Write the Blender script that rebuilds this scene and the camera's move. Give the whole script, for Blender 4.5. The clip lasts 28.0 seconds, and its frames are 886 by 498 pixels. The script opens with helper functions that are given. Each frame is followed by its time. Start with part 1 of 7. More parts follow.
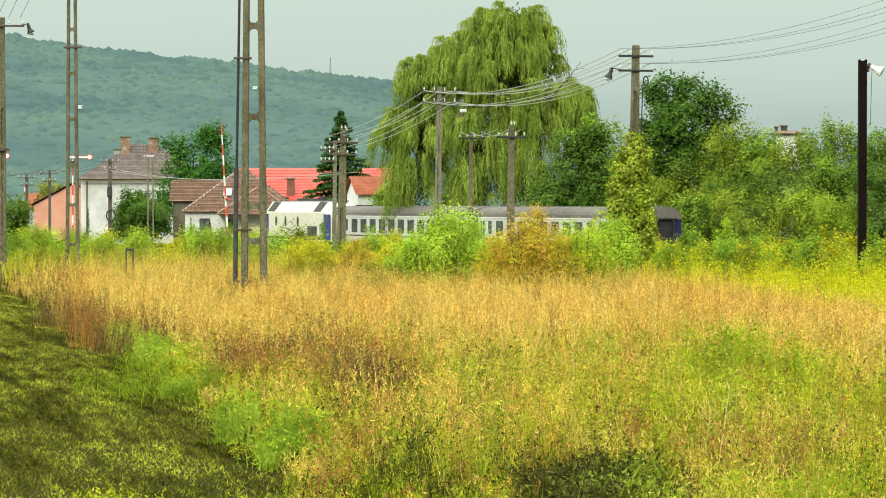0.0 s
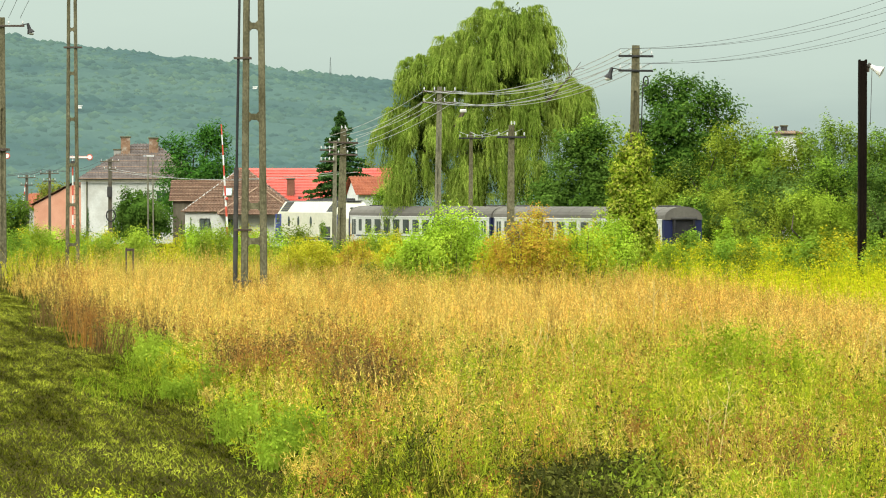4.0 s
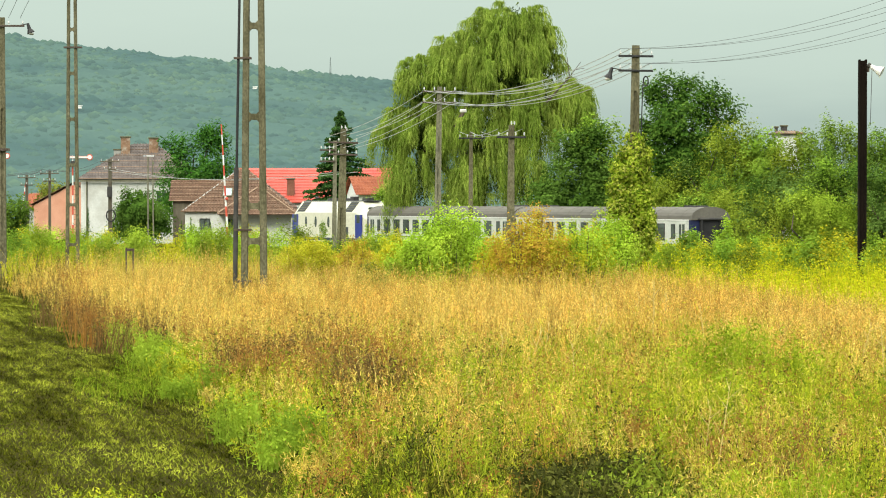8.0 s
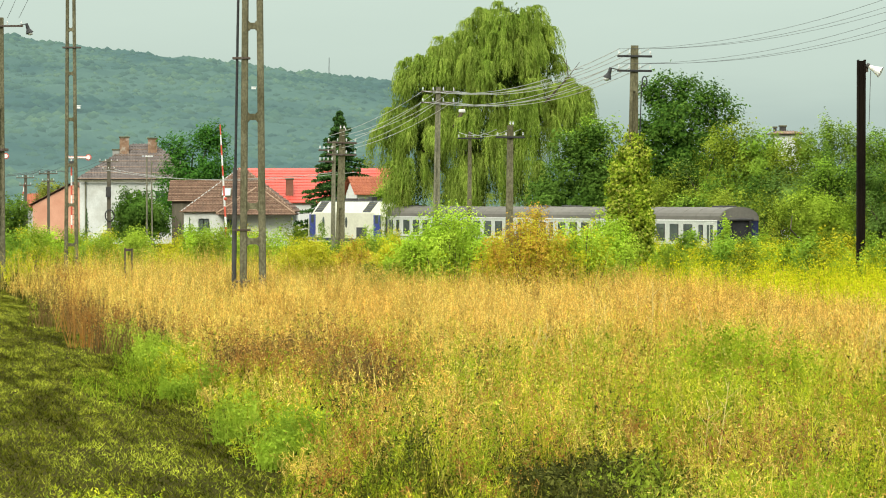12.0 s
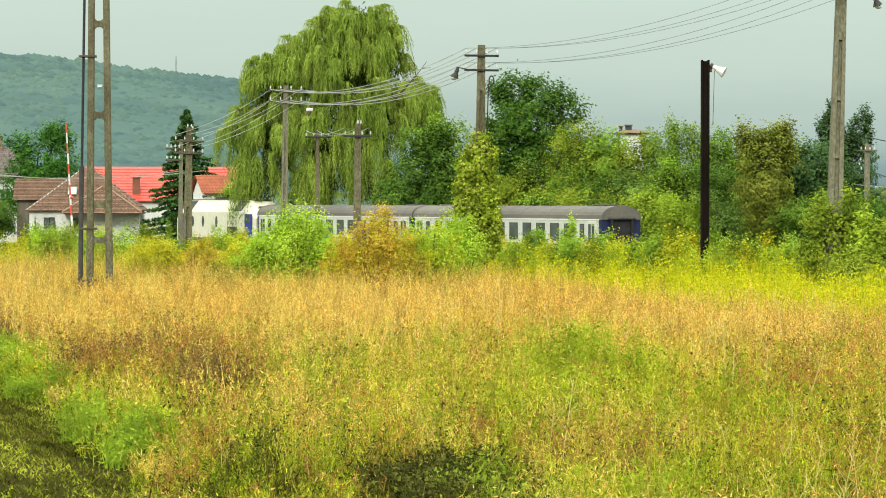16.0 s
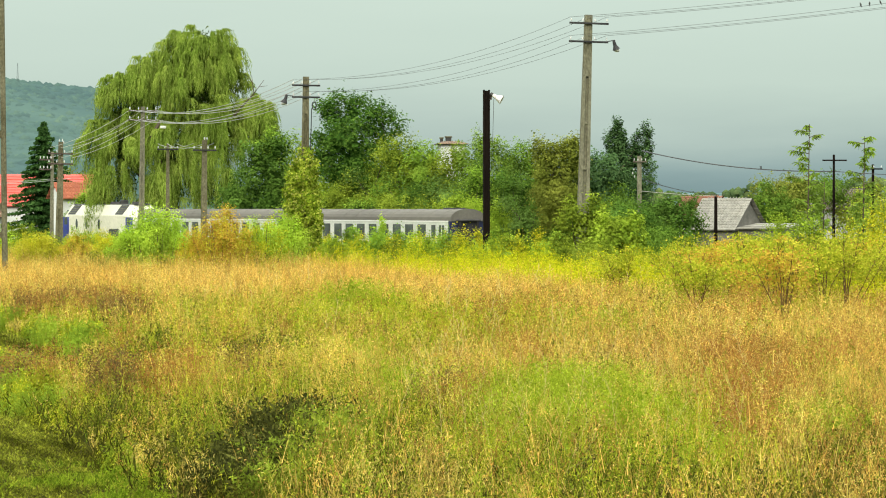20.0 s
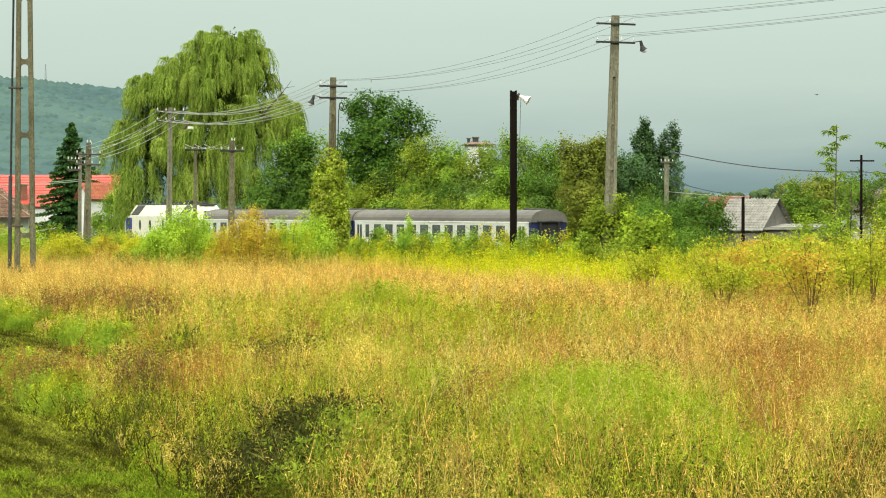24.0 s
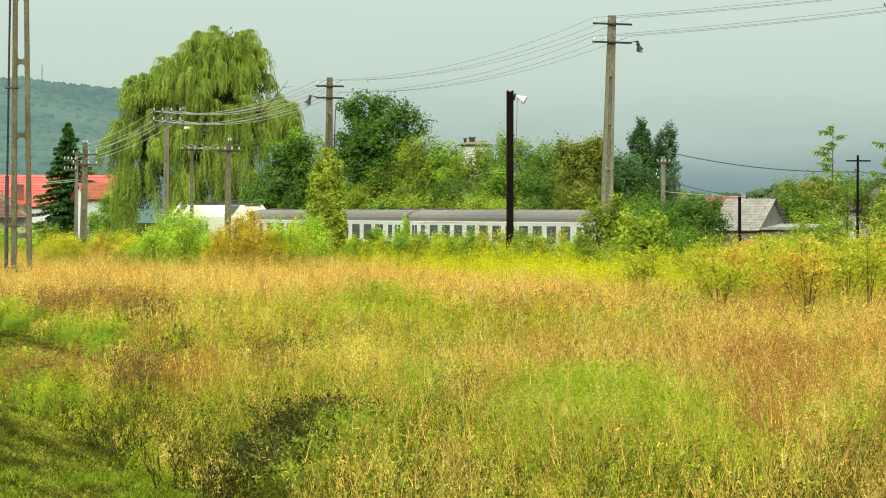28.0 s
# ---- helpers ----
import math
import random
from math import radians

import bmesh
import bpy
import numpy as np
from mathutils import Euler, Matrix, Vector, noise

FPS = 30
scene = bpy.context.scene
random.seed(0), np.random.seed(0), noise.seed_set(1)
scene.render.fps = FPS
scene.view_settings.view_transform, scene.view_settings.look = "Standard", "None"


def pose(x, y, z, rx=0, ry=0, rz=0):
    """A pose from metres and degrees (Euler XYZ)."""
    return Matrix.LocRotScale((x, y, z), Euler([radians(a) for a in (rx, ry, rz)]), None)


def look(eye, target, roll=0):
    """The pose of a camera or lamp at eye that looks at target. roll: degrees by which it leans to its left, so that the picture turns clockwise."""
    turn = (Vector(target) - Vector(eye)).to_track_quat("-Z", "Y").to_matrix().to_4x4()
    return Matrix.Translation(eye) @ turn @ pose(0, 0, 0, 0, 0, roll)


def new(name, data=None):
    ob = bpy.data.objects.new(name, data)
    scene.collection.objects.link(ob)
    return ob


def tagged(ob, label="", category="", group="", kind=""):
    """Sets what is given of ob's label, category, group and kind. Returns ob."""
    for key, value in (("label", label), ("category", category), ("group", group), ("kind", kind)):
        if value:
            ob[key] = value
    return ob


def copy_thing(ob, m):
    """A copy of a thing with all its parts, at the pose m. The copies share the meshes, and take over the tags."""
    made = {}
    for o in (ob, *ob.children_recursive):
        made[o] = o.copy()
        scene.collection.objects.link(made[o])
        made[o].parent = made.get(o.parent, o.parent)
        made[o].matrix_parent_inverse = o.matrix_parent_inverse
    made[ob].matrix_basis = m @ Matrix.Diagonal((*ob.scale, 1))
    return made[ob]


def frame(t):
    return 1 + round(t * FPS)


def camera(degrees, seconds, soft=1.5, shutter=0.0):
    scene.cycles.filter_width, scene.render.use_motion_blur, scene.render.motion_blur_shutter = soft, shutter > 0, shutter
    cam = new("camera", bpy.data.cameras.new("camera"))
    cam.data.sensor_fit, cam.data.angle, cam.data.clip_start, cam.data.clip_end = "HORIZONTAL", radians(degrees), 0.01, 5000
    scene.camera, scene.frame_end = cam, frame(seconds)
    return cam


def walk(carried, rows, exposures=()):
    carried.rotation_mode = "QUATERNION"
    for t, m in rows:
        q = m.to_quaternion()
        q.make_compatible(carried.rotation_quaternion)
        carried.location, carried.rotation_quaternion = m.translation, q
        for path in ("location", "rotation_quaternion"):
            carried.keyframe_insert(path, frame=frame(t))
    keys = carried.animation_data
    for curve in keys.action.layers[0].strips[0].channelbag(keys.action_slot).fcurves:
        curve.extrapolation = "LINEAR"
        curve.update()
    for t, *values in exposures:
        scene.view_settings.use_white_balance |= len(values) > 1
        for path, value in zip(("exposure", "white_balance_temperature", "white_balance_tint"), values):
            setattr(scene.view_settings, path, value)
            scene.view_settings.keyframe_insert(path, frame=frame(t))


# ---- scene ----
cam = camera(20.2, 28.0, soft=1.05)
EYE = 3.6
# a long still view, a slow pan to the right, and a glide backwards with it
walk(cam, [
    (0.0, pose(0, 0, EYE, 88.927, 0, 0)),
    (11.5, pose(0, 0, EYE, 88.927, 0, 0)),
    (12.5, pose(0, 0, EYE, 88.94, 0, -0.08)),
    (13.5, pose(0, 0, EYE, 88.966, 0, -0.194)),
    (14.0, pose(0, 0, EYE, 88.967, 0, -0.315)),
    (14.5, pose(0, 0, EYE, 88.965, 0, -0.64)),
    (15.0, pose(0, 0, EYE, 88.94, 0, -1.684)),
    (15.5, pose(0, 0, EYE, 88.935, 0, -2.619)),
    (16.0, pose(0, -0.25, EYE, 88.90, 0, -3.53)),
    (16.5, pose(-0.11, -2.46, 3.58, 88.905, 0, -4.517)),
    (17.0, pose(-0.27, -6.2, 3.54, 88.963, 0, -5.196)),
    (17.5, pose(-0.42, -9.84, 3.51, 88.976, 0, -5.844)),
    (18.0, pose(-0.59, -13.7, 3.48, 89.01, 0, -6.554)),
    (18.5, pose(-0.75, -17.4, 3.44, 89.03, 0, -7.178)),
    (19.0, pose(-0.92, -21.4, 3.41, 89.053, 0, -7.50)),
    (19.5, pose(-1.02, -23.7, 3.39, 89.05, 0, -7.30)),
    (20.0, pose(-1.03, -24.0, 3.39, 89.055, 0, -7.205)),
    (20.5, pose(-1.03, -24.1, 3.39, 89.06, 0, -7.076)),
    (21.0, pose(-1.03, -24.1, 3.39, 89.06, 0, -6.95)),
    (21.5, pose(-1.03, -24.1, 3.39, 89.065, 0, -6.878)),
    (23.5, pose(-1.03, -24.1, 3.39, 89.068, 0, -6.631)),
    (24.0, pose(-1.03, -24.1, 3.39, 89.068, 0, -6.578)),
    (25.0, pose(-1.03, -24.1, 3.39, 89.068, 0, -6.513)),
    (26.0, pose(-1.03, -24.1, 3.39, 89.068, 0, -6.513)),
    (27.0, pose(-1.03, -24.1, 3.39, 89.068, 0, -6.539)),
    (27.5, pose(-1.03, -24.1, 3.39, 89.068, 0, -6.556)),
    (28.0, pose(-1.03, -24.1, 3.39, 89.068, 0, -6.657)),
])

# ---------------------------------------------------------------- light
rng = np.random.default_rng(7)


def links(tree, *pairs):
    for a, b in pairs:
        tree.links.new(a, b)


def ramp(tree, fac, stops, kind="LINEAR"):
    r = tree.nodes.new("ShaderNodeValToRGB")
    r.color_ramp.interpolation = kind
    while len(r.color_ramp.elements) < len(stops):
        r.color_ramp.elements.new(0.5)
    for e, (at, c) in zip(r.color_ramp.elements, stops):
        e.position, e.color = at, (*c, 1)
    tree.links.new(fac, r.inputs[0])
    return r.outputs[0]


def noise_tex(tree, scale, detail=4.0, coord=None, rough=0.55):
    n = tree.nodes.new("ShaderNodeTexNoise")
    n.inputs["Scale"].default_value, n.inputs["Detail"].default_value = scale, detail
    n.inputs["Roughness"].default_value = rough
    if coord is not None:
        tree.links.new(coord, n.inputs["Vector"])
    return n.outputs[0]


def mix(tree, fac, a, b, how="MIX"):
    m = tree.nodes.new("ShaderNodeMix")
    m.data_type, m.blend_type = "RGBA", how
    for value, at in ((fac, 0), (a, 6), (b, 7)):
        if isinstance(value, (int, float)):
            m.inputs[at].default_value = value
        elif isinstance(value, tuple):
            m.inputs[at].default_value = (*value, 1)
        else:
            tree.links.new(value, m.inputs[at])
    return m.outputs[2]


def math_node(tree, how, a, b):
    m = tree.nodes.new("ShaderNodeMath")
    m.operation = how
    for value, at in ((a, 0), (b, 1)):
        if isinstance(value, (int, float)):
            m.inputs[at].default_value = value
        else:
            tree.links.new(value, m.inputs[at])
    return m.outputs[0]


SUN_EL, SUN_ROT = radians(48), radians(215)
world = bpy.data.worlds.new("overcast_sky")
scene.world = world
world.use_nodes = True
wt = world.node_tree
wt.nodes.clear()
w_out, w_bg = wt.nodes.new("ShaderNodeOutputWorld"), wt.nodes.new("ShaderNodeBackground")
w_sky, w_co, w_sep = wt.nodes.new("ShaderNodeTexSky"), wt.nodes.new("ShaderNodeTexCoord"), wt.nodes.new("ShaderNodeSeparateXYZ")
w_sky.sky_type, w_sky.sun_disc = "NISHITA", False
w_sky.sun_elevation, w_sky.sun_rotation = SUN_EL, SUN_ROT
w_sky.air_density, w_sky.dust_density = 1.5, 4.0
w_map = wt.nodes.new("ShaderNodeMapping")
w_map.inputs["Scale"].default_value = (1.6, 1.6, 9.0)
links(wt, (w_co.outputs["Generated"], w_sep.inputs[0]), (w_co.outputs["Generated"], w_map.inputs[0]))
cloud = noise_tex(wt, 5.0, 6.0, w_map.outputs[0])
lift = math_node(wt, "MULTIPLY", math_node(wt, "SUBTRACT", cloud, 0.5), 0.03)
height = math_node(wt, "ADD", w_sep.outputs[2], lift)
layer = ramp(wt, height, [
    (0.0, (0.23, 0.35, 0.36)), (0.012, (0.32, 0.45, 0.445)), (0.028, (0.485, 0.615, 0.565)),
    (0.05, (0.61, 0.75, 0.665)), (0.10, (0.695, 0.84, 0.74)), (0.35, (1.95, 2.08, 1.9)), (1.0, (3.7, 3.75, 3.45))])
grey = mix(wt, 0.12, layer, mix(wt, 1.0, w_sky.outputs[0], (0.10, 0.10, 0.10), "MULTIPLY"))
links(wt, (grey, w_bg.inputs[0]), (w_bg.outputs[0], w_out.inputs[0]))
w_bg.inputs[1].default_value = 1.0

sun = new("sun", bpy.data.lights.new("sun", "SUN"))
sun.data.energy, sun.data.angle, sun.data.color = 2.0, radians(14), (1.0, 0.95, 0.77)
sun.matrix_world = look((-70, -110, 110), (0, 60, 0))


# ---------------------------------------------------------------- materials
def material(name):
    m = bpy.data.materials.new(name)
    m.use_nodes = True
    t = m.node_tree
    return m, t, t.nodes["Principled BSDF"]


def surface(name, a, b, scale=3.0, rough=0.8, metal=0.0, bump=0.3, fine=40.0, stain=None, stretch=None, speck=0.35):
    """Two tones mixed at a large scale, grain at a fine one, and relief."""
    m, t, p = material(name)
    co = t.nodes.new("ShaderNodeTexCoord")
    vec = co.outputs["Object"]
    if stretch:
        mp = t.nodes.new("ShaderNodeMapping")
        mp.inputs["Scale"].default_value = stretch
        t.links.new(vec, mp.inputs[0])
        vec = mp.outputs[0]
    big = noise_tex(t, scale, 5.0, vec)
    small = noise_tex(t, fine, 3.0, vec)
    c = ramp(t, big, [(0.3, a), (0.7, b)])
    c = mix(t, speck, c, ramp(t, small, [(0.3 if speck < 0.5 else 0.38, (0.45, 0.45, 0.45)), (0.7, (1, 1, 1))]), "MULTIPLY")
    if stain:
        c = mix(t, ramp(t, noise_tex(t, scale * 0.6, 6.0, vec, 0.7), [(0.52, (0, 0, 0)), (0.7, (0.8, 0.8, 0.8))]), c, stain)
    info = t.nodes.new("ShaderNodeObjectInfo")
    c = mix(t, 0.12, c, ramp(t, info.outputs["Random"], [(0, (0.5, 0.5, 0.5)), (1, (1, 1, 1))]), "MULTIPLY")
    bp = t.nodes.new("ShaderNodeBump")
    bp.inputs["Strength"].default_value, bp.inputs["Distance"].default_value = bump, 0.02
    links(t, (c, p.inputs["Base Color"]), (small, bp.inputs["Height"]), (bp.outputs[0], p.inputs["Normal"]))
    p.inputs["Roughness"].default_value, p.inputs["Metallic"].default_value = rough, metal
    p.inputs["Specular IOR Level"].default_value = 0.0 if rough > 0.96 else 0.08 if rough > 0.88 else 0.4
    return m


def leafy(name, tones, patch=0.5, patch_tint=(0.6, 0.7, 0.5), through_light=0.26, rough=0.55, patch_amount=0.6, tuft=0.0, droop=1.0, flow=0.0, depth=0.5, calm=1.0):
    """Leaves or blades: each piece has its own tone, and the tone drifts over metres."""
    m, t, p = material(name)
    geo = t.nodes.new("ShaderNodeNewGeometry")
    n = len(tones)
    mean = [sum(k[i] for k in tones) / n for i in range(3)]
    tones = [tuple(mean[i] + (k[i] - mean[i]) * calm for i in range(3)) for k in tones]
    c = ramp(t, geo.outputs["Random Per Island"], [(i / max(1, n - 1), k) for i, k in enumerate(tones)])
    at = geo.outputs["Position"]
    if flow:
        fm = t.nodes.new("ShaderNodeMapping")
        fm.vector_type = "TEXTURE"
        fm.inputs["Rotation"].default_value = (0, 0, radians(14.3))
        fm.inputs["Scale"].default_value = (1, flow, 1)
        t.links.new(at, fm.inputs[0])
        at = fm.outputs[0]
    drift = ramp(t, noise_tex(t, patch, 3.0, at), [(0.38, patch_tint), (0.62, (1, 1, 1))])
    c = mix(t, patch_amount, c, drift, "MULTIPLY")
    # tone of each tuft, with shade of gaps and crevices painted in
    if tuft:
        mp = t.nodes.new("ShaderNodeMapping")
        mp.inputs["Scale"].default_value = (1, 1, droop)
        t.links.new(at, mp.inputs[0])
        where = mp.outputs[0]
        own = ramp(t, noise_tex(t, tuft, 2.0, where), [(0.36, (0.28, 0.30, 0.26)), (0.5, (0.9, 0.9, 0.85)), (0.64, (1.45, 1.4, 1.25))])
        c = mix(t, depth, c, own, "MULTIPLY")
    tr = t.nodes.new("ShaderNodeBsdfTranslucent")
    mx = t.nodes.new("ShaderNodeMixShader")
    mx.inputs[0].default_value = through_light
    out = t.nodes["Material Output"]
    links(t, (c, p.inputs["Base Color"]), (c, tr.inputs[0]), (p.outputs[0], mx.inputs[1]), (tr.outputs[0], mx.inputs[2]),
          (mx.outputs[0], out.inputs[0]))
    p.inputs["Roughness"].default_value = rough
    p.inputs["Specular IOR Level"].default_value = 0.0
    return m


CONCRETE = surface("weathered_concrete", (0.125, 0.115, 0.066), (0.235, 0.22, 0.14), 1.6, 0.92, 0, 0.9, 13, (0.06, 0.052, 0.026), (1, 1, 0.6), 0.85)
CONCRETE_PALE = surface("pale_concrete", (0.17, 0.165, 0.11), (0.29, 0.28, 0.20), 1.2, 0.9, 0, 0.7, 13, (0.08, 0.075, 0.045), (1, 1, 0.5), 0.75)
OLD_WOOD = surface("old_wood", (0.09, 0.08, 0.06), (0.18, 0.16, 0.12), 2.0, 0.9, 0, 0.5, 30, (0.08, 0.06, 0.04), (1, 1, 0.15))
TARRED = surface("tarred_timber", (0.007, 0.005, 0.004), (0.016, 0.011, 0.008), 1.5, 0.95, 0, 0.5, 26, (0.022, 0.015, 0.010), (1, 1, 0.2))
RUST_STEEL = surface("rusty_steel", (0.07, 0.045, 0.03), (0.12, 0.10, 0.085), 4, 0.75, 0.3, 0.4, 30)
BLACK_CABLE = surface("black_cable", (0.012, 0.012, 0.014), (0.03, 0.03, 0.03), 3, 0.6, 0, 0.1)
WIRE = surface("dull_wire", (0.42, 0.43, 0.40), (0.60, 0.60, 0.56), 2, 0.5, 0.3, 0.05)
DARK_WIRE = surface("dark_wire", (0.06, 0.065, 0.07), (0.10, 0.10, 0.10), 2, 0.6, 0.1, 0.05)
CERAMIC = surface("white_ceramic", (0.55, 0.57, 0.55), (0.70, 0.70, 0.67), 6, 0.25, 0, 0.02)
WHITE_PLASTIC = surface("white_enamel", (0.70, 0.70, 0.68), (0.82, 0.82, 0.80), 3, 0.45, 0, 0.05, 20, (0.5, 0.47, 0.4))
WHITE_PAINT = surface("white_paint", (0.74, 0.74, 0.72), (0.84, 0.84, 0.82), 1.5, 0.5, 0, 0.08, 20, (0.55, 0.52, 0.45))
RED_PAINT = surface("red_paint", (0.55, 0.07, 0.04), (0.70, 0.12, 0.07), 2, 0.5, 0, 0.08)
WALL_WHITE = surface("white_render", (0.66, 0.68, 0.66), (0.80, 0.81, 0.78), 0.6, 0.95, 0, 0.3, 14, (0.50, 0.50, 0.46))
WALL_SALMON = surface("salmon_render", (0.62, 0.30, 0.20), (0.74, 0.40, 0.28), 0.6, 0.95, 0, 0.3, 14)
WALL_GREY = surface("grey_render", (0.36, 0.36, 0.34), (0.52, 0.51, 0.48), 0.8, 0.95, 0, 0.3, 14, (0.25, 0.24, 0.22))
BRICK_OLD = surface("old_brick", (0.20, 0.11, 0.07), (0.36, 0.24, 0.16), 2.5, 0.9, 0, 0.5, 12, (0.45, 0.42, 0.36))
TILE_BROWN = surface("brown_roof_tile", (0.125, 0.068, 0.042), (0.21, 0.12, 0.075), 1.2, 0.85, 0, 0.5, 5, (0.10, 0.06, 0.038), None, 0.6)
FEATHER = surface("dark_feather", (0.03, 0.03, 0.032), (0.06, 0.058, 0.055), 20, 0.8, 0, 0.1)
TILE_CAP = surface("pale_ridge_tile", (0.26, 0.17, 0.11), (0.38, 0.26, 0.18), 1.2, 0.85, 0, 0.4, 6)
TILE_GREY = surface("grey_brown_roof_tile", (0.10, 0.08, 0.075), (0.17, 0.14, 0.125), 1.2, 0.8, 0, 0.5, 5)
TILE_ORANGE = surface("orange_roof_tile", (0.33, 0.095, 0.05), (0.45, 0.15, 0.075), 1.2, 0.8, 0, 0.4, 5)
METAL_RED = surface("red_sheet_roof", (0.53, 0.075, 0.05), (0.63, 0.10, 0.07), 0.8, 0.45, 0, 0.1, 6)
SLATE = surface("pale_slate", (0.20, 0.195, 0.17), (0.36, 0.345, 0.30), 1.6, 0.85, 0, 0.4, 6, (0.18, 0.17, 0.14))
TILE_RUSSET = surface("russet_tile", (0.17, 0.068, 0.042), (0.26, 0.11, 0.07), 1.4, 0.85, 0, 0.4, 6)
COACH_WHITE = surface("coach_white", (0.52, 0.54, 0.50), (0.64, 0.65, 0.60), 0.5, 0.4, 0, 0.05, 8, (0.55, 0.55, 0.5))
LOCO_CREAM = surface("loco_white", (0.68, 0.67, 0.52), (0.78, 0.76, 0.62), 0.5, 0.35, 0, 0.03, 8)
LOCO_BLUE = surface("loco_blue", (0.025, 0.04, 0.22), (0.04, 0.06, 0.30), 0.7, 0.4, 0, 0.05, 8)
COACH_BLUE = surface("coach_blue", (0.010, 0.015, 0.06), (0.017, 0.024, 0.095), 0.7, 0.4, 0, 0.05, 8)
COACH_ROOF = surface("coach_roof_grey", (0.105, 0.098, 0.084), (0.17, 0.158, 0.135), 0.35, 0.8, 0, 0.2, 5, (0.05, 0.046, 0.04), (0.25, 1, 1))
DARK_GREY = surface("underframe_grey", (0.03, 0.03, 0.032), (0.07, 0.066, 0.06), 2, 0.8, 0, 0.3)
RUBBER = surface("black_rubber", (0.012, 0.012, 0.014), (0.025, 0.025, 0.028), 2, 0.8, 0, 0.2)
YELLOW = surface("yellow_paint", (0.75, 0.5, 0.04), (0.85, 0.6, 0.06), 2, 0.5, 0, 0.05)
BALLAST = surface("ballast", (0.13, 0.12, 0.11), (0.25, 0.23, 0.2), 2, 0.95, 0, 0.8, 9)
RAIL_STEEL = surface("rail_steel", (0.12, 0.08, 0.06), (0.22, 0.18, 0.16), 2, 0.5, 0.6, 0.1)
BARK = surface("bark", (0.07, 0.055, 0.04), (0.14, 0.11, 0.08), 2, 0.95, 0, 0.8, 12, None, (1, 1, 0.3))
# soil tones lowered to include the shade among the weeds
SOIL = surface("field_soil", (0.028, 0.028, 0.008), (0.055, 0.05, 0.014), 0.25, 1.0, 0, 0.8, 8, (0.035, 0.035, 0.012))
MESH_DARK = surface("vent_mesh", (0.04, 0.045, 0.05), (0.08, 0.085, 0.09), 4, 0.6, 0.2, 0.2)


def glazing(name, tint, rough=0.08):
    m, t, p = material(name)
    geo = t.nodes.new("ShaderNodeNewGeometry")
    c = ramp(t, noise_tex(t, 0.8, 3.0, geo.outputs["Position"]), [(0.35, tint), (0.65, tuple(v * 1.8 for v in tint))])
    links(t, (c, p.inputs["Base Color"]))
    p.inputs["Roughness"].default_value, p.inputs["Specular IOR Level"].default_value = rough, 0.6
    return m


GLASS = glazing("dark_glass", (0.055, 0.066, 0.062))
GLASS_SKY = glazing("roof_window_glass", (0.25, 0.3, 0.32), 0.04)

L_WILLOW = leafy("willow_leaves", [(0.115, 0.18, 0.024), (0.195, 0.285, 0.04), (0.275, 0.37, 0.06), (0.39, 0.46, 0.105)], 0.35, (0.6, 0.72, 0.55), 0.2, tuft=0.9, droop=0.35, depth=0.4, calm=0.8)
# darker copy of the willow tones, for shade inside the crown
L_WILLOW_SHADED = leafy("shaded_willow_leaves", [(0.04, 0.07, 0.014), (0.075, 0.115, 0.02), (0.11, 0.155, 0.028)], 0.35, (0.6, 0.72, 0.55), 0.1)
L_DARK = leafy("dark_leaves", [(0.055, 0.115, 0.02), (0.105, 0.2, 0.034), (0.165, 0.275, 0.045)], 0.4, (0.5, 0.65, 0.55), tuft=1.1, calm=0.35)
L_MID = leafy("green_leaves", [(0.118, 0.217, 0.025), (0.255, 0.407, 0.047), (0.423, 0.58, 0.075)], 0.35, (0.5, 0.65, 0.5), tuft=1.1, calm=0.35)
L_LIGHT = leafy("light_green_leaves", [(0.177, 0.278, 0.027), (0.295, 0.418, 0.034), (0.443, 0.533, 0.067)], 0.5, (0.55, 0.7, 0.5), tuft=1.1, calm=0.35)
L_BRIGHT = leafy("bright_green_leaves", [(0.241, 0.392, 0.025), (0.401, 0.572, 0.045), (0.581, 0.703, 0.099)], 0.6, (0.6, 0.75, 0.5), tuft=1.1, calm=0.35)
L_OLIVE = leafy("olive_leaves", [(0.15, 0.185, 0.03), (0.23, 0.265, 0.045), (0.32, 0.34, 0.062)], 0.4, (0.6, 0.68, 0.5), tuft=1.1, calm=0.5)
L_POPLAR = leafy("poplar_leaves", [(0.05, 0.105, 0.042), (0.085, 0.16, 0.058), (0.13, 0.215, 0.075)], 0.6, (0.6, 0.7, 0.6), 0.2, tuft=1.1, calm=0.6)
L_YELLOW = leafy("yellow_green_leaves", [(0.262, 0.326, 0.016), (0.437, 0.466, 0.022), (0.577, 0.527, 0.043), (0.6, 0.58, 0.03)], 0.7, (0.75, 0.7, 0.5))
BARN_WALL = surface("weathered_boards", (0.13, 0.125, 0.11), (0.24, 0.23, 0.2), 1.2, 0.92, 0, 0.4, 12)
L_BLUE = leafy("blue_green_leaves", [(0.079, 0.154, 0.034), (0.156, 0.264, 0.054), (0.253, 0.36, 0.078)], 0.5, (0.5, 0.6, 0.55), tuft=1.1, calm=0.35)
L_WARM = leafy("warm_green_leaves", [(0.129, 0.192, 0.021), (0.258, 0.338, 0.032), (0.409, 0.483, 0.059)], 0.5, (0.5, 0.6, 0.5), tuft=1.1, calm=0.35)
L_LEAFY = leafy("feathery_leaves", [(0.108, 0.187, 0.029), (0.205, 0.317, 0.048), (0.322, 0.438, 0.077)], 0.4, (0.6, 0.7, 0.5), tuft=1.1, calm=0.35)
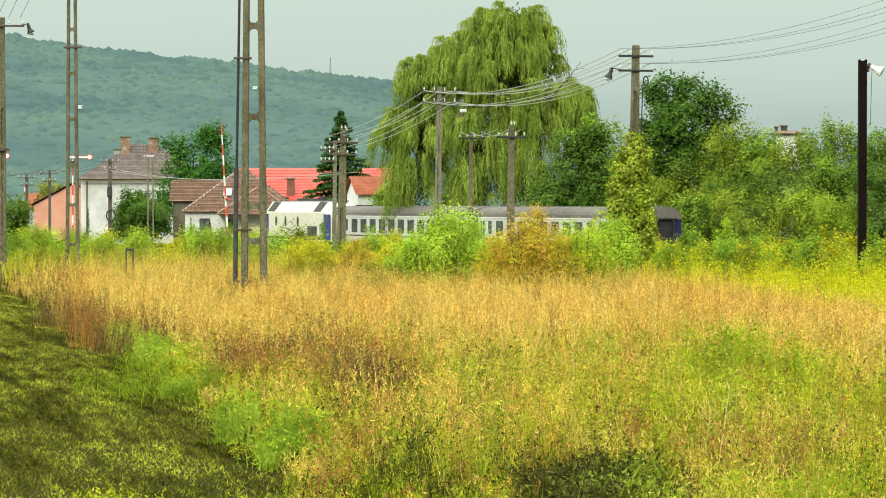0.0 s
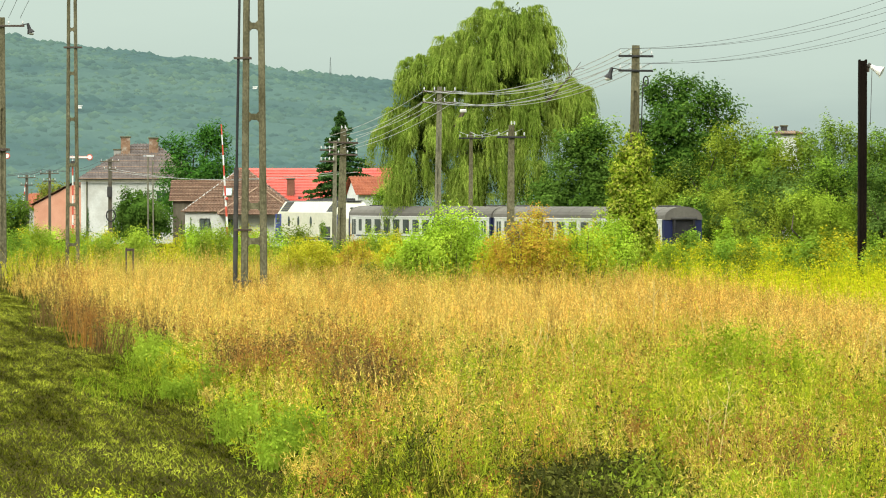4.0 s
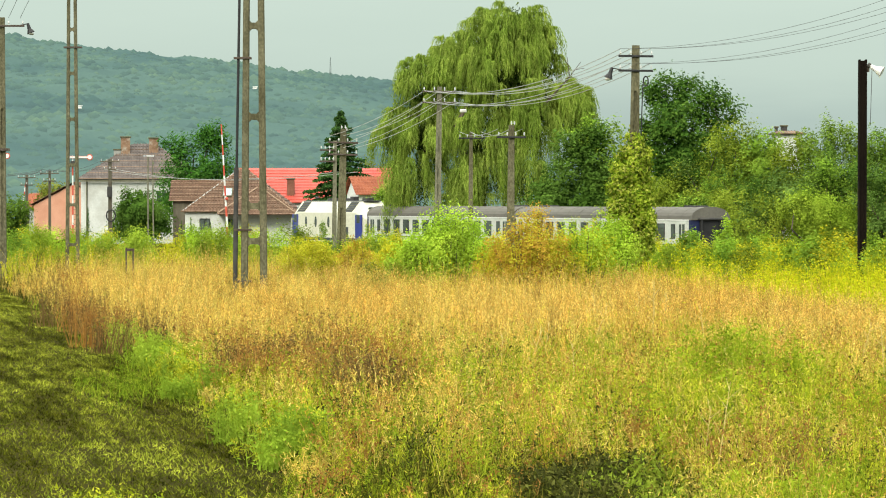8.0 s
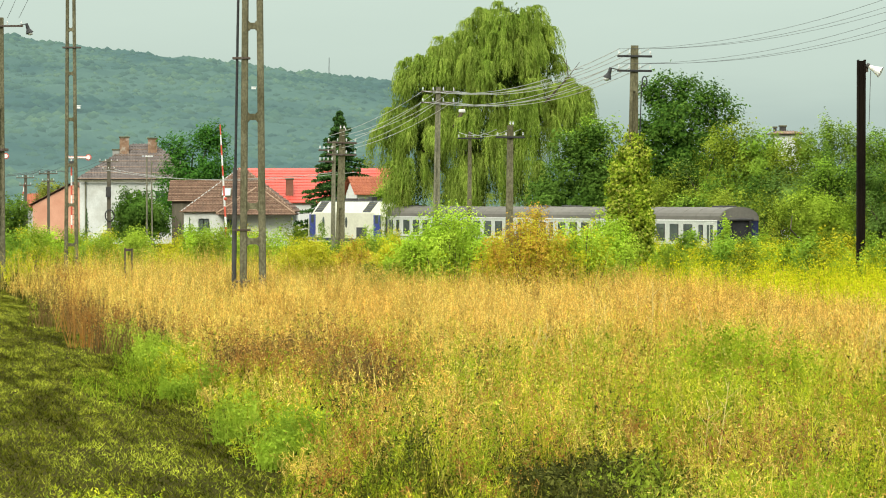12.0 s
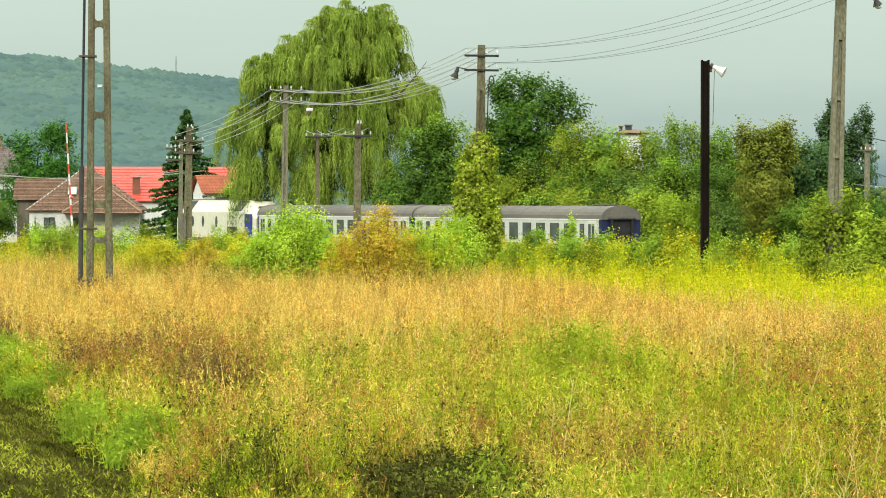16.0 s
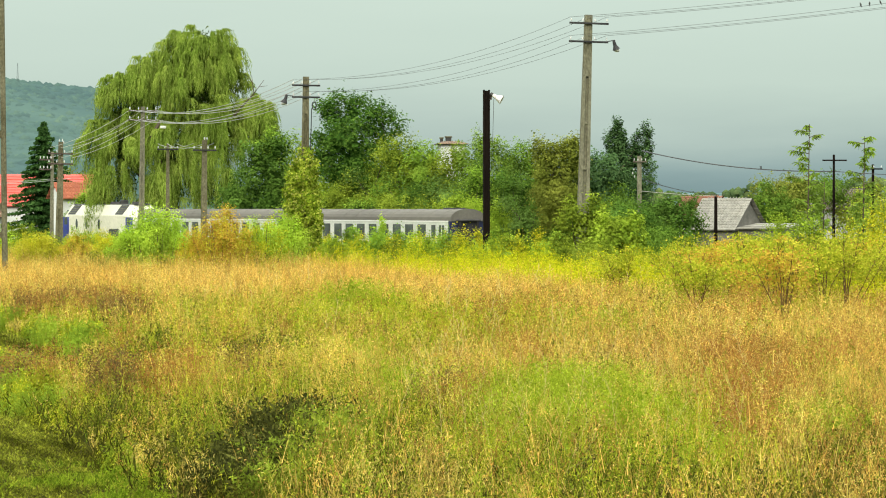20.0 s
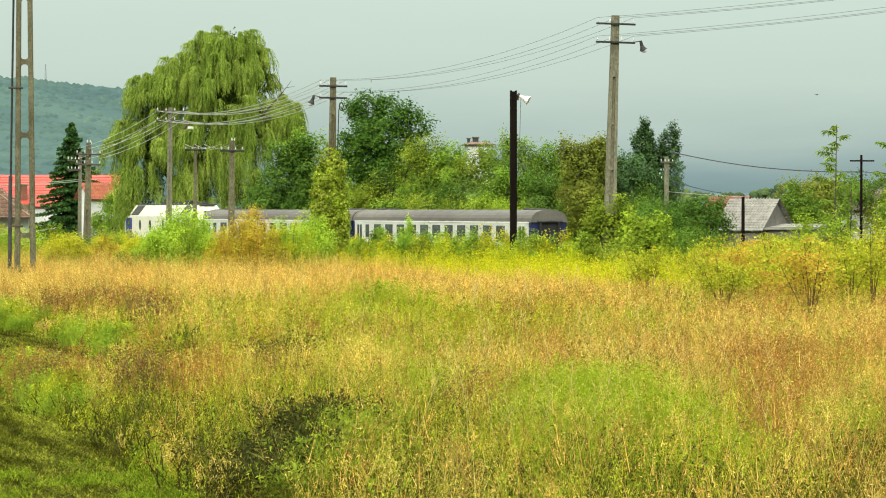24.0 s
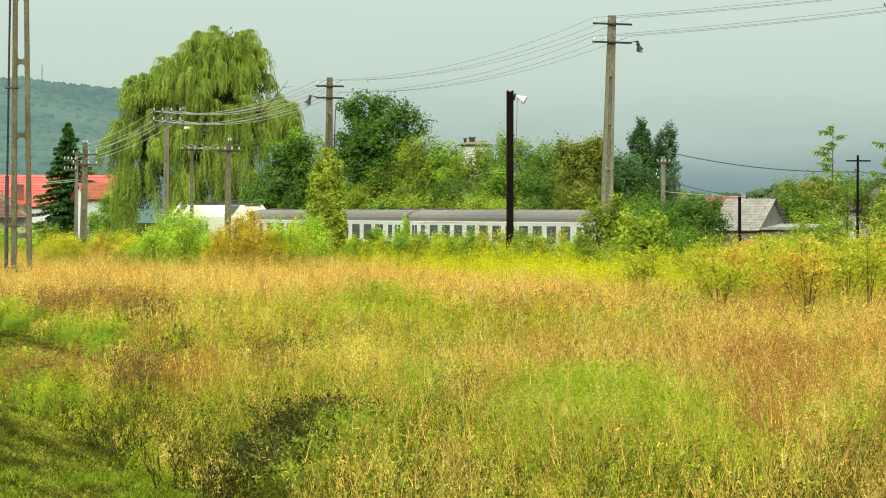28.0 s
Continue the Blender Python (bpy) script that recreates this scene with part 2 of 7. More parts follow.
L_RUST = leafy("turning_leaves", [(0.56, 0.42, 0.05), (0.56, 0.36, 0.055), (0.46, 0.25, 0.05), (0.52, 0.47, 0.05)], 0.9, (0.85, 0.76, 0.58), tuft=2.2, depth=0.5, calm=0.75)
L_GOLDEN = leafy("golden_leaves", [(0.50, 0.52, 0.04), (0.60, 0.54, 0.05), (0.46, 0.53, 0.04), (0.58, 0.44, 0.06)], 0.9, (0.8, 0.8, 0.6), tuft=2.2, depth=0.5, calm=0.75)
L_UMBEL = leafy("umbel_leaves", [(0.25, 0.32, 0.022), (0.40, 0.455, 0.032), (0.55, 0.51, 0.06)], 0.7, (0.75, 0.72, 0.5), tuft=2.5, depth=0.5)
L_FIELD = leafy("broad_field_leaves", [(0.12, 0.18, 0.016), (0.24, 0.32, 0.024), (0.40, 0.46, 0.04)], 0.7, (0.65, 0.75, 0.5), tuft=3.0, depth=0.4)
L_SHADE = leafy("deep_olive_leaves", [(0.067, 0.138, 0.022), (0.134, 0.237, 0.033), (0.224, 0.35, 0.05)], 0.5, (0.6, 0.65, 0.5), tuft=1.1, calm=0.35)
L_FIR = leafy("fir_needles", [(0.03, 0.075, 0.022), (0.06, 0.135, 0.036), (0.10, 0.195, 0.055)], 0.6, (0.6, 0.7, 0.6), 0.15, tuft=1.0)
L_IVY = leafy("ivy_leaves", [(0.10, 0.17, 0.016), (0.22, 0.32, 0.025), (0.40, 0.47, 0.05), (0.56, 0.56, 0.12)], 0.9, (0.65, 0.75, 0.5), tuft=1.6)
L_BLOSSOM = leafy("ivy_blossom", [(0.34, 0.40, 0.08), (0.48, 0.50, 0.13), (0.42, 0.36, 0.09)], 0.9, (0.8, 0.8, 0.7))
L_GOLD = leafy("yellowing_leaves", [(0.4, 0.44, 0.04), (0.56, 0.52, 0.05), (0.6, 0.4, 0.06), (0.5, 0.28, 0.06)], 0.7, (0.75, 0.55, 0.4))
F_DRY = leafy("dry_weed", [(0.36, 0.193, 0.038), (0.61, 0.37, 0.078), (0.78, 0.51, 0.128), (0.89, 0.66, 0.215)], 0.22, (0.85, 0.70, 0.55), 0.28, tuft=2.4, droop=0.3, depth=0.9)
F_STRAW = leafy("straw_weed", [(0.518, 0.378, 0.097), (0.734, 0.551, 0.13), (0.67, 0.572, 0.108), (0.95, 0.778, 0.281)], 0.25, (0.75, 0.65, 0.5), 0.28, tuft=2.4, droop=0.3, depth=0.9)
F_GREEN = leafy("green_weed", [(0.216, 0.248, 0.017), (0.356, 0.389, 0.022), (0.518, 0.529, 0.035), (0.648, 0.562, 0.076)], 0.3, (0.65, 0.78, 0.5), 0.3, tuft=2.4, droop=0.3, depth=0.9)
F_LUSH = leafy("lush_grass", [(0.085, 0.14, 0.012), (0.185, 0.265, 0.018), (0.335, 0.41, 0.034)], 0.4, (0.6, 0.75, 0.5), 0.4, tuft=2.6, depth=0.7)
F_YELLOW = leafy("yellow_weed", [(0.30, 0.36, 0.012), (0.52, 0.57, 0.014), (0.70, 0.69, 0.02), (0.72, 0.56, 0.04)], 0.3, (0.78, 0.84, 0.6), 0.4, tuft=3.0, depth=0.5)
F_DARK = leafy("dead_stalk", [(0.09, 0.06, 0.025), (0.17, 0.11, 0.04), (0.26, 0.18, 0.06)], 0.5, (0.6, 0.6, 0.6), 0.1)
F_BLACK = leafy("withered_leaf", [(0.028, 0.032, 0.010), (0.06, 0.066, 0.015), (0.15, 0.155, 0.034)], 0.5, (0.6, 0.6, 0.6), 0.08)
F_RED = leafy("dock_stalk", [(0.22, 0.095, 0.026), (0.38, 0.19, 0.045), (0.35, 0.22, 0.065)], 0.5, (0.85, 0.75, 0.65), 0.25)
F_FRESH = leafy("fresh_weed", [(0.19, 0.26, 0.018), (0.32, 0.41, 0.028), (0.46, 0.54, 0.055)], 0.4, (0.75, 0.85, 0.55), 0.4, tuft=3.0, depth=0.6)
# olive grass with the shade beneath the weeds put into its tones
F_UNDER = leafy("shaded_undergrowth", [(0.028, 0.034, 0.007), (0.065, 0.07, 0.011), (0.12, 0.112, 0.02)], 0.4, (0.6, 0.6, 0.5), 0.2)
# leafy greens darkened as well, so gaps between plants look shaded
F_LOW = leafy("shaded_ground_cover", [(0.03, 0.038, 0.008), (0.075, 0.09, 0.012), (0.15, 0.17, 0.02), (0.17, 0.13, 0.03)], 0.5, (0.65, 0.65, 0.5), 0.25, tuft=3.0)
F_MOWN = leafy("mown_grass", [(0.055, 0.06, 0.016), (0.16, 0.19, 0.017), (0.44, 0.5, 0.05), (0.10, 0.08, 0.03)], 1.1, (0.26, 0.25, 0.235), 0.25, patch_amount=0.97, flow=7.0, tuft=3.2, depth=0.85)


# ---------------------------------------------------------------- mesh helpers
def soup(name, a):
    """A mesh of loose faces: a has the shape (faces, corners, 3)."""
    a = np.asarray(a, dtype=np.float32)
    n, k = a.shape[:2]
    me = bpy.data.meshes.new(name)
    me.vertices.add(n * k)
    me.vertices.foreach_set("co", a.ravel())
    me.loops.add(n * k)
    me.loops.foreach_set("vertex_index", np.arange(n * k, dtype=np.int32))
    me.polygons.add(n)
    me.polygons.foreach_set("loop_start", np.arange(n, dtype=np.int32) * k)
    me.update(calc_edges=True)
    return me


def empty(name, m, label, category, group=""):
    ob = new(name)
    ob.empty_display_size = 0.3
    ob.matrix_world = m
    return tagged(ob, label, category, group)


def part(name, shape, mat, parent=None, label="", m=None):
    """One mesh object from a bmesh or a mesh, under a thing or a part."""
    if isinstance(shape, bmesh.types.BMesh):
        me = bpy.data.meshes.new(name)
        shape.normal_update()
        shape.to_mesh(me)
        shape.free()
    else:
        me = shape
    if mat is not None and not me.materials:
        me.materials.append(mat)
    ob = new(name, me)
    if parent is not None:
        ob.parent = parent
    if m is not None:
        ob.matrix_basis = m
    return tagged(ob, label)


def box(bm, c, s, m=None, bevel=0.0):
    g = bmesh.ops.create_cube(bm, size=1)["verts"]
    bmesh.ops.scale(bm, vec=s, verts=g)
    if bevel:
        edges = list({e for v in g for e in v.link_edges})
        g = [v for v in bmesh.ops.bevel(bm, geom=edges, offset=bevel, segments=1, affect="EDGES")["verts"]]
    bmesh.ops.translate(bm, vec=c, verts=g)
    if m is not None:
        bmesh.ops.transform(bm, matrix=m, verts=g)
    return bm


def boxed(c, s, m=None, bevel=0.0):
    return box(bmesh.new(), c, s, m, bevel)


def rod(bm, p, q, r0, r1=None, n=8):
    """A tapered round bar from p to q."""
    p, q = Vector(p), Vector(q)
    r1 = r0 if r1 is None else r1
    d = (q - p)
    m = Matrix.Translation((p + q) / 2) @ d.to_track_quat("Z", "Y").to_matrix().to_4x4()
    bmesh.ops.create_cone(bm, cap_ends=True, segments=n, radius1=r0, radius2=r1, depth=d.length, matrix=m)
    return bm


def rodded(p, q, r0, r1=None, n=8):
    return rod(bmesh.new(), p, q, r0, r1, n)


def ball(c, s, n=10):
    bm = bmesh.new()
    bmesh.ops.create_uvsphere(bm, u_segments=n, v_segments=max(5, n // 2 + 1), radius=1)
    bmesh.ops.scale(bm, vec=s, verts=bm.verts)
    bmesh.ops.translate(bm, vec=c, verts=bm.verts)
    return bm


def extrude_x(profile, x0, x1):
    """A solid whose outline (y, z) runs from x0 to x1."""
    bm = bmesh.new()
    a = [bm.verts.new((x0, y, z)) for y, z in profile]
    b = [bm.verts.new((x1, y, z)) for y, z in profile]
    n = len(profile)
    for i in range(n):
        bm.faces.new((a[i], a[(i + 1) % n], b[(i + 1) % n], b[i]))
    bm.faces.new(list(reversed(a)))
    bm.faces.new(b)
    bmesh.ops.recalc_face_normals(bm, faces=bm.faces)
    return bm


# ---------------------------------------------------------------- the track's line and the ground's height
TRACK_0 = np.array([18.03, 155.76])        # a point of the line, from which its length is counted
TRACK_A, TRACK_K = radians(22.74), -0.00132   # heading there, and turn for each metre: a wide curve
RAIL_Z = -0.74
TRACK_C = TRACK_0 + np.array([math.cos(TRACK_A), math.sin(TRACK_A)]) / TRACK_K


def track_at(s, side=0.0):
    """The plan position at the length s along the line, and the heading in degrees for pose()."""
    a = TRACK_A + TRACK_K * s
    n = np.array([math.cos(a), math.sin(a)])
    return TRACK_C - n / TRACK_K + n * side, math.degrees(a) - 90


def track_off(x, y):
    """Distance from the line, positive beyond it."""
    return np.hypot(x - TRACK_C[0], y - TRACK_C[1]) + 1 / TRACK_K


def ground_z(x, y):
    x, y = np.asarray(x, float), np.asarray(y, float)
    d = np.abs(track_off(x, y))
    dip = np.clip((15.0 - d) / 10.0, 0, 1)
    roll = 0.06 * np.sin(x * 0.31 + y * 0.07) * np.sin(y * 0.17 - x * 0.05)
    return -0.95 * dip * dip * (3 - 2 * dip) + roll * (1 - dip) - 0.02


def gz(x, y):
    return float(ground_z(x, y))


def grid_mesh(name, xs, ys, zf):
    X, Y = np.meshgrid(xs, ys)
    Z = zf(X, Y)
    me = bpy.data.meshes.new(name)
    n, k = len(ys), len(xs)
    idx = np.arange(n * k).reshape(n, k)
    quads = np.stack([idx[:-1, :-1], idx[:-1, 1:], idx[1:, 1:], idx[1:, :-1]], -1).reshape(-1, 4)
    me.from_pydata(np.stack([X, Y, Z], -1).reshape(-1, 3).tolist(), [], quads.tolist())
    me.polygons.foreach_set("use_smooth", np.ones(len(quads), dtype=bool))
    return me


xs = np.concatenate([[-2500, -1200, -600, -300, -150, -90], np.arange(-60, 81, 2.0), [110, 170, 300, 600, 1200, 2500]])
ys = np.concatenate([[-1500, -600, -200, -80, -50], np.arange(-40, 262, 2.5), [300, 400, 600, 1000, 1800, 3200]])
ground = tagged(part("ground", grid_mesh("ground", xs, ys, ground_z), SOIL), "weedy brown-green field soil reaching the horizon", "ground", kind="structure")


def value_noise(x, y, size, seed):
    """Smooth noise from 0 to 1 over the plan."""
    r = np.random.default_rng(seed)
    table = r.random((128, 128))
    u, v = np.asarray(x) / size + 500.0, np.asarray(y) / size + 500.0
    i, j = np.floor(u).astype(int), np.floor(v).astype(int)
    a, b = u - i, v - j
    a, b = a * a * (3 - 2 * a), b * b * (3 - 2 * b)
    i0, i1, j0, j1 = i % 128, (i + 1) % 128, j % 128, (j + 1) % 128
    return (table[i0, j0] * (1 - a) + table[i1, j0] * a) * (1 - b) + (table[i0, j1] * (1 - a) + table[i1, j1] * a) * b


# ---------------------------------------------------------------- far hills
def hill_height(x, y):
    crest = 84.5 - 0.122 * (x + 214)
    end = np.clip((95 - x) / 110, 0, 1)
    rise = np.clip((y - 560) / 640, 0, 1)
    back = np.clip((1900 - y) / 600, 0, 1)
    folds = 12 * (value_noise(x, y, 130, 3) - 0.5) + 6 * (value_noise(x, y, 60, 5) - 0.5)
    canopy = 3.2 * value_noise(x, y, 11, 6) + 2.2 * value_noise(x, y, 5.2, 7)
    return (crest * rise ** 0.9 + folds * rise * (1 - 0.6 * rise) + canopy * np.clip(rise * 6, 0, 1)) * end * end * (3 - 2 * end) * back - 2


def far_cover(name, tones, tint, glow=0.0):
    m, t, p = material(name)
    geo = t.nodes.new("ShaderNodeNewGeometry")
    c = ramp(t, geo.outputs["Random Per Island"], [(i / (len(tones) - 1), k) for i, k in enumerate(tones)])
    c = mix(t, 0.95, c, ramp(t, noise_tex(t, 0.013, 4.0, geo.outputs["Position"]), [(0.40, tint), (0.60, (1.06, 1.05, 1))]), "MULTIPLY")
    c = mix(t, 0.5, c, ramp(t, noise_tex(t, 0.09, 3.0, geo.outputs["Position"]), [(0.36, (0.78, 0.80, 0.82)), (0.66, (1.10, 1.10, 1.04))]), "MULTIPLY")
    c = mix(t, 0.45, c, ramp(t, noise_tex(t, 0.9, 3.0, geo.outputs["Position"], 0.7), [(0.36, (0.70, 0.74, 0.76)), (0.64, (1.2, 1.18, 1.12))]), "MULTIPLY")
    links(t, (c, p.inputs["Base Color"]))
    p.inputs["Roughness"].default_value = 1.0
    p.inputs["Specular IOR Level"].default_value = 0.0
    # haze over distant woods is put in here as a blue-green glow
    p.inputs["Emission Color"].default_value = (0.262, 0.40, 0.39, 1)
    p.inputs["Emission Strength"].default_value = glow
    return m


# bluish tones and glow carry the hill's haze; no mist is built
HILL_WOOD = far_cover("haze_tinted_woods", [(0.024, 0.046, 0.034), (0.034, 0.062, 0.040), (0.050, 0.080, 0.044)], (0.5, 0.64, 0.76), 0.43)
HILL_FLOOR = far_cover("haze_tinted_slope", [(0.034, 0.062, 0.050), (0.038, 0.066, 0.051)], (0.5, 0.62, 0.7), 0.43)
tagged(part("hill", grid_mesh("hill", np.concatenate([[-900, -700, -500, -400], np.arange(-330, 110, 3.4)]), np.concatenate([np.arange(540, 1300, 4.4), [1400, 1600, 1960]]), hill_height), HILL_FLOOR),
       "long wooded hill with blue-green haze put into its colour", "hill", kind="structure")


def blob_faces(c, r, seed_dirs, squash=0.9):
    """Low, lumpy tree tops: c (n, 3), r (n,), as one loose set of faces."""
    bm = bmesh.new()
    bmesh.ops.create_icosphere(bm, subdivisions=1, radius=1)
    v = np.array([q.co[:] for q in bm.verts])
    f = np.array([[q.index for q in face.verts] for face in bm.faces if face.calc_center_median().z > -0.4])
    bm.free()
    n = len(c)
    jig = 1 + 0.25 * (seed_dirs.random((n, len(v), 1)) - 0.5)
    pts = c[:, None] + v[None] * jig * r[:, None, None] * np.array([1, 1, squash])
    verts = pts.reshape(-1, 3)
    faces = (f[None] + (np.arange(n) * len(v))[:, None, None]).reshape(-1, 3)
    me = bpy.data.meshes.new("woods")
    me.from_pydata(verts.tolist(), [], faces.tolist())
    me.polygons.foreach_set("use_smooth", np.ones(len(faces), dtype=bool))
    return me


hx, hy = rng.uniform(-300, 75, 10000), 570 + 680 * rng.random(10000) ** 0.9
keep = hill_height(hx, hy) > 4
hx, hy = hx[keep], hy[keep]
hr = rng.uniform(1.3, 3.4, len(hx)) * (0.45 + 0.9 * value_noise(hx, hy, 45, 9))
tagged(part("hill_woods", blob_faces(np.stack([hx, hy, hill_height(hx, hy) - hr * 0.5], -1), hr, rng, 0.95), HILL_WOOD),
       "dense mixed woods on the hillside, haze put into their colour", "woods", kind="stuff")
mast = empty("radio_mast", pose(-54.5, 1205, float(hill_height(-54.5, 1205))), "thin distant lattice mast on the hill crest", "mast")
for sx, sy in ((-0.5, 0), (0.5, 0), (0, 0.8)):
    part("leg", rodded((sx, sy, 0), (sx * 0.15, sy * 0.15, 9.5), 0.08, 0.05, 5), far_cover("mast_grey", [(0.1, 0.12, 0.13), (0.12, 0.14, 0.15)], (0.9, 0.9, 0.9)), mast)
for cx, cy in ((-119.1, 814.5), (-73.6, 974.5)):
    cabin = empty("hill_cabin", pose(cx, cy, float(hill_height(cx, cy)) + 1.2), "tiny white cabin among the trees of the hillside", "cabin", "hillside cabins")
    part("wall", boxed((0, 0, 0), (1.7, 1.2, 0.8)), WHITE_PAINT, cabin)
    part("roof", boxed((0.1, 0, 0.5), (2.1, 1.5, 0.2), bevel=0.06), WHITE_PAINT, cabin)
# grey-blue base colour stands in for haze over the ridge
FAR_BLUE = far_cover("haze_coloured_ridge", [(0.125, 0.19, 0.195), (0.14, 0.21, 0.21)], (0.85, 0.9, 0.95))
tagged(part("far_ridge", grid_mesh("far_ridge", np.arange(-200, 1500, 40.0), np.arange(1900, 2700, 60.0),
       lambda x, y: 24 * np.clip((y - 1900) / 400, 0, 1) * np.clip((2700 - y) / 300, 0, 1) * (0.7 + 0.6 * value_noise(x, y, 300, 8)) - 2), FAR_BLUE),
       "low ridge with grey-blue haze put into its colour", "hill", kind="structure")
for k, (cx, cy, spread, cnt, top) in enumerate([(122, 472, 58, 1800, 8.6), (70, 330, 30, 500, 3.4), (-60, 330, 40, 500, 3.4)]):
    bx, by = rng.uniform(cx - spread, cx + spread, cnt), rng.uniform(cy - 12, cy + 12, cnt)
    br = rng.uniform(0.05, 0.13, cnt) * top
    bz = top * (0.15 + 0.85 * rng.random(cnt) ** 0.8) * (0.55 + 0.6 * value_noise(bx, by, 14, 77))
    tagged(part("distant_trees", blob_faces(np.stack([bx, by, bz], -1), br, rng),
           far_cover("distant_tree_line", [(0.08, 0.11, 0.045), (0.11, 0.15, 0.055), (0.16, 0.18, 0.07)], (0.6, 0.7, 0.7))),
           "line of distant trees at the edge of the fields", "trees", kind="stuff")


# ---------------------------------------------------------------- trees and shrubs
def unit(v):
    return v / np.maximum(1e-6, np.linalg.norm(v, axis=-1, keepdims=True))


def leaves(centres, size, aspect=0.5, up=0.25, hang=0.0, r=rng, face=None, loose=0.6):
    """One pointed leaf for each centre; where face is given, its blade turns mostly that way."""
    n = len(centres)
    a = unit(r.normal(size=(n, 3)) * np.array([1, 1, 0.7]) + np.array([0, 0, up - hang * 3]))
    if face is None:
        b = unit(np.cross(a, r.normal(size=(n, 3))))
    else:
        blade = unit(unit(face) + r.normal(size=(n, 3)) * loose)
        a = a - np.array([0, 0, 0.7])
        a = unit(a - blade * (a * blade).sum(1, keepdims=True))
        b = np.cross(blade, a)
    s = size * r.uniform(0.6, 1.35, (n, 1))
    return np.stack([centres - a * s * 0.5 + b * s * aspect * 1.3, centres + a * s, centres - a * s * 0.5 - b * s * aspect * 1.3], 1)


def lobe_points(lobes, n, r, fill=0.55):
    """Centres of leaf clusters in the outer shell of several overlapping lobes."""
    lobes = np.array(lobes, float)
    vol = (lobes[:, 3] * lobes[:, 4] * lobes[:, 5]) ** 0.7
    pick = r.choice(len(lobes), n, p=vol / vol.sum())
    d = unit(r.normal(size=(n, 3)))
    wob = 1 + 0.16 * np.sin(d[:, :1] * 5 + pick[:, None]) * np.cos(d[:, 2:] * 6 + d[:, 1:2] * 4)
    rad = (fill + (1 - fill) * r.random((n, 1)) ** 0.6) * wob
    return lobes[pick, :3] + d * rad * lobes[pick, 3:6]


def limbs(bm, base, tops, r0, r):
    for top in tops:
        top = np.array(top)
        mid = base * 0.45 + top * 0.55 + r.normal(size=3) * 0.12 * np.linalg.norm(top - base)
        mid[2] = max(mid[2], base[2] + 0.25 * (top[2] - base[2]))
        rod(bm, base, mid, r0, r0 * 0.6, 7)
        rod(bm, mid, top, r0 * 0.6, r0 * 0.15, 6)


def tree(name, label, category, x, y, lobes, mat, leaf=0.2, clusters=500, per=14, spread=0.35, trunk=0.16, aspect=0.5, seed=1, fork=0.25, group="", z=None, fill=0.45, sprout=0.3):
    """lobes: (dx, dy, height of the centre, rx, ry, rz) from the foot."""
    r = np.random.default_rng(seed)
    clusters, leaf, per = int(clusters * 1.5), leaf * 0.68, int(per * 1.3)
    thing = empty(name, pose(x, y, gz(x, y) - 0.05 if z is None else z), label, category, group)
    fine = [(*l[:3], l[3] * 0.82, l[4] * 0.82, l[5] * 0.82) for l in lobes]
    for l in lobes:
        for _ in range(7):
            d = unit(r.normal(size=3) + np.array([0, -0.2, 0.35]))
            k = r.uniform(0.22, 0.42)
            fine.append((*(np.array(l[:3]) + d * np.array(l[3:6]) * r.uniform(0.7, 1.0)), l[3] * k, l[4] * k, l[5] * k))
    c = lobe_points(fine, clusters, r, fill)
    axis = unit(c - np.array([0, 0, c[:, 2].mean()]) + r.normal(size=c.shape) * 0.5 * np.abs(c).mean() + np.array([0, 0, sprout * np.abs(c).mean()]))
    reach = r.uniform(0, 2.2, (clusters, per, 1)) * spread * r.uniform(0.5, 1.4, (clusters, 1, 1))
    pts = (c[:, None] + axis[:, None] * reach + r.normal(size=(clusters, per, 3)) * spread * 0.55).reshape(-1, 3)
    pts[:, 2] = np.maximum(pts[:, 2], 0.08)
    hub = np.array([0, 0, c[:, 2].mean() * 0.9])
    out = unit(pts - np.repeat(c, per, 0)) * 0.9 + np.repeat(unit(c - hub), per, 0) * 0.9 + np.array([0, 0, 0.45])
    part("crown", soup("crown", leaves(pts, leaf, aspect, r=r, face=out, loose=0.4)), mat, thing)
    bm = bmesh.new()
    h = max(l[2] for l in lobes) * fork
    rod(bm, (0, 0, -0.1), (0, 0, h), trunk * 1.25, trunk, 9)
    limbs(bm, np.array([0, 0, h * 0.95]), [(l[0], l[1], l[2] + 0.3 * l[5]) for l in lobes], trunk * 0.75, r)
    part("trunk", bm, BARK, thing)
    return thing


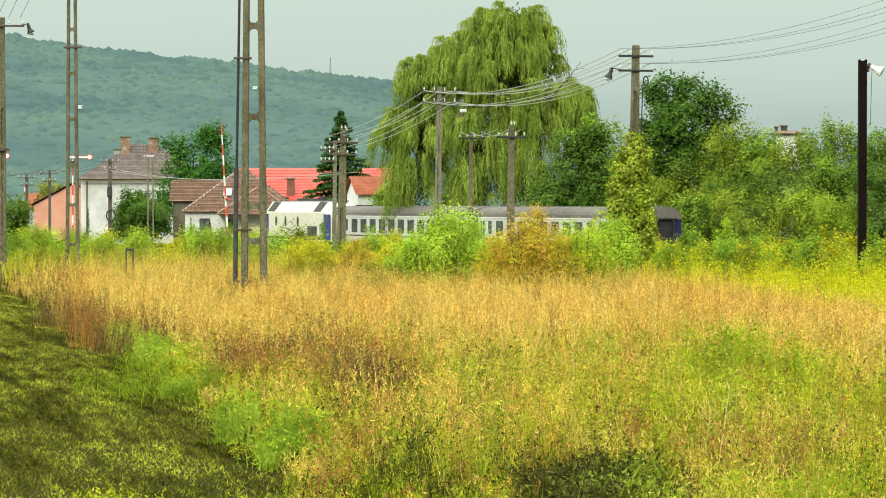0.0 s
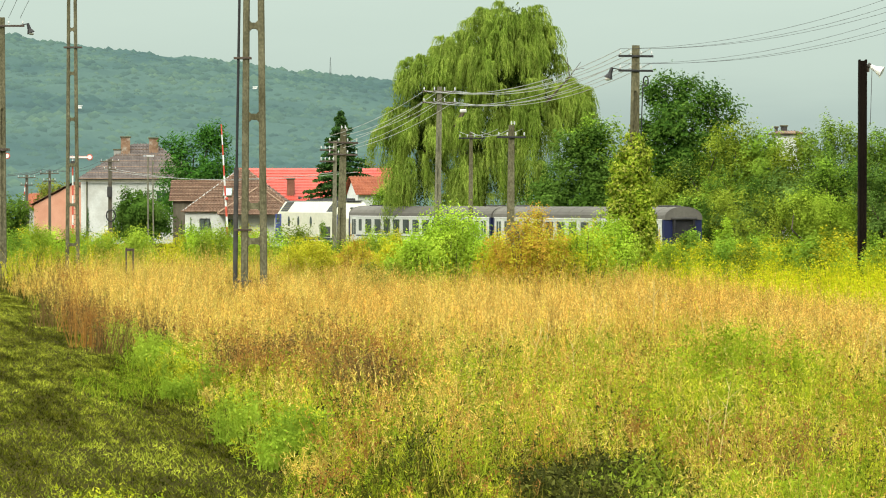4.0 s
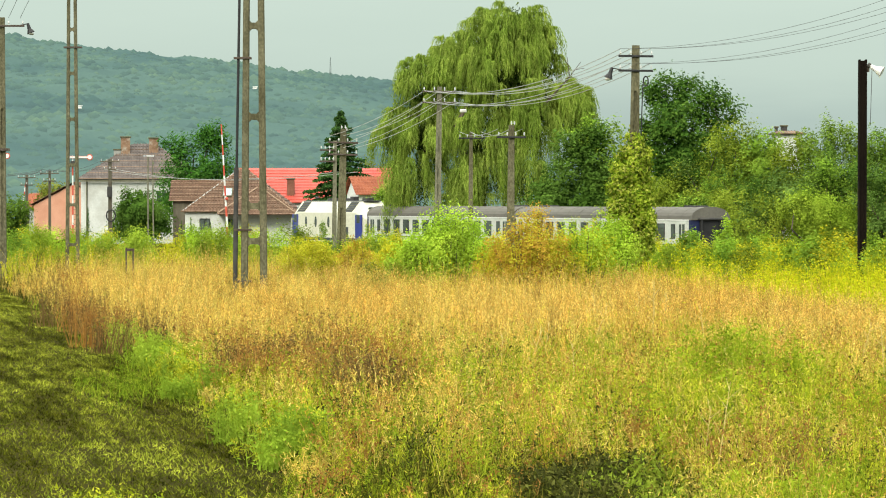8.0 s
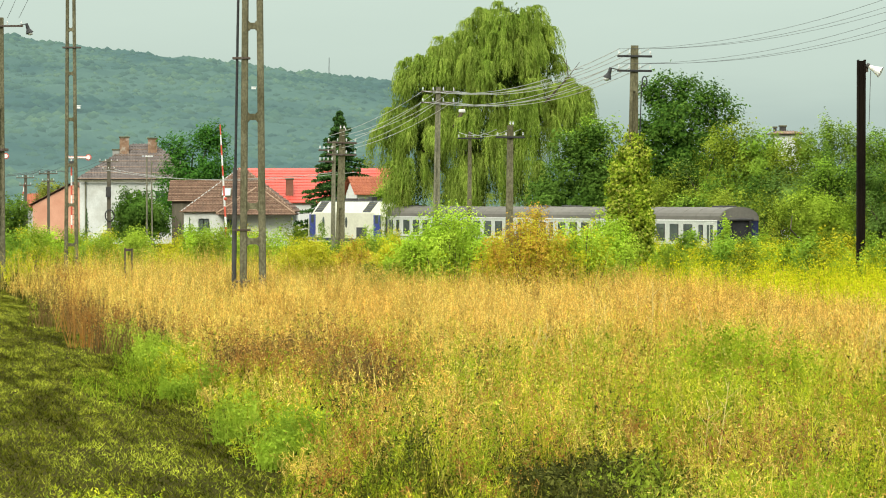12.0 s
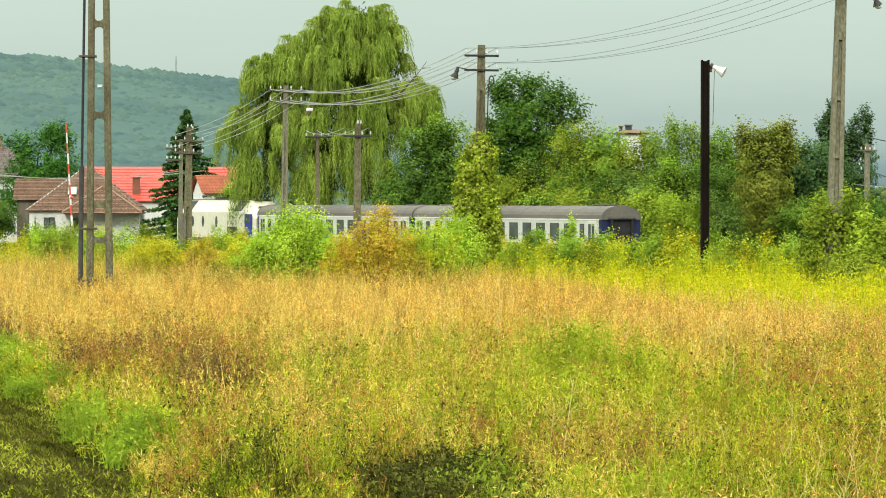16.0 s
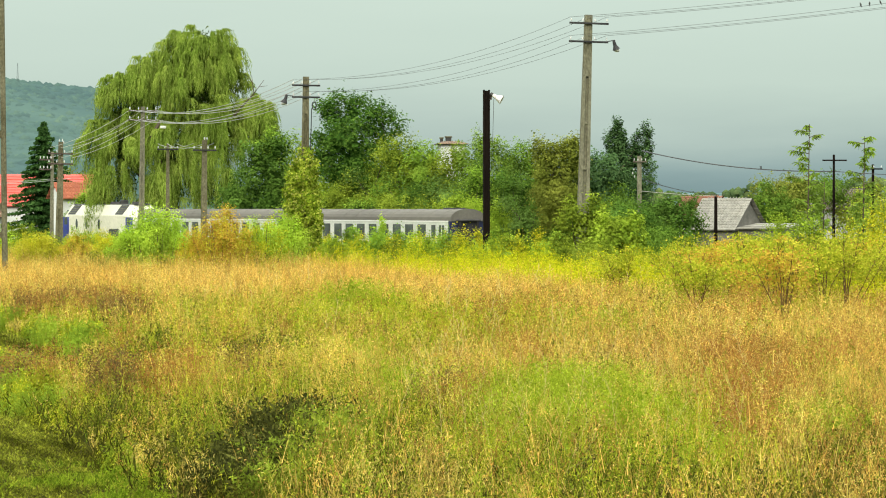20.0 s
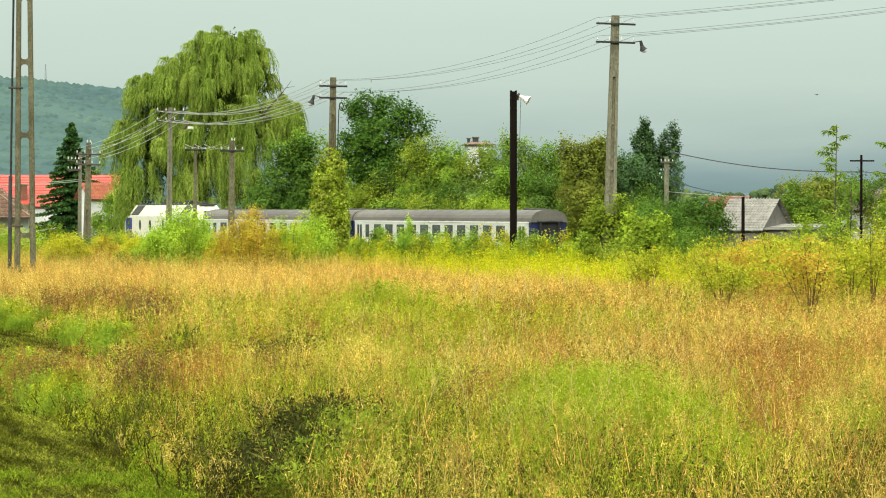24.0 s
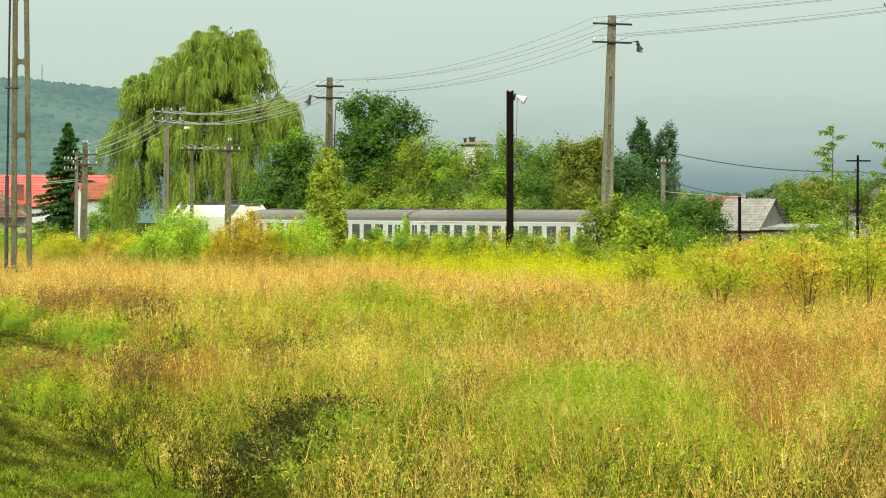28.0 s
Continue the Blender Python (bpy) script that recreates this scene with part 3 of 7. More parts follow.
def willow(x, y):
    r = np.random.default_rng(21)
    thing = empty("weeping_willow", pose(x, y, gz(x, y)), "tall weeping willow with hanging yellow-green strands beyond the railway", "tree")
    # upper crown, shoulders, side lobes and hanging skirts
    domes = np.array([(3.0, 0, 17.9, 2.9, 3.0, 3.5), (4.9, 0, 16.6, 1.7, 2.2, 3.3), (0.6, 0, 16.9, 2.4, 2.8, 2.9), (-2.2, 0, 15.6, 2.2, 2.6, 2.6), (-4.4, 0, 14.7, 1.9, 2.4, 2.2), (1.8, -2, 14.6, 3.4, 2.4, 3.0),
                      (-6.4, 0, 10.6, 2.0, 2.4, 2.5), (-3.6, -1.4, 10.4, 2.8, 2.4, 3.0), (0.2, -2.2, 10.4, 3.2, 2.4, 3.2), (3.9, -1.8, 10.8, 3.0, 2.4, 3.0), (8.3, -0.3, 12.0, 1.7, 2.2, 2.0), (6.3, -0.4, 12.9, 2.1, 2.2, 1.9),
                      (-5.2, -2.0, 6.6, 2.6, 1.6, 2.4), (-0.6, -3.2, 6.4, 3.0, 1.6, 2.2), (3.4, -3.0, 6.6, 2.8, 1.6, 2.2)])
    domes[:, [0, 3]] *= 0.96
    mops, per, k = 430, 60, 11
    vol = (domes[:, 3] * domes[:, 4] * domes[:, 5]) ** 0.6
    vol[-3:] *= 0.75
    pick = r.choice(len(domes), mops, p=vol / vol.sum())
    d = unit(r.normal(size=(mops, 3)) * np.array([1, 0.9, 0.8]) + np.array([0, -0.45, 0.25]))
    top = domes[pick, :3] + d * domes[pick, 3:6] * r.uniform(0.62, 1.06, (mops, 1))
    # each mop of strands springs up a little, spreads and falls in a curtain
    a = r.uniform(0, 2 * math.pi, (mops, per))
    wide = r.uniform(0.35, 1.0, (mops, 1)) * r.uniform(0.2, 1.0, (mops, per)) ** 0.6
    low = np.clip((12 - top[:, 2:3]) / 6, 0, 1)
    fall = (r.uniform(1.1, 2.4, (mops, 1)) + low * r.uniform(0.6, 4.2, (mops, 1))) * r.uniform(0.45, 1.1, (mops, per))
    fall = np.minimum(fall, np.maximum(0.8, top[:, 2:3] - 1.4))
    f = np.linspace(0.04, 1, k)[None, None]
    outw = wide[..., None] * (1 - (1 - f) ** 2.2)
    push = d[:, None, None, :2] * 0.75 * (1 - (1 - f) ** 2)[..., None]
    sway = r.normal(size=(mops, per, 1)) * 0.10 * f ** 2
    px = top[:, 0, None, None] + outw * np.cos(a)[..., None] + push[..., 0] + sway
    py = top[:, 1, None, None] + outw * np.sin(a)[..., None] + push[..., 1]
    pz = top[:, 2, None, None] + 0.5 * np.sin(np.minimum(f * 5, math.pi)) - fall[..., None] * f ** 1.5
    pts = np.stack([px, py, pz], -1)
    run = unit(np.gradient(pts, axis=2)) * r.uniform(0.09, 0.20, (mops, per, k, 1))
    face = np.stack([np.cos(a)[..., None] + 0 * f, np.sin(a)[..., None] - 0.5 + 0 * f, 1.1 * (1 - f) + 0.1 + 0 * a[..., None]], -1)
    pts = (pts + r.normal(size=pts.shape) * 0.035).reshape(-1, 3)
    run = run.reshape(-1, 3) + r.normal(size=pts.shape) * 0.035
    wid = unit(np.cross(run, face.reshape(-1, 3) + r.normal(size=pts.shape) * 0.5)) * r.uniform(0.020, 0.040, (len(pts), 1))
    strand = np.stack([pts - run + wid, pts + run * 1.3, pts - run - wid], 1)
    # inner leaves, coloured dark as the shade behind the strands
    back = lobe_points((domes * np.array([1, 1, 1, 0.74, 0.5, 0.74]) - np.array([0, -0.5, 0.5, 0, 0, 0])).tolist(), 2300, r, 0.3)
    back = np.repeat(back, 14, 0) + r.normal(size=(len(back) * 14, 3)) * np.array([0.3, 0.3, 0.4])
    part("inner_crown", soup("inner_crown", leaves(back, 0.2, 0.25, hang=0.5, r=r)), L_WILLOW_SHADED, thing)
    part("crown", soup("crown", strand), L_WILLOW, thing)
    bm = bmesh.new()
    rod(bm, (0.4, 0.3, -0.2), (0.3, 0.3, 4.5), 0.75, 0.5, 12)
    limbs(bm, np.array([0.3, 0.3, 4.3]), [tuple(q[:3] + np.array([0, 0, 0.3 * q[5]])) for q in domes[:6]], 0.38, r)
    part("trunk", bm, BARK, thing)
    bm = bmesh.new()
    rod(bm, (5.4, -3.6, 12.4), (7.4, -3.8, 14.6), 0.09, 0.05, 6)
    rod(bm, (7.4, -3.8, 14.6), (7.2, -3.8, 16.2), 0.045, 0.02, 5)
    rod(bm, (7.1, -3.75, 14.2), (8.3, -3.8, 15.8), 0.045, 0.02, 5)
    rod(bm, (7.9, -3.8, 15.2), (8.6, -3.8, 15.3), 0.03, 0.015, 5)
    rod(bm, (7.25, -3.8, 15.6), (6.8, -3.8, 16.3), 0.04, 0.02, 5)
    part("dead_branch", bm, BARK, thing, "bare grey dead branch")
    return thing


willow(2.75, 203.5)

# behind the railway, from the houses to the poplars
tree("walnut_tree", "broad dark-green tree beside the white house", "tree", -24.8, 248, [(0, 0, 8.4, 3.5, 3, 3.4), (-1.8, -0.5, 6.2, 2.6, 2.2, 2.8), (2.4, 0, 6.4, 2.7, 2.3, 2.6), (0.6, -1, 4.4, 3.0, 2.2, 2.4), (-1.5, 0, 10.0, 1.4, 1.3, 1.3), (1.6, 0, 10.3, 1.5, 1.3, 1.3), (4.2, 0, 5.2, 1.8, 1.6, 2.4)],
     leafy("walnut_leaves", [(0.04, 0.12, 0.02), (0.07, 0.19, 0.028), (0.11, 0.25, 0.04)], 0.45, (0.45, 0.6, 0.5)), 0.24, 620, 14, 0.42, 0.28, seed=2)
tree("elder_bush", "dark rounded bush before a white house wall", "bush", -26.7, 218, [(0, 0, 2.6, 1.8, 1.7, 2.1), (1.3, 0, 2.0, 1.6, 1.5, 1.8), (-1.0, 0, 1.6, 1.2, 1.2, 1.5)], L_DARK, 0.18, 900, 12, 0.3, 0.12, seed=3)


def conifer(x, y, h, wide, seed, mat, label, category="conifer", tiers=26, per=1100, group=""):
    r = np.random.default_rng(seed)
    thing = empty("conifer", pose(x, y, gz(x, y)), label, category, group)
    pts = []
    for i in range(tiers):
        f = (i + 0.5) / tiers
        rad = wide * (1 - f) ** 0.85 * r.uniform(0.72, 1.12)
        a = r.uniform(0, 2 * math.pi, per)
        q = rad * r.random(per) ** 0.5 * (0.75 + 0.35 * np.sin(a * 3 + r.uniform(0, 6.28)))
        drop = 0.35 * q + r.normal(size=per) * 0.12
        pts.append(np.stack([q * np.cos(a), q * np.sin(a), h * (0.06 + 0.94 * f) - drop * 0.5], -1))
    part("crown", soup("crown", leaves(np.concatenate(pts), 0.15 * h / 8, 0.4, 0.0, 0.1, r)), mat, thing)
    part("trunk", rodded((0, 0, -0.1), (0, 0, h * 0.97), 0.02 * h, 0.01, 8), BARK, thing)
    return thing


tree("garden_bush", "dark-green garden bush before a small orange roof", "bush", -37.4, 214, [(0, 0, 2.3, 1.5, 1.4, 2.0), (-1.3, 0, 2.6, 1.2, 1.2, 1.8), (1.0, 0, 1.5, 0.9, 0.9, 1.2)], L_SHADE, 0.18, 320, 12, 0.28, 0.1, seed=16)
tree("hedge_tree", "hazy brown-green tree behind the salmon house", "tree", -46.5, 296, [(0, 0, 4.4, 2.2, 2.0, 2.0), (1.9, 0, 4.9, 1.8, 1.6, 1.5)], L_OLIVE, 0.22, 260, 12, 0.36, 0.14, seed=17)
conifer(-9.75, 237, 12.7, 5.2, 5, L_FIR, "dark spruce rising beside a red metal roof")
for cx, ch in ((-31.2, 2.6), (-30.4, 3.1), (-22.4, 2.3), (-21.6, 2.6), (-19.9, 2.4)):
    conifer(cx, 213, ch, 0.42, int(ch * 10), L_FIR, "small clipped dark-green cypress in a garden", tiers=16, per=40, group="garden cypresses")
tree("garden_shrub", "green shrub leaning over a small tiled roof", "bush", -5.4, 217.5, [(0, 0, 3.3, 1.6, 1.4, 2.2), (1.4, 0, 3.0, 1.3, 1.3, 1.9), (-1.0, 0, 2.2, 1.0, 1.0, 1.6), (0.5, 0, 4.3, 0.9, 0.8, 0.9)], L_MID, 0.16, 520, 12, 0.3, 0.1, seed=6)
tree("field_tree", "small hazy round tree at the foot of the hill", "tree", -6.9, 275, [(0, 0, 5.5, 2.6, 2.2, 2.2), (1.8, 0, 4.8, 1.8, 1.8, 1.8)], L_OLIVE, 0.25, 180, 12, 0.4, 0.15, seed=7)

# the thicket between willow and round tree
tree("acacia_tree", "dense dark-green tree in a thicket by the railway", "tree", 10.0, 189, [(0, 0, 6.3, 2.6, 2.3, 3.2), (1.6, 0, 7.6, 1.9, 2, 2.4), (-2, -0.5, 4.4, 1.9, 2, 2.4), (2.6, -1, 4.6, 2.2, 2, 2.6), (0.6, -1.2, 3.4, 2.6, 2, 2.4)], L_DARK, 0.2, 1000, 14, 0.38, 0.2, seed=8)
tree("acacia_tree", "dense green tree in a thicket by the railway", "tree", 12.8, 190, [(0, 0, 7.0, 2.3, 2.2, 3.0), (-1.4, 0, 8.6, 1.7, 1.7, 1.9), (1.2, 0, 5, 2.2, 2.2, 2.6)], L_MID, 0.2, 420, 14, 0.38, 0.2, seed=9)
tree("round_tree", "tall dark rounded broadleaf tree above the bushes", "tree", 17.7, 181, [(0.0, 0.0, 9.98, 2.82, 2.6, 2.71), (-1.19, 0.0, 11.83, 1.63, 1.52, 1.52), (2.06, 0.0, 10.63, 1.74, 1.63, 1.84), (-1.52, 0.0, 8.03, 2.06, 2.17, 2.17), (1.74, -0.43, 7.59, 2.39, 2.17, 2.17), (0.22, -0.87, 5.64, 2.82, 2.17, 2.6)],
     leafy("dark_broadleaf", [(0.045, 0.105, 0.018), (0.085, 0.175, 0.026), (0.15, 0.26, 0.04)], 0.5, (0.4, 0.55, 0.45)), 0.2, 1250, 14, 0.36, 0.22, seed=10)
kinds = [("dark-green bush in the lineside thicket", L_DARK), ("green bush in the lineside thicket", L_MID), ("blue-green bush in the lineside thicket", L_BLUE),
         ("feathery light-green shrub in the lineside thicket", L_LIGHT), ("olive-green bush in the lineside thicket", L_WARM)]
thick_rng = np.random.default_rng(88)
for i in range(46):
    row = i % 3                                   # three staggered rows behind the railway
    u = (i + 0.5) / 46
    bx = 13.6 + 22.4 * u + thick_rng.uniform(-0.8, 0.8)
    by = 175.5 - 0.47 * (bx - 13) * 2.1 + (1.5, 6.0, 10.0)[row] + thick_rng.uniform(-1, 1)
    top = (4.8, 6.6, 7.6)[row] * thick_rng.uniform(0.86, 1.08) * (1.0 if bx < 29 else 0.62)
    rad = thick_rng.uniform(1.3, 2.1)
    kind = int(thick_rng.choice(5, p=(0.12, 0.34, 0.16, 0.22, 0.16)))
    if row == 0 and 24 < bx < 28:
        kind = 3
    if bx > 29.5:
        kind = i % 2
    lob = [(0, 0, top * 0.5, rad * 0.9, rad * 0.8, top * 0.42)]
    lob += [(thick_rng.uniform(-0.9, 0.9) * rad, thick_rng.uniform(-0.6, 0.3) * rad, top * thick_rng.uniform(0.3, 0.9), rad * thick_rng.uniform(0.3, 0.6), rad * 0.45, top * thick_rng.uniform(0.1, 0.2)) for _ in range(6)]
    tree("thicket_bush", kinds[kind][0], "bush", bx, by, lob, (L_SHADE if bx > 29.5 else kinds[kind][1]), 0.125, 270, 13, 0.33, 0.1, seed=60 + i, group="lineside thicket", sprout=0.8)

for tx, ty, top, rad, mt, lab, sd in ((20.6, 176, 9.9, 2.3, L_WARM, "olive-green tree rising from the lineside thicket", 141), (22.6, 175, 9.0, 1.9, L_MID, "green tree rising from the lineside thicket", 142), (24.6, 173, 8.3, 1.8, L_WARM, "olive-green tree rising from the lineside thicket", 143),
                                  (27.0, 171, 9.4, 2.3, L_LEAFY, "light-green feathery tree in the lineside thicket", 144), (29.6, 171, 8.3, 2.0, L_MID, "green tree rising from the lineside thicket", 145), (31.6, 172, 7.4, 1.8, L_DARK, "dark-green tree rising from the lineside thicket", 146)):
    tree("thicket_tree", lab, "tree", tx, ty, [(0, 0, top * 0.62, rad, rad * 0.8, top * 0.30), (-rad * 0.5, -0.3, top * 0.76, rad * 0.5, rad * 0.5, top * 0.18), (rad * 0.45, -0.2, top * 0.72, rad * 0.55, rad * 0.5, top * 0.2), (0.1, 0, top * 0.85, rad * 0.5, rad * 0.5, top * 0.13),
         (-rad * 0.4, -0.6, top * 0.4, rad * 0.8, rad * 0.6, top * 0.25), (rad * 0.5, -0.6, top * 0.42, rad * 0.8, rad * 0.6, top * 0.25)], mt, 0.15, 520, 13, 0.3, 0.14, seed=sd, group="thicket trees", sprout=0.8)

# beyond the right-hand end of the thicket
tree("walnut_tree", "olive-brown tree turning early beside the thicket", "tree", 30.5, 158.5, [(0, 0, 6.3, 1.76, 1.6, 2.4), (-0.8, 0, 7.6, 1.04, 1.04, 1.1), (1.0, 0, 7.3, 1.1, 1.04, 1.2), (0.24, 0, 4.0, 1.8, 1.6, 2.0)], L_OLIVE, 0.16, 720, 14, 0.3, 0.16, seed=90)
for px, py, ph, pw, sd in ((36.9, 168.6, 10.2, 1.35, 91), (38.7, 168, 10.0, 1.4, 92)):
    tree("poplar_tree", "narrow dark-green poplar standing by a twin", "tree", px, py, [(0, 0, ph * 0.55, pw, pw, ph * 0.38), (0.2, 0, ph * 0.82, pw * 0.7, pw * 0.7, ph * 0.18), (-0.3, 0, ph * 0.35, pw, pw, ph * 0.25)], L_POPLAR, 0.14, 820, 14, 0.2, 0.14, seed=sd, group="pair of poplars")
tree("dark_tree", "dark-green tree at the foot of the poplars", "tree", 34.7, 164.8, [(-2.0, 0, 5.2, 1.45, 1.45, 1.9), (0, 0, 4.8, 2.1, 1.9, 2.4), (-1.2, 0, 6.3, 1.3, 1.3, 1.5), (1.3, 0, 3.9, 1.8, 1.6, 1.9)], L_POPLAR, 0.17, 760, 14, 0.36, 0.2, seed=93)
tree("rounded_shrub", "wide round green shrub beside a low barn", "bush", 34.6, 138, [(-0.3, 0, 2.6, 2.1, 1.8, 2.2), (-2.0, 0, 2.2, 1.6, 1.6, 1.8), (0.7, 0, 3.4, 1.2, 1.2, 1.2)], L_DARK, 0.15, 600, 13, 0.3, 0.12, seed=94)
tree("rounded_shrub", "green shrub in front of the dark trees", "bush", 29.6, 128, [(0, 0, 2.2, 1.8, 1.6, 2.0), (1.2, 0, 2.6, 1.2, 1.2, 1.4), (-1.2, 0, 1.6, 1.2, 1.2, 1.4)], L_DARK, 0.15, 420, 13, 0.28, 0.1, seed=95)
tree("ash_bush", "leafy green bush leaning beside a concrete pole", "bush", 19.2, 86.5, [(0, 0, 1.7, 1.0, 0.9, 1.6), (-0.4, 0, 2.8, 0.6, 0.6, 1.0), (0.5, 0, 3.1, 0.6, 0.6, 0.9), (1.0, -0.3, 1.4, 0.8, 0.8, 1.2)], L_WARM, 0.11, 420, 13, 0.2, 0.06, seed=96)
tree("ash_bush", "lighter green bush with pale leaves by a pole", "bush", 20.7, 85, [(0, 0, 1.5, 1.1, 0.9, 1.4), (-0.6, 0, 2.2, 0.6, 0.6, 0.8), (0.5, 0, 2.4, 0.5, 0.5, 0.7)], L_LIGHT, 0.11, 420, 13, 0.18, 0.05, seed=97)
for bx, by, top, rad, sd in ((59.5, 204, 6.6, 2.8, 99), (63.5, 206, 7.0, 3.0, 100), (68, 206, 5.8, 2.6, 102), (56.5, 196, 5.2, 1.8, 104)):
    tree("hedge_tree", "olive-green hedgerow tree near the barn", "tree", bx, by, [(0, 0, top * 0.55, rad, rad, top * 0.42), (rad * 0.5, 0, top * 0.7, rad * 0.5, rad * 0.5, top * 0.25), (-rad * 0.5, 0, top * 0.5, rad * 0.6, rad * 0.5, top * 0.3)], L_OLIVE if sd in (99, 102) else L_SHADE, 0.18, 300, 13, 0.34, 0.12, seed=sd, group="hedgerow")

# shrubs standing in the field before the train
def sprouting(name, label, x, y, wide, top, mat, shoots, seed, leaf=0.052, tip_mat=None, tip_label=""):
    """A shrub of many upright leafy shoots that lean outwards, in two tones if tip_mat is given."""
    r = np.random.default_rng(seed)
    thing = empty(name, pose(x, y, gz(x, y) - 0.04), label, "bush")
    ang, rad = r.uniform(0, 2 * math.pi, shoots), wide * r.random(shoots) ** 0.55
    foot = np.stack([np.cos(ang) * rad * 0.45, np.sin(ang) * rad * 0.4, np.zeros(shoots)], -1)
    tall = top * (1 - 0.42 * (rad / wide) ** 2) * r.uniform(0.78, 1.0, shoots)
    head = np.stack([np.cos(ang) * rad, np.sin(ang) * rad * 0.8, tall], -1)
    f = r.uniform(0.2, 1.0, (shoots, 200)) ** 0.75
    c = foot[:, None] + (head - foot)[:, None] * f[..., None]
    thick = (0.34 - 0.15 * f)[..., None] * wide * 0.55
    pts = c + r.normal(size=c.shape) * thick * np.array([1, 1, 0.5])
    out = unit(pts - c) * 0.8 + unit(head - np.array([0, 0, top * 0.4]))[:, None] * 0.8 + np.array([0, 0, 0.6])
    tips = r.random(shoots) < (0.48 if tip_mat else 0.0)
    for own, mt, lab in ((~tips, mat, ""), (tips, tip_mat, tip_label)):
        if own.any():
            part("crown", soup("crown", leaves(pts[own].reshape(-1, 3), leaf, 0.45, r=r, face=out[own].reshape(-1, 3), loose=0.5)), mt, thing, lab)
    bm = bmesh.new()
    for q in range(0, shoots, 3):
        rod(bm, foot[q], head[q] * 0.92, 0.022, 0.007, 5)
    part("stem", bm, BARK, thing)
    return thing


sprouting("bright_shrub", "bright lime-green shrub in front of the railway", 0.3, 92, 1.75, 3.9, L_BRIGHT, 110, 110)
sprouting("bright_shrub", "low lime-green shrub beside a taller one", -1.35, 92.6, 0.85, 2.7, L_BRIGHT, 34, 117)
sprouting("turning_shrub", "shrub turning yellow and orange in the field", 3.1, 86, 1.45, 3.7, L_GOLDEN, 100, 111, 0.045, L_RUST, "rust-orange leaves")
sprouting("turning_shrub", "yellow-green shrub beside a turning one in the field", 4.8, 87, 1.25, 3.4, L_YELLOW, 66, 115, 0.045, L_BRIGHT, "lime-green leaves")
sprouting("turning_shrub", "low yellow-green shrub leaning on a turning one", 1.95, 87.5, 0.85, 2.7, L_YELLOW, 40, 116, 0.045, L_RUST, "rust-orange leaves")
sprouting("lime_shrub", "lime-green shrub beside the ivy-clad pole", 6.1, 93, 1.35, 3.6, L_BRIGHT, 70, 112)
sprouting("golden_shrub", "low golden-yellow shrub at the field's edge", -5.5, 101, 1.3, 2.5, L_YELLOW, 50, 119, 0.046, L_GOLDEN, "golden leaves")
sprouting("golden_shrub", "low golden shrub with orange tips at the field's edge", -3.7, 102, 1.2, 2.35, L_GOLDEN, 46, 120, 0.046, L_RUST, "rust-orange leaves")
sprouting("golden_shrub", "low yellow-green shrub at the field's edge", -2.0, 100, 1.0, 2.1, L_YELLOW, 40, 121)
sprouting("lime_shrub", "lime-green shrub at the foot of the ivy", 9.1, 99, 0.85, 2.3, L_LIGHT, 34, 118)
tree("lineside_sapling", "slender yellow-green sapling close to the rails", "sapling", 12.6, 112, [(0, 0, 1.3, 0.45, 0.4, 1.0), (0.1, 0, 2.2, 0.22, 0.2, 0.7)], L_BRIGHT, 0.09, 170, 10, 0.14, 0.03, seed=113)
tree("lineside_sapling", "slender green sapling close to the rails", "sapling", 10.6, 108, [(0, 0, 1.1, 0.5, 0.4, 0.9), (0.2, 0, 1.7, 0.3, 0.3, 0.7)], L_MID, 0.09, 170, 10, 0.14, 0.03, seed=114)
for i in range(40):
    r = np.random.default_rng(200 + i)
    sx = -25.5 + i * 0.68 + r.uniform(-0.4, 0.4)
    sy = 122 + r.uniform(-9, 12) + (8 if sx < -10 else 0)
    hh = r.uniform(1.4, 2.3) * (0.62 if -7.5 < sx < -3.6 else 0.92)
    tree("elder_scrub", "leafy bright-green scrub along the field's edge", "bush", sx, sy, [(0, 0, hh * 0.5, 0.75, 0.6, hh * 0.5), (r.uniform(-0.5, 0.5), 0, hh * 0.72, 0.4, 0.35, hh * 0.28), (r.uniform(-0.6, 0.6), 0, hh * 0.6, 0.3, 0.3, hh * 0.36)], (L_LIGHT, L_BRIGHT, L_WARM, L_LIGHT, L_YELLOW, L_MID)[i % 6], 0.085, 150, 11, 0.26, 0.03, seed=230 + i, group="edge scrub", sprout=1.5)
for i in range(100):
    r = np.random.default_rng(600 + i)
    along_s, off = -44 + i * 0.96 + r.uniform(-0.8, 0.8), r.uniform(4.6, 11.5)
    wx, wy = track_at(along_s, -off)[0]
    hh = r.uniform(1.2, 2.3)
    tree("lineside_weed", "tall leafy weed growing beside the railway", "weed", wx, wy, [(0, 0, hh * 0.5, 0.55, 0.5, hh * 0.5), (r.uniform(-0.4, 0.4), 0, hh * 0.75, 0.22, 0.22, hh * 0.3)], (L_YELLOW, L_LIGHT, L_MID, L_BRIGHT)[i % 4], 0.09, 62, 10, 0.17, 0.02, seed=620 + i, group="lineside weeds", sprout=1.5)


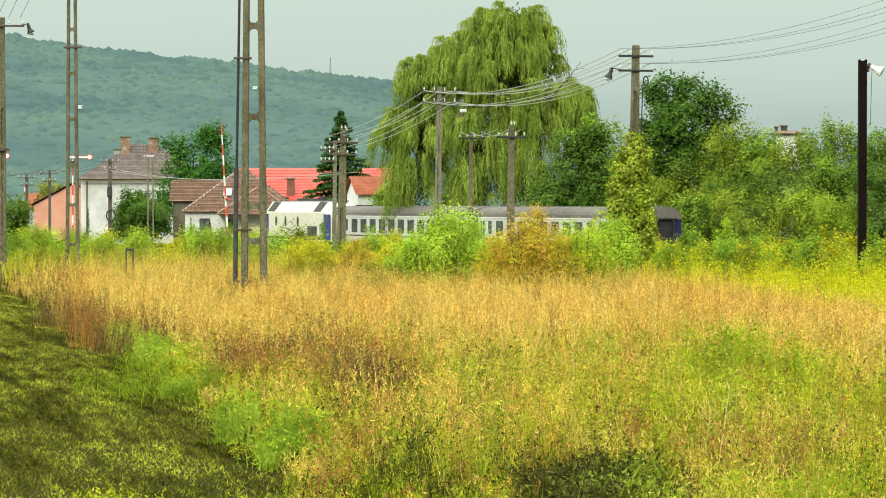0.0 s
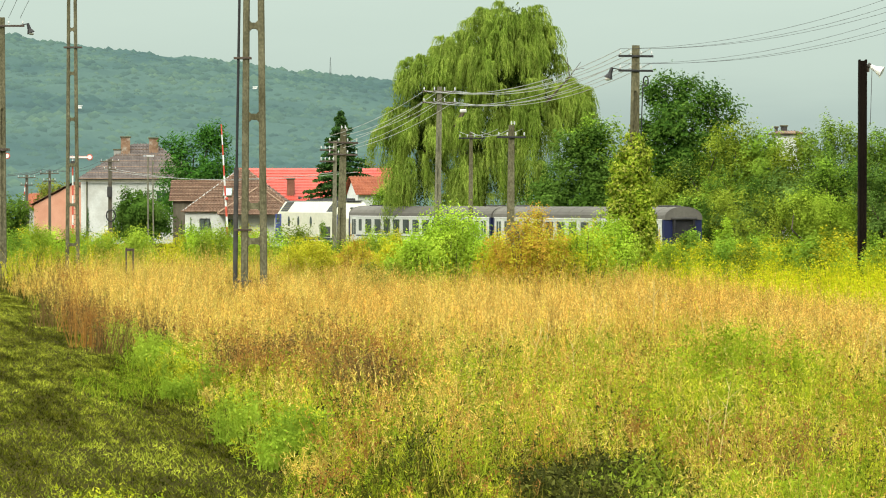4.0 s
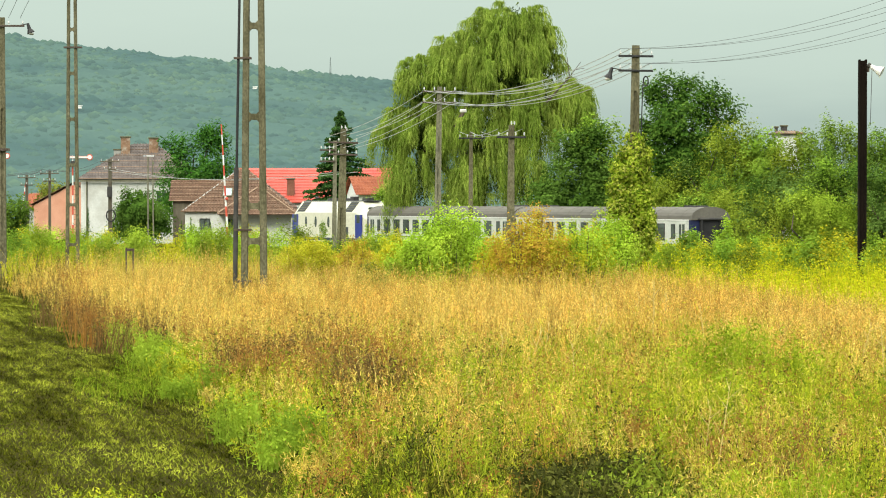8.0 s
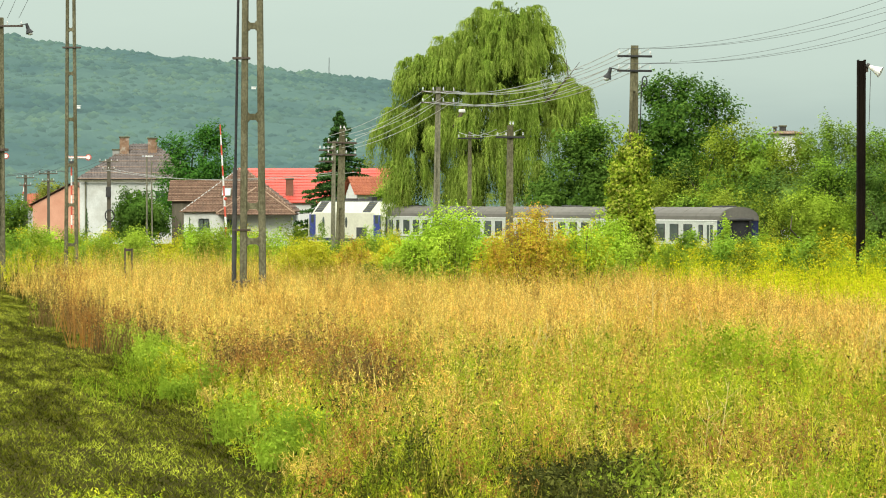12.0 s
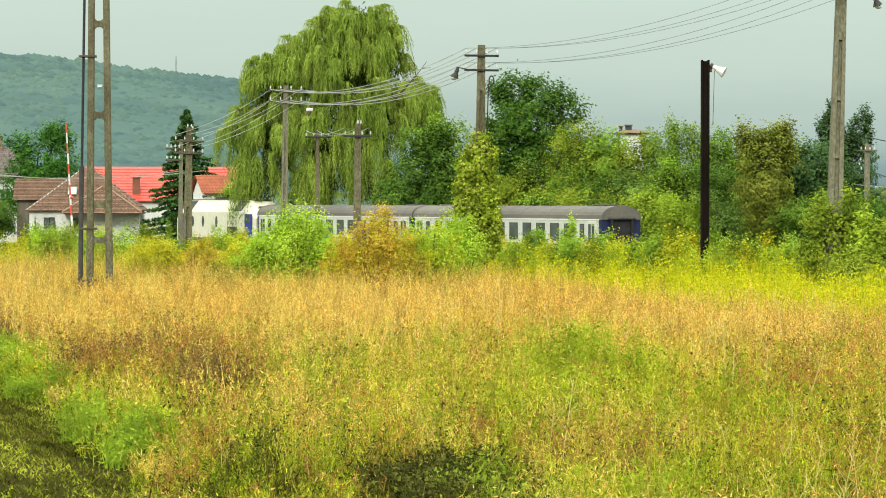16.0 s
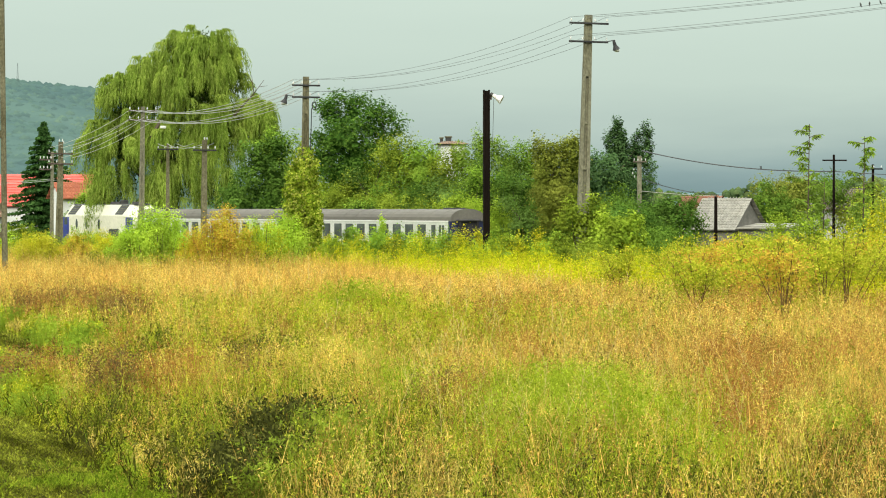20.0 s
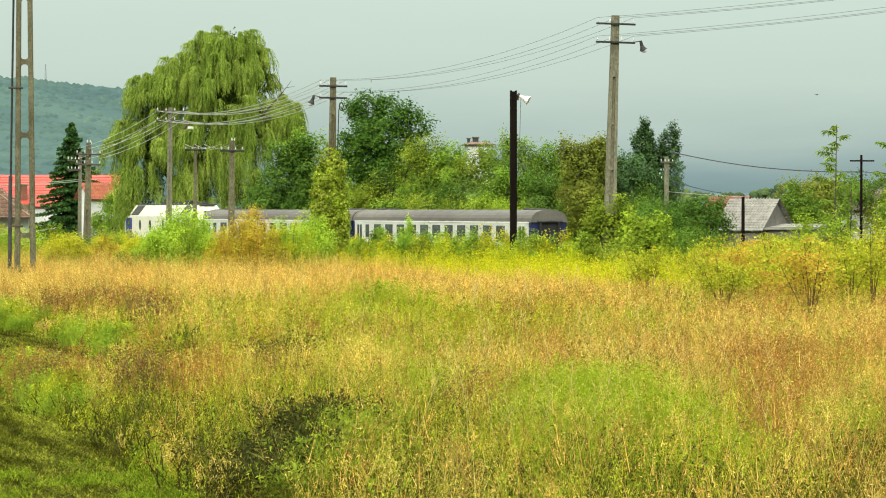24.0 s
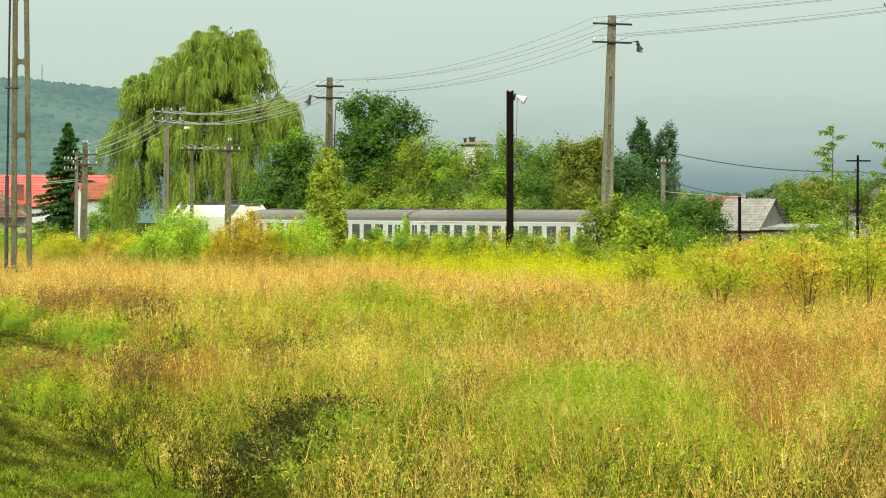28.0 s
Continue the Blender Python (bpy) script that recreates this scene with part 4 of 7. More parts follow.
for i in range(40):
    r = np.random.default_rng(1500 + i)
    wx, wy, hh = 10.5 + i * 0.3 + r.uniform(-0.3, 0.3), r.uniform(96.8, 98.6) + (6 if i % 2 else 0), r.uniform(1.5, 2.2)
    tree("lineside_weed", "tall leafy weed at the edge of the yellow belt", "weed", wx, wy, [(0, 0, hh * 0.5, 0.5, 0.4, hh * 0.5), (r.uniform(-0.3, 0.3), 0, hh * 0.78, 0.2, 0.2, hh * 0.28)], (L_LIGHT, L_YELLOW, L_MID, L_LIGHT, L_WARM)[i % 5], 0.09, 52, 10, 0.17, 0.02, seed=1540 + i, group="lineside weeds", sprout=1.5)


# ---------------------------------------------------------------- houses
def roof_on(parent, w, d, h, ridge, mat, m, name="roof", courses=12, over=0.35):
    """A hipped roof (or a gabled one, if ridge is w): a solid core and overlapping courses; eaves at height 0."""
    W, D = w / 2 + over, d / 2 + over
    gabled = ridge >= w
    R = W if gabled else ridge / 2
    bm = bmesh.new()
    v = [bm.verts.new(c) for c in ((-W, -D, -0.06), (W, -D, -0.06), (W, D, -0.06), (-W, D, -0.06), (-R, 0, h - 0.06), (R, 0, h - 0.06))]
    for f in ((3, 2, 1, 0), (0, 1, 5, 4), (2, 3, 4, 5), (1, 2, 5), (3, 0, 4)):
        bm.faces.new([v[i] for i in f])
    if gabled:
        for s in (-1, 1):
            for q in [p for p in bm.verts if p.co.x * s > 0]:
                q.co.x -= s * over * 1.3
    rf = part(name, bm, mat, parent, m=m)
    # pale rods put in for light catching the butts of the tiles
    edge = TILE_CAP if mat in (TILE_BROWN, TILE_GREY) else None
    for i in range(courses):
        f0, f1 = i / courses, (i + 1) / courses
        z0, z1 = h * f0 + 0.05, h * f1
        x0, x1 = W + (R - W) * f0 + 0.03, W + (R - W) * f1
        y0, y1 = D * (1 - f0) + 0.03, D * (1 - f1) + 0.01
        for s in (-1, 1):
            bm = bmesh.new()
            a = [bm.verts.new(c) for c in ((-x0, s * y0, z0 - 0.07), (x0, s * y0, z0 - 0.07), (x0, s * y0, z0), (-x0, s * y0, z0), (-x1, s * y1, z1), (x1, s * y1, z1))]
            bm.faces.new(a[:4])
            bm.faces.new((a[3], a[2], a[5], a[4]))
            part("tile_course", bm, mat, rf)
        if edge and i % 2 == 0:
            for s in (-1, 1):
                part("tile_edge", rodded((-x0, s * (y0 + 0.01), z0 - 0.02), (x0, s * (y0 + 0.01), z0 - 0.02), 0.035, 0.035, 4), edge, rf)
        if not gabled:
            for s in (-1, 1):
                bm = bmesh.new()
                a = [bm.verts.new(c) for c in ((s * x0, -y0, z0 - 0.07), (s * x0, y0, z0 - 0.07), (s * x0, y0, z0), (s * x0, -y0, z0), (s * x1, -y1, z1), (s * x1, y1, z1))]
                bm.faces.new(a[:4])
                bm.faces.new((a[3], a[2], a[5], a[4]))
                part("tile_course", bm, mat, rf)
    return rf


def tile_ribs(w, d, h, ridge, pitch=0.3, over=0.35):
    """The raised rolls that run down the two long slopes."""
    bm = bmesh.new()
    W, D = w / 2 + over, d / 2 + over
    R = ridge / 2
    n = int(2 * W / pitch)
    for i in range(1, n):
        x = -W + i * pitch
        top = 1.0 if abs(x) <= R else max(0.04, (W - abs(x)) / max(0.01, W - R))
        for s in (-1, 1):
            rod(bm, (x, s * D, 0.07), (x, s * D * (1 - top), h * top + 0.07), 0.045, 0.045, 4)
    return bm


def house(name, label, x, y, turn, w, d, wall, rise, ridge, wall_mat, roof_mat, ribs=True, z=0.0):
    h = empty(name, pose(x, y, z, 0, 0, turn), label, "house")
    part("wall", boxed((0, 0, wall / 2 - 0.3), (w, d, wall + 0.6)), wall_mat, h)
    rf = roof_on(h, w, d, rise, ridge, roof_mat, pose(0, 0, wall))
    if ribs:
        part("tile_rib", tile_ribs(w, d, rise, ridge), roof_mat, rf)
    if ridge >= w:
        for s in (-1, 1):
            bm = bmesh.new()
            a = [bm.verts.new((s * (w / 2 + k), q * d / 2, 0)) for k in (-0.12, 0) for q in (-1, 1)]
            b = [bm.verts.new((s * (w / 2 + k), 0, rise * 0.93)) for k in (-0.12, 0)]
            for f in ((a[0], a[1], b[0]), (a[3], a[2], b[1]), (a[1], a[3], b[1], b[0]), (a[2], a[0], b[0], b[1]), (a[0], a[2], a[3], a[1])):
                bm.faces.new(f)
            bmesh.ops.recalc_face_normals(bm, faces=bm.faces)
            part("gable", bm, wall_mat, h, m=pose(0, 0, wall))
    return h, rf


def chimney(parent, x, y, z0, z1, w=0.7, mat=None, pots=0):
    c = part("chimney", boxed((x, y, (z0 + z1) / 2), (w, w * 0.8, z1 - z0), bevel=0.02), mat or BRICK_OLD, parent)
    part("chimney_cap", boxed((x, y, z1 + 0.06), (w + 0.16, w * 0.8 + 0.16, 0.14), bevel=0.02), CONCRETE, c)
    return c


def casement(parent, x, y, z, w, h):
    """A window in a wall that faces -y."""
    win = part("window", boxed((x, y - 0.02, z), (w, 0.06, h)), WHITE_PAINT, parent)
    for s in (-1, 1):
        part("pane", boxed((x + s * w * 0.235, y - 0.056, z), (w * 0.40, 0.02, h * 0.86)), GLASS, win)
    part("sill", boxed((x, y - 0.1, z - h / 2 - 0.04), (w + 0.2, 0.2, 0.06)), CONCRETE_PALE, win)


def skylight(parent, m, w=1.0, h=1.2):
    s = part("roof_window", boxed((0, 0, 0), (w, h, 0.12), bevel=0.02), CONCRETE_PALE, parent, m=m)
    part("pane", boxed((0, 0, 0.07), (w * 0.82, h * 0.84, 0.02)), GLASS_SKY, s)


wh, _ = house("white_house", "two-storey white rendered house with grey-brown tiled hip roof", -31.1, 259, 6, 12.7, 9.5, 6.0, 3.7, 2.2, WALL_WHITE, TILE_GREY)
chimney(wh, -1.9, -1.2, 7.4, 10.3, 0.95)
chimney(wh, -2.75, -1.3, 7.0, 9.0, 0.7, WALL_GREY)
chimney(wh, 1.0, -1.0, 7.6, 10.2, 0.95)
skylight(wh, pose(0.5, -2.2, 8.0, 40, 0, 0), 1.5, 1.5)
for q in (1.8, 4.6):
    casement(wh, q, -4.75, 4.2, 1.1, 1.4)
    casement(wh, q, -4.75, 1.5, 1.1, 1.4)
part("downpipe", rodded((-5.75, -4.85, 0), (-5.75, -4.85, 5.8), 0.08), CONCRETE_PALE, wh)
part("gutter", boxed((0, -5.2, 5.8), (12.9, 0.14, 0.14)), CONCRETE_PALE, wh)

bh, _ = house("brown_house", "low white house under a brown tiled hip roof", -19.05, 237, 0, 10.1, 9.2, 2.75, 4.03, 0.7, WALL_WHITE, TILE_BROWN)
pw = roof_on(bh, 6.6, 5.4, 2.4, 0.3, TILE_BROWN, pose(1.8, -3.6, 2.5), "porch_roof")
part("tile_rib", tile_ribs(6.6, 5.4, 2.4, 0.3), TILE_BROWN, pw)
skylight(bh, pose(-1.2, -2.95, 4.55, 40, 0, 0), 0.9, 1.2)
part("hip_cap", rodded((-5.25, -4.85, 2.8), (-0.35, 0, 6.75), 0.09, 0.09, 6), WALL_GREY, bh)
for s in (-1, 1):
    part("hip_cap", rodded((1.8 + s * 3.65, -6.65, 2.6), (1.8 + s * 0.15, -3.6, 5.0), 0.08, 0.08, 6), TILE_CAP, bh)
part("hip_cap", rodded((5.25, -4.85, 2.8), (0.35, 0, 6.75), 0.08, 0.08, 6), TILE_CAP, bh)
for q in (-3.2, -0.8):
    casement(bh, q, -4.55, 1.5, 1.0, 1.2)
wing, _ = house("brown_outbuilding", "small outbuilding with brown tiled gable roof", -23.6, 244.4, 0, 5.4, 4.2, 3.75, 2.05, 5.4, OLD_WOOD, TILE_BROWN)
red, rr = house("red_roofed_house", "long house under a bright red sheet-metal roof", -13.2, 258, 0, 15.8, 9, 3.6, 3.55, 15.8, WALL_WHITE, METAL_RED, ribs=False)
for i in range(50):
    q = -8.1 + i * 16.2 / 49
    part("seam", rodded((q, -4.87, 0.1), (q, -0.1, 3.62), 0.014, 0.014, 4), METAL_RED, rr)
chimney(red, -2.35, -3.7, 3.6, 5.95, 0.75, TILE_RUSSET)
gb, _ = house("gabled_outbuilding", "small white gable end under an orange tiled roof", -6.2, 221.5, 24, 4.0, 2.6, 4.3, 1.6, 4.0, WALL_WHITE, TILE_ORANGE)
sal, _ = house("salmon_house", "salmon-pink rendered house with gable towards the field", -40.6, 281, 84, 9, 9.0, 3.3, 2.5, 9, WALL_SALMON, TILE_BROWN)
far_h, _ = house("orange_roofed_house", "far small house with orange roof behind trees", -48.6, 305, 0, 3.6, 4, 3.0, 1.7, 3.6, WALL_GREY, TILE_ORANGE)
wt_h, _ = house("white_cottage", "white house top with twin chimneys above the trees", 34.0, 246, 0, 2.6, 3, 10.35, 0.3, 1.6, WALL_WHITE, TILE_GREY)
chimney(wt_h, -0.3, 0, 10.3, 11.1, 0.6, DARK_GREY)
chimney(wt_h, -1.0, 0.5, 10.3, 11.0, 0.3, DARK_GREY)
barn, br_roof = house("barn", "low weathered barn with pale grey slate roof", 51.0, 189, -40, 4.1, 6.0, 1.5, 2.75, 4.1, BARN_WALL, SLATE)
part("annex_roof", boxed((4.6, -0.8, 1.9), (4.6, 4.2, 0.14), pose(0, 0, 0, 5, 0, 0)), SLATE, barn, "flat pale sheet roof")
part("annex_wall", boxed((4.6, -0.8, 0.8), (4.3, 3.8, 2.0)), BARN_WALL, barn)
part("barge_board", rodded((-2.95, -3.3, 1.55), (-2.95, 0, 4.3), 0.09, 0.09, 4), OLD_WOOD, barn)
rust, _ = house("russet_roofed_shed", "shed with russet tiled roof behind the barn", 50.9, 198, -40, 3.4, 4.2, 2.6, 1.9, 3.4, WALL_GREY, TILE_RUSSET)
fh, _ = house("far_cottage", "far grey-roofed cottage half hidden by trees", 73.5, 230, 10, 7, 6, 3.2, 2.2, 7, WALL_GREY, TILE_GREY)


# ---------------------------------------------------------------- poles
def insulators(parent, spots):
    for p in spots:
        bm = bmesh.new()
        rod(bm, p, (p[0], p[1], p[2] + 0.07), 0.015, 0.015, 5)
        rod(bm, (p[0], p[1], p[2] + 0.05), (p[0], p[1], p[2] + 0.11), 0.042, 0.034, 8)
        rod(bm, (p[0], p[1], p[2] + 0.12), (p[0], p[1], p[2] + 0.165), 0.034, 0.02, 8)
        part("insulator", bm, CERAMIC, parent)


def crossarm(pole, z, half, mat=None, count=4, off=-0.16, one_side=0):
    x0, x1 = (-half, half) if not one_side else ((0, half) if one_side > 0 else (-half, 0))
    a = part("crossarm", boxed(((x0 + x1) / 2, off, z), (x1 - x0, 0.09, 0.09), bevel=0.012), mat or RUST_STEEL, pole)
    insulators(a, [(x0 + 0.08 + (x1 - x0 - 0.16) * i / max(1, count - 1), off, z + 0.06) for i in range(count)])
    return a


def lamp_head(pole, x, z, side):
    """A hooded yard lamp at the end of a crossarm."""
    bm = bmesh.new()
    rod(bm, (x, -0.16, z + 0.12), (x + side * 0.07, -0.16, z - 0.12), 0.06, 0.09, 8)
    rod(bm, (x + side * 0.07, -0.16, z - 0.12), (x + side * 0.15, -0.16, z - 0.32), 0.08, 0.19, 10)
    rod(bm, (x - side * 0.5, -0.16, z), (x, -0.16, z + 0.10), 0.022, 0.022, 6)
    a = part("lamp_hood", bm, BLACK_CABLE, pole, "dark enamel lamp hood")
    part("lamp_glass", ball((x + side * 0.165, -0.16, z - 0.35), (0.14, 0.14, 0.08)), CERAMIC, a)


def slotted_pole(name, label, x, y, height, w0, w1, slots, mat=CONCRETE, lean=0.0, group="", turn=0):
    """A tapering concrete pole with a row of long slots through its upper and middle length."""
    z = gz(x, y) - 0.1
    thing = empty(name, pose(x, y, z, 0, lean, turn), label, "pole", group)
    d0, d1 = w0 * 0.75, w1 * 0.75

    def wid(h):
        return w0 + (w1 - w0) * h / height

    bm = bmesh.new()

    def slab(xa0, xb0, xa1, xb1, h0, h1, inset=0.0):
        da, db = (d0 + (d1 - d0) * h0 / height) / 2 - inset, (d0 + (d1 - d0) * h1 / height) / 2 - inset
        v = [bm.verts.new(c) for c in ((xa0, -da, h0), (xb0, -da, h0), (xb0, da, h0), (xa0, da, h0), (xa1, -db, h1), (xb1, -db, h1), (xb1, db, h1), (xa1, db, h1))]
        for f in ((0, 3, 2, 1), (4, 5, 6, 7), (0, 1, 5, 4), (1, 2, 6, 5), (2, 3, 7, 6), (3, 0, 4, 7)):
            bm.faces.new([v[i] for i in f])

    gap = 0.34
    for s in (-1, 1):
        a0, a1 = s * wid(0) / 2, s * wid(height) / 2
        slab(*sorted((a0, a0 * gap)), *sorted((a1, a1 * gap)), 0, height)
    last = 0.0
    for lo, hi in list(slots) + [(height, height)]:
        slab(-wid(last) / 2 * gap, wid(last) / 2 * gap, -wid(lo) / 2 * gap, wid(lo) / 2 * gap, last, lo, 0.012)
        last = hi
    if slots:
        lo, hi = slots[0][0], slots[-1][1]
        slab(-wid(lo) / 2 * gap, wid(lo) / 2 * gap, -wid(hi) / 2 * gap, wid(hi) / 2 * gap, lo, hi, d1 * 0.40)
    part("shaft", bm, mat, thing)
    return thing


def lattice_pole(name, label, x, y, height, w0, w1, leg, rungs, lean=0.0, turn=0):
    """Two concrete legs joined by rungs with rounded haunches."""
    thing = empty(name, pose(x, y, gz(x, y) - 0.1, 0, lean, turn), label, "pole")
    for s in (-1, 1):
        bm = bmesh.new()
        g = bmesh.ops.create_cube(bm, size=1)["verts"]
        for v in g:
            t = v.co.z + 0.5
            cx = s * ((w0 + (w1 - w0) * t) / 2 - leg / 2)
            k = leg * (1.06 - 0.12 * t)
            v.co = (cx + v.co.x * k, v.co.y * k * 1.25, t * height)
        bmesh.ops.bevel(bm, geom=list(bm.edges), offset=leg * 0.12, segments=1, affect="EDGES")
        part("leg", bm, CONCRETE, thing)
    for z in rungs:
        w = w0 + (w1 - w0) * z / height - 2 * leg
        bm = boxed((0, 0, z), (w + 0.03, leg * 0.9, leg * 0.95))
        for s in (-1, 1):
            for q in (-1, 1):
                box(bm, (0, 0, 0), (leg * 0.42, leg * 0.86, leg * 0.42), pose(s * (w / 2 - 0.01), 0, z + q * leg * 0.48, 0, 45, 0))
        part("rung", bm, CONCRETE, thing)
    return thing


# lattice pylon with a cable pipe, near the mown strip
lp = lattice_pole("lattice_pylon", "weathered concrete ladder-frame pylon with a black cable", -7.14, 94, 13.7, 0.99, 0.75, 0.245, [2.22, 3.55, 6.92, 10.35, 13.4])
part("cable", rodded((-0.68, -0.1, 3.2), (-0.49, -0.1, 13.7), 0.05, 0.05), BLACK_CABLE, lp, "black cable")
part("cable_pipe", rodded((-0.72, -0.1, 0), (-0.66, -0.1, 5.0), 0.09, 0.09), DARK_GREY, lp, "grey steel pipe")
for z in (2.65, 9.13, 0.7):
    part("clamp", boxed((-0.42, -0.02, z), (0.66, 0.36, 0.08), bevel=0.01), RUST_STEEL, lp)
lp2 = lattice_pole("lattice_pylon", "tall slender concrete ladder-frame pylon", -18.62, 125, 15.6, 0.70, 0.46, 0.16, [1.6, 3.6, 5.6, 7.9, 10.2, 12.4, 14.8])
part("clamp", boxed((0.05, -0.02, 11.5), (0.9, 0.3, 0.08)), RUST_STEEL, lp2)

pl = slotted_pole("lamp_pole", "slotted concrete pole carrying a hooded yard lamp", -20.35, 115, 12.2, 0.31, 0.22, [(2.0, 3.9), (4.2, 6.0), (6.3, 8.0)], CONCRETE)
crossarm(pl, 11.8, 1.05, count=4)
lamp_head(pl, 1.2, 11.8, 1)
part("clamp", boxed((0, -0.02, 6.1), (0.6, 0.4, 0.12)), RUST_STEEL, pl)

tp = slotted_pole("slotted_pole", "tall leaning concrete pole with two crossarms and a lamp", 19.75, 89.4, 12.45, 0.58, 0.34, [(1.2, 3.2), (3.35, 5.3), (5.45, 7.4), (7.55, 9.6)], CONCRETE_PALE, 1.55)
for z, n in ((12.05, 4), (11.2, 4)):
    crossarm(tp, z, 0.92, BLACK_CABLE, n, -0.2)
lamp_head(tp, 1.18, 11.2, 1)

ip = slotted_pole("telegraph_pole", "concrete telegraph pole wrapped in flowering ivy", 7.85, 103, 10.2, 0.5, 0.30, [(5.4, 6.6), (6.7, 8.3)], CONCRETE, 0.7)
for z in (9.75, 9.15):
    crossarm(ip, z, 0.72, BLACK_CABLE, 4)
lamp_head(ip, -0.98, 9.15, -1)
part("cable_loop", (lambda b: [rod(b, (0.42 + 0.10 * math.cos(a), -0.15, 8.72 + 0.2 * math.sin(a)), (0.42 + 0.10 * math.cos(a + 0.55), -0.15, 8.72 + 0.2 * math.sin(a + 0.55)), 0.03, 0.03, 5) for a in np.arange(0, 6.3, 0.52)] and b)(bmesh.new()), BLACK_CABLE, ip, "coil of black cable")
part("cable", rodded((0.30, -0.16, 8.6), (0.24, -0.16, 5.6), 0.025, 0.025, 5), BLACK_CABLE, ip)
r_ = np.random.default_rng(77)
ivy_c = np.array([1.1, 1.1, 1.0]) * lobe_points([(0, 0, 2.9, 0.86, 0.8, 1.9), (-0.1, 0, 4.5, 0.72, 0.7, 1.3), (0.12, 0, 5.6, 0.5, 0.5, 0.9), (-0.4, -0.2, 3.4, 0.5, 0.5, 1.2), (0.42, -0.2, 2.3, 0.5, 0.5, 1.2), (0, 0, 1.4, 0.68, 0.6, 1.2), (0.3, -0.2, 4.3, 0.4, 0.4, 0.6)], 620, r_, 0.72)
ivy_pts = np.repeat(ivy_c, 40, 0) + r_.normal(size=(len(ivy_c) * 40, 3)) * 0.11
ivy_face = unit(ivy_pts - np.repeat(ivy_c, 40, 0)) + unit(ivy_pts * np.array([1, 1, 0])) + np.array([0, 0, 0.5])
ivy = empty("ivy", pose(7.85, 103, gz(7.85, 103)), "thick column of flowering ivy climbing a telegraph pole", "ivy")
part("foliage", soup("foliage", leaves(ivy_pts, 0.075, 0.6, r=r_, face=ivy_face, loose=0.5)), L_IVY, ivy)
bloom = ivy_c[(ivy_c[:, 0] < 0.1) & (ivy_c[:, 1] < 0.2)][::2] * np.array([1.12, 1.12, 1.0])
part("blossom", soup("blossom", leaves(np.repeat(bloom, 16, 0) + r_.normal(size=(len(bloom) * 16, 3)) * 0.07, 0.04, 0.7, r=r_)), L_BLOSSOM, ivy, "pale greenish ivy blossom")
part("stem", rodded((0.35, -0.35, -0.1), (0.30, -0.3, 4.2), 0.06, 0.03, 7), BARK, ivy)

sp = empty("loudspeaker_post", pose(16.85, 100, gz(16.85, 100) - 0.1), "dark tarred timber post with a white horn loudspeaker", "post")
for s in (-1, 1):
    part("side_board", boxed((s * 0.13, 0, 4.72), (0.07, 0.26, 9.45), bevel=0.008), TARRED, sp)
part("core", boxed((0, 0.02, 4.7), (0.185, 0.16, 9.4)), TARRED, sp)
horn = part("horn", (lambda b: rod(rod(b, (0.26, -0.08, 9.2), (0.46, -0.14, 9.08), 0.07, 0.11, 10), (0.46, -0.14, 9.08), (0.74, -0.24, 8.93), 0.10, 0.235, 14))(bmesh.new()), WHITE_PLASTIC, sp, "white horn loudspeaker")
part("driver", rodded((0.2, -0.06, 9.24), (0.3, -0.09, 9.18), 0.1, 0.1, 10), DARK_GREY, horn)
part("bracket", boxed((0.2, -0.02, 9.1), (0.14, 0.06, 0.3)), RUST_STEEL, sp)
part("cable", rodded((0.36, -0.1, 9.0), (0.30, -0.1, 6.8), 0.012, 0.012, 4), DARK_WIRE, sp)

lg = slotted_pole("telegraph_pole", "slim pale concrete telegraph pole with two crossarms", -0.32, 125, 9.5, 0.40, 0.24, [(2.0, 4.6), (4.8, 7.0)], CONCRETE_PALE, 0.9)
for z in (9.25, 8.7):
    crossarm(lg, z, 0.85, OLD_WOOD, 4)
part("lamp_hood", boxed((1.2, -0.2, 8.3), (0.34, 0.3, 0.16), bevel=0.03), WHITE_PLASTIC, lg)
sh = slotted_pole("telegraph_pole", "short thick grey concrete pole with one crossarm", 3.02, 112, 7.2, 0.40, 0.26, [], CONCRETE, 0.5)
crossarm(sh, 6.65, 0.65, BLACK_CABLE, 4)
insulators(sh, [(0, 0, 7.2), (0.13, 0, 7.2)])
sh2 = slotted_pole("telegraph_pole", "grey pole with crossarm standing before the willow", 1.65, 150, 8.0, 0.32, 0.2, [], CONCRETE, 0.3)
crossarm(sh2, 7.6, 0.75, BLACK_CABLE, 4)
pp = slotted_pole("telegraph_pole", "weathered concrete pole thick with white insulators", -5.15, 125, 7.4, 0.5, 0.28, [(0.8, 3.4)], CONCRETE, 1.2)
for z in (6.7, 6.1):
    crossarm(pp, z, 0.75, RUST_STEEL, 4)
insulators(pp, [(-0.09, 0, 7.4), (0.09, 0, 7.4), (0.16, -0.05, 7.3)])
pp2 = slotted_pole("telegraph_pole", "second slender grey pole beside its twin", -5.75, 131, 7.0, 0.26, 0.18, [], CONCRETE_PALE, 0.6)
for z in (6.5, 5.9):
    crossarm(pp2, z, 0.8, RUST_STEEL, 4, one_side=-1)
fp = slotted_pole("telegraph_pole", "grey pole with lamp cluster standing before poplars", 33.63, 143.1, 7.6, 0.34, 0.26, [], CONCRETE_PALE)
crossarm(fp, 7.2, 0.47, OLD_WOOD, 4)
insulators(fp, [(-0.38, 0, 6.6), (-0.46, 0, 6.35), (-0.34, 0, 6.1)])
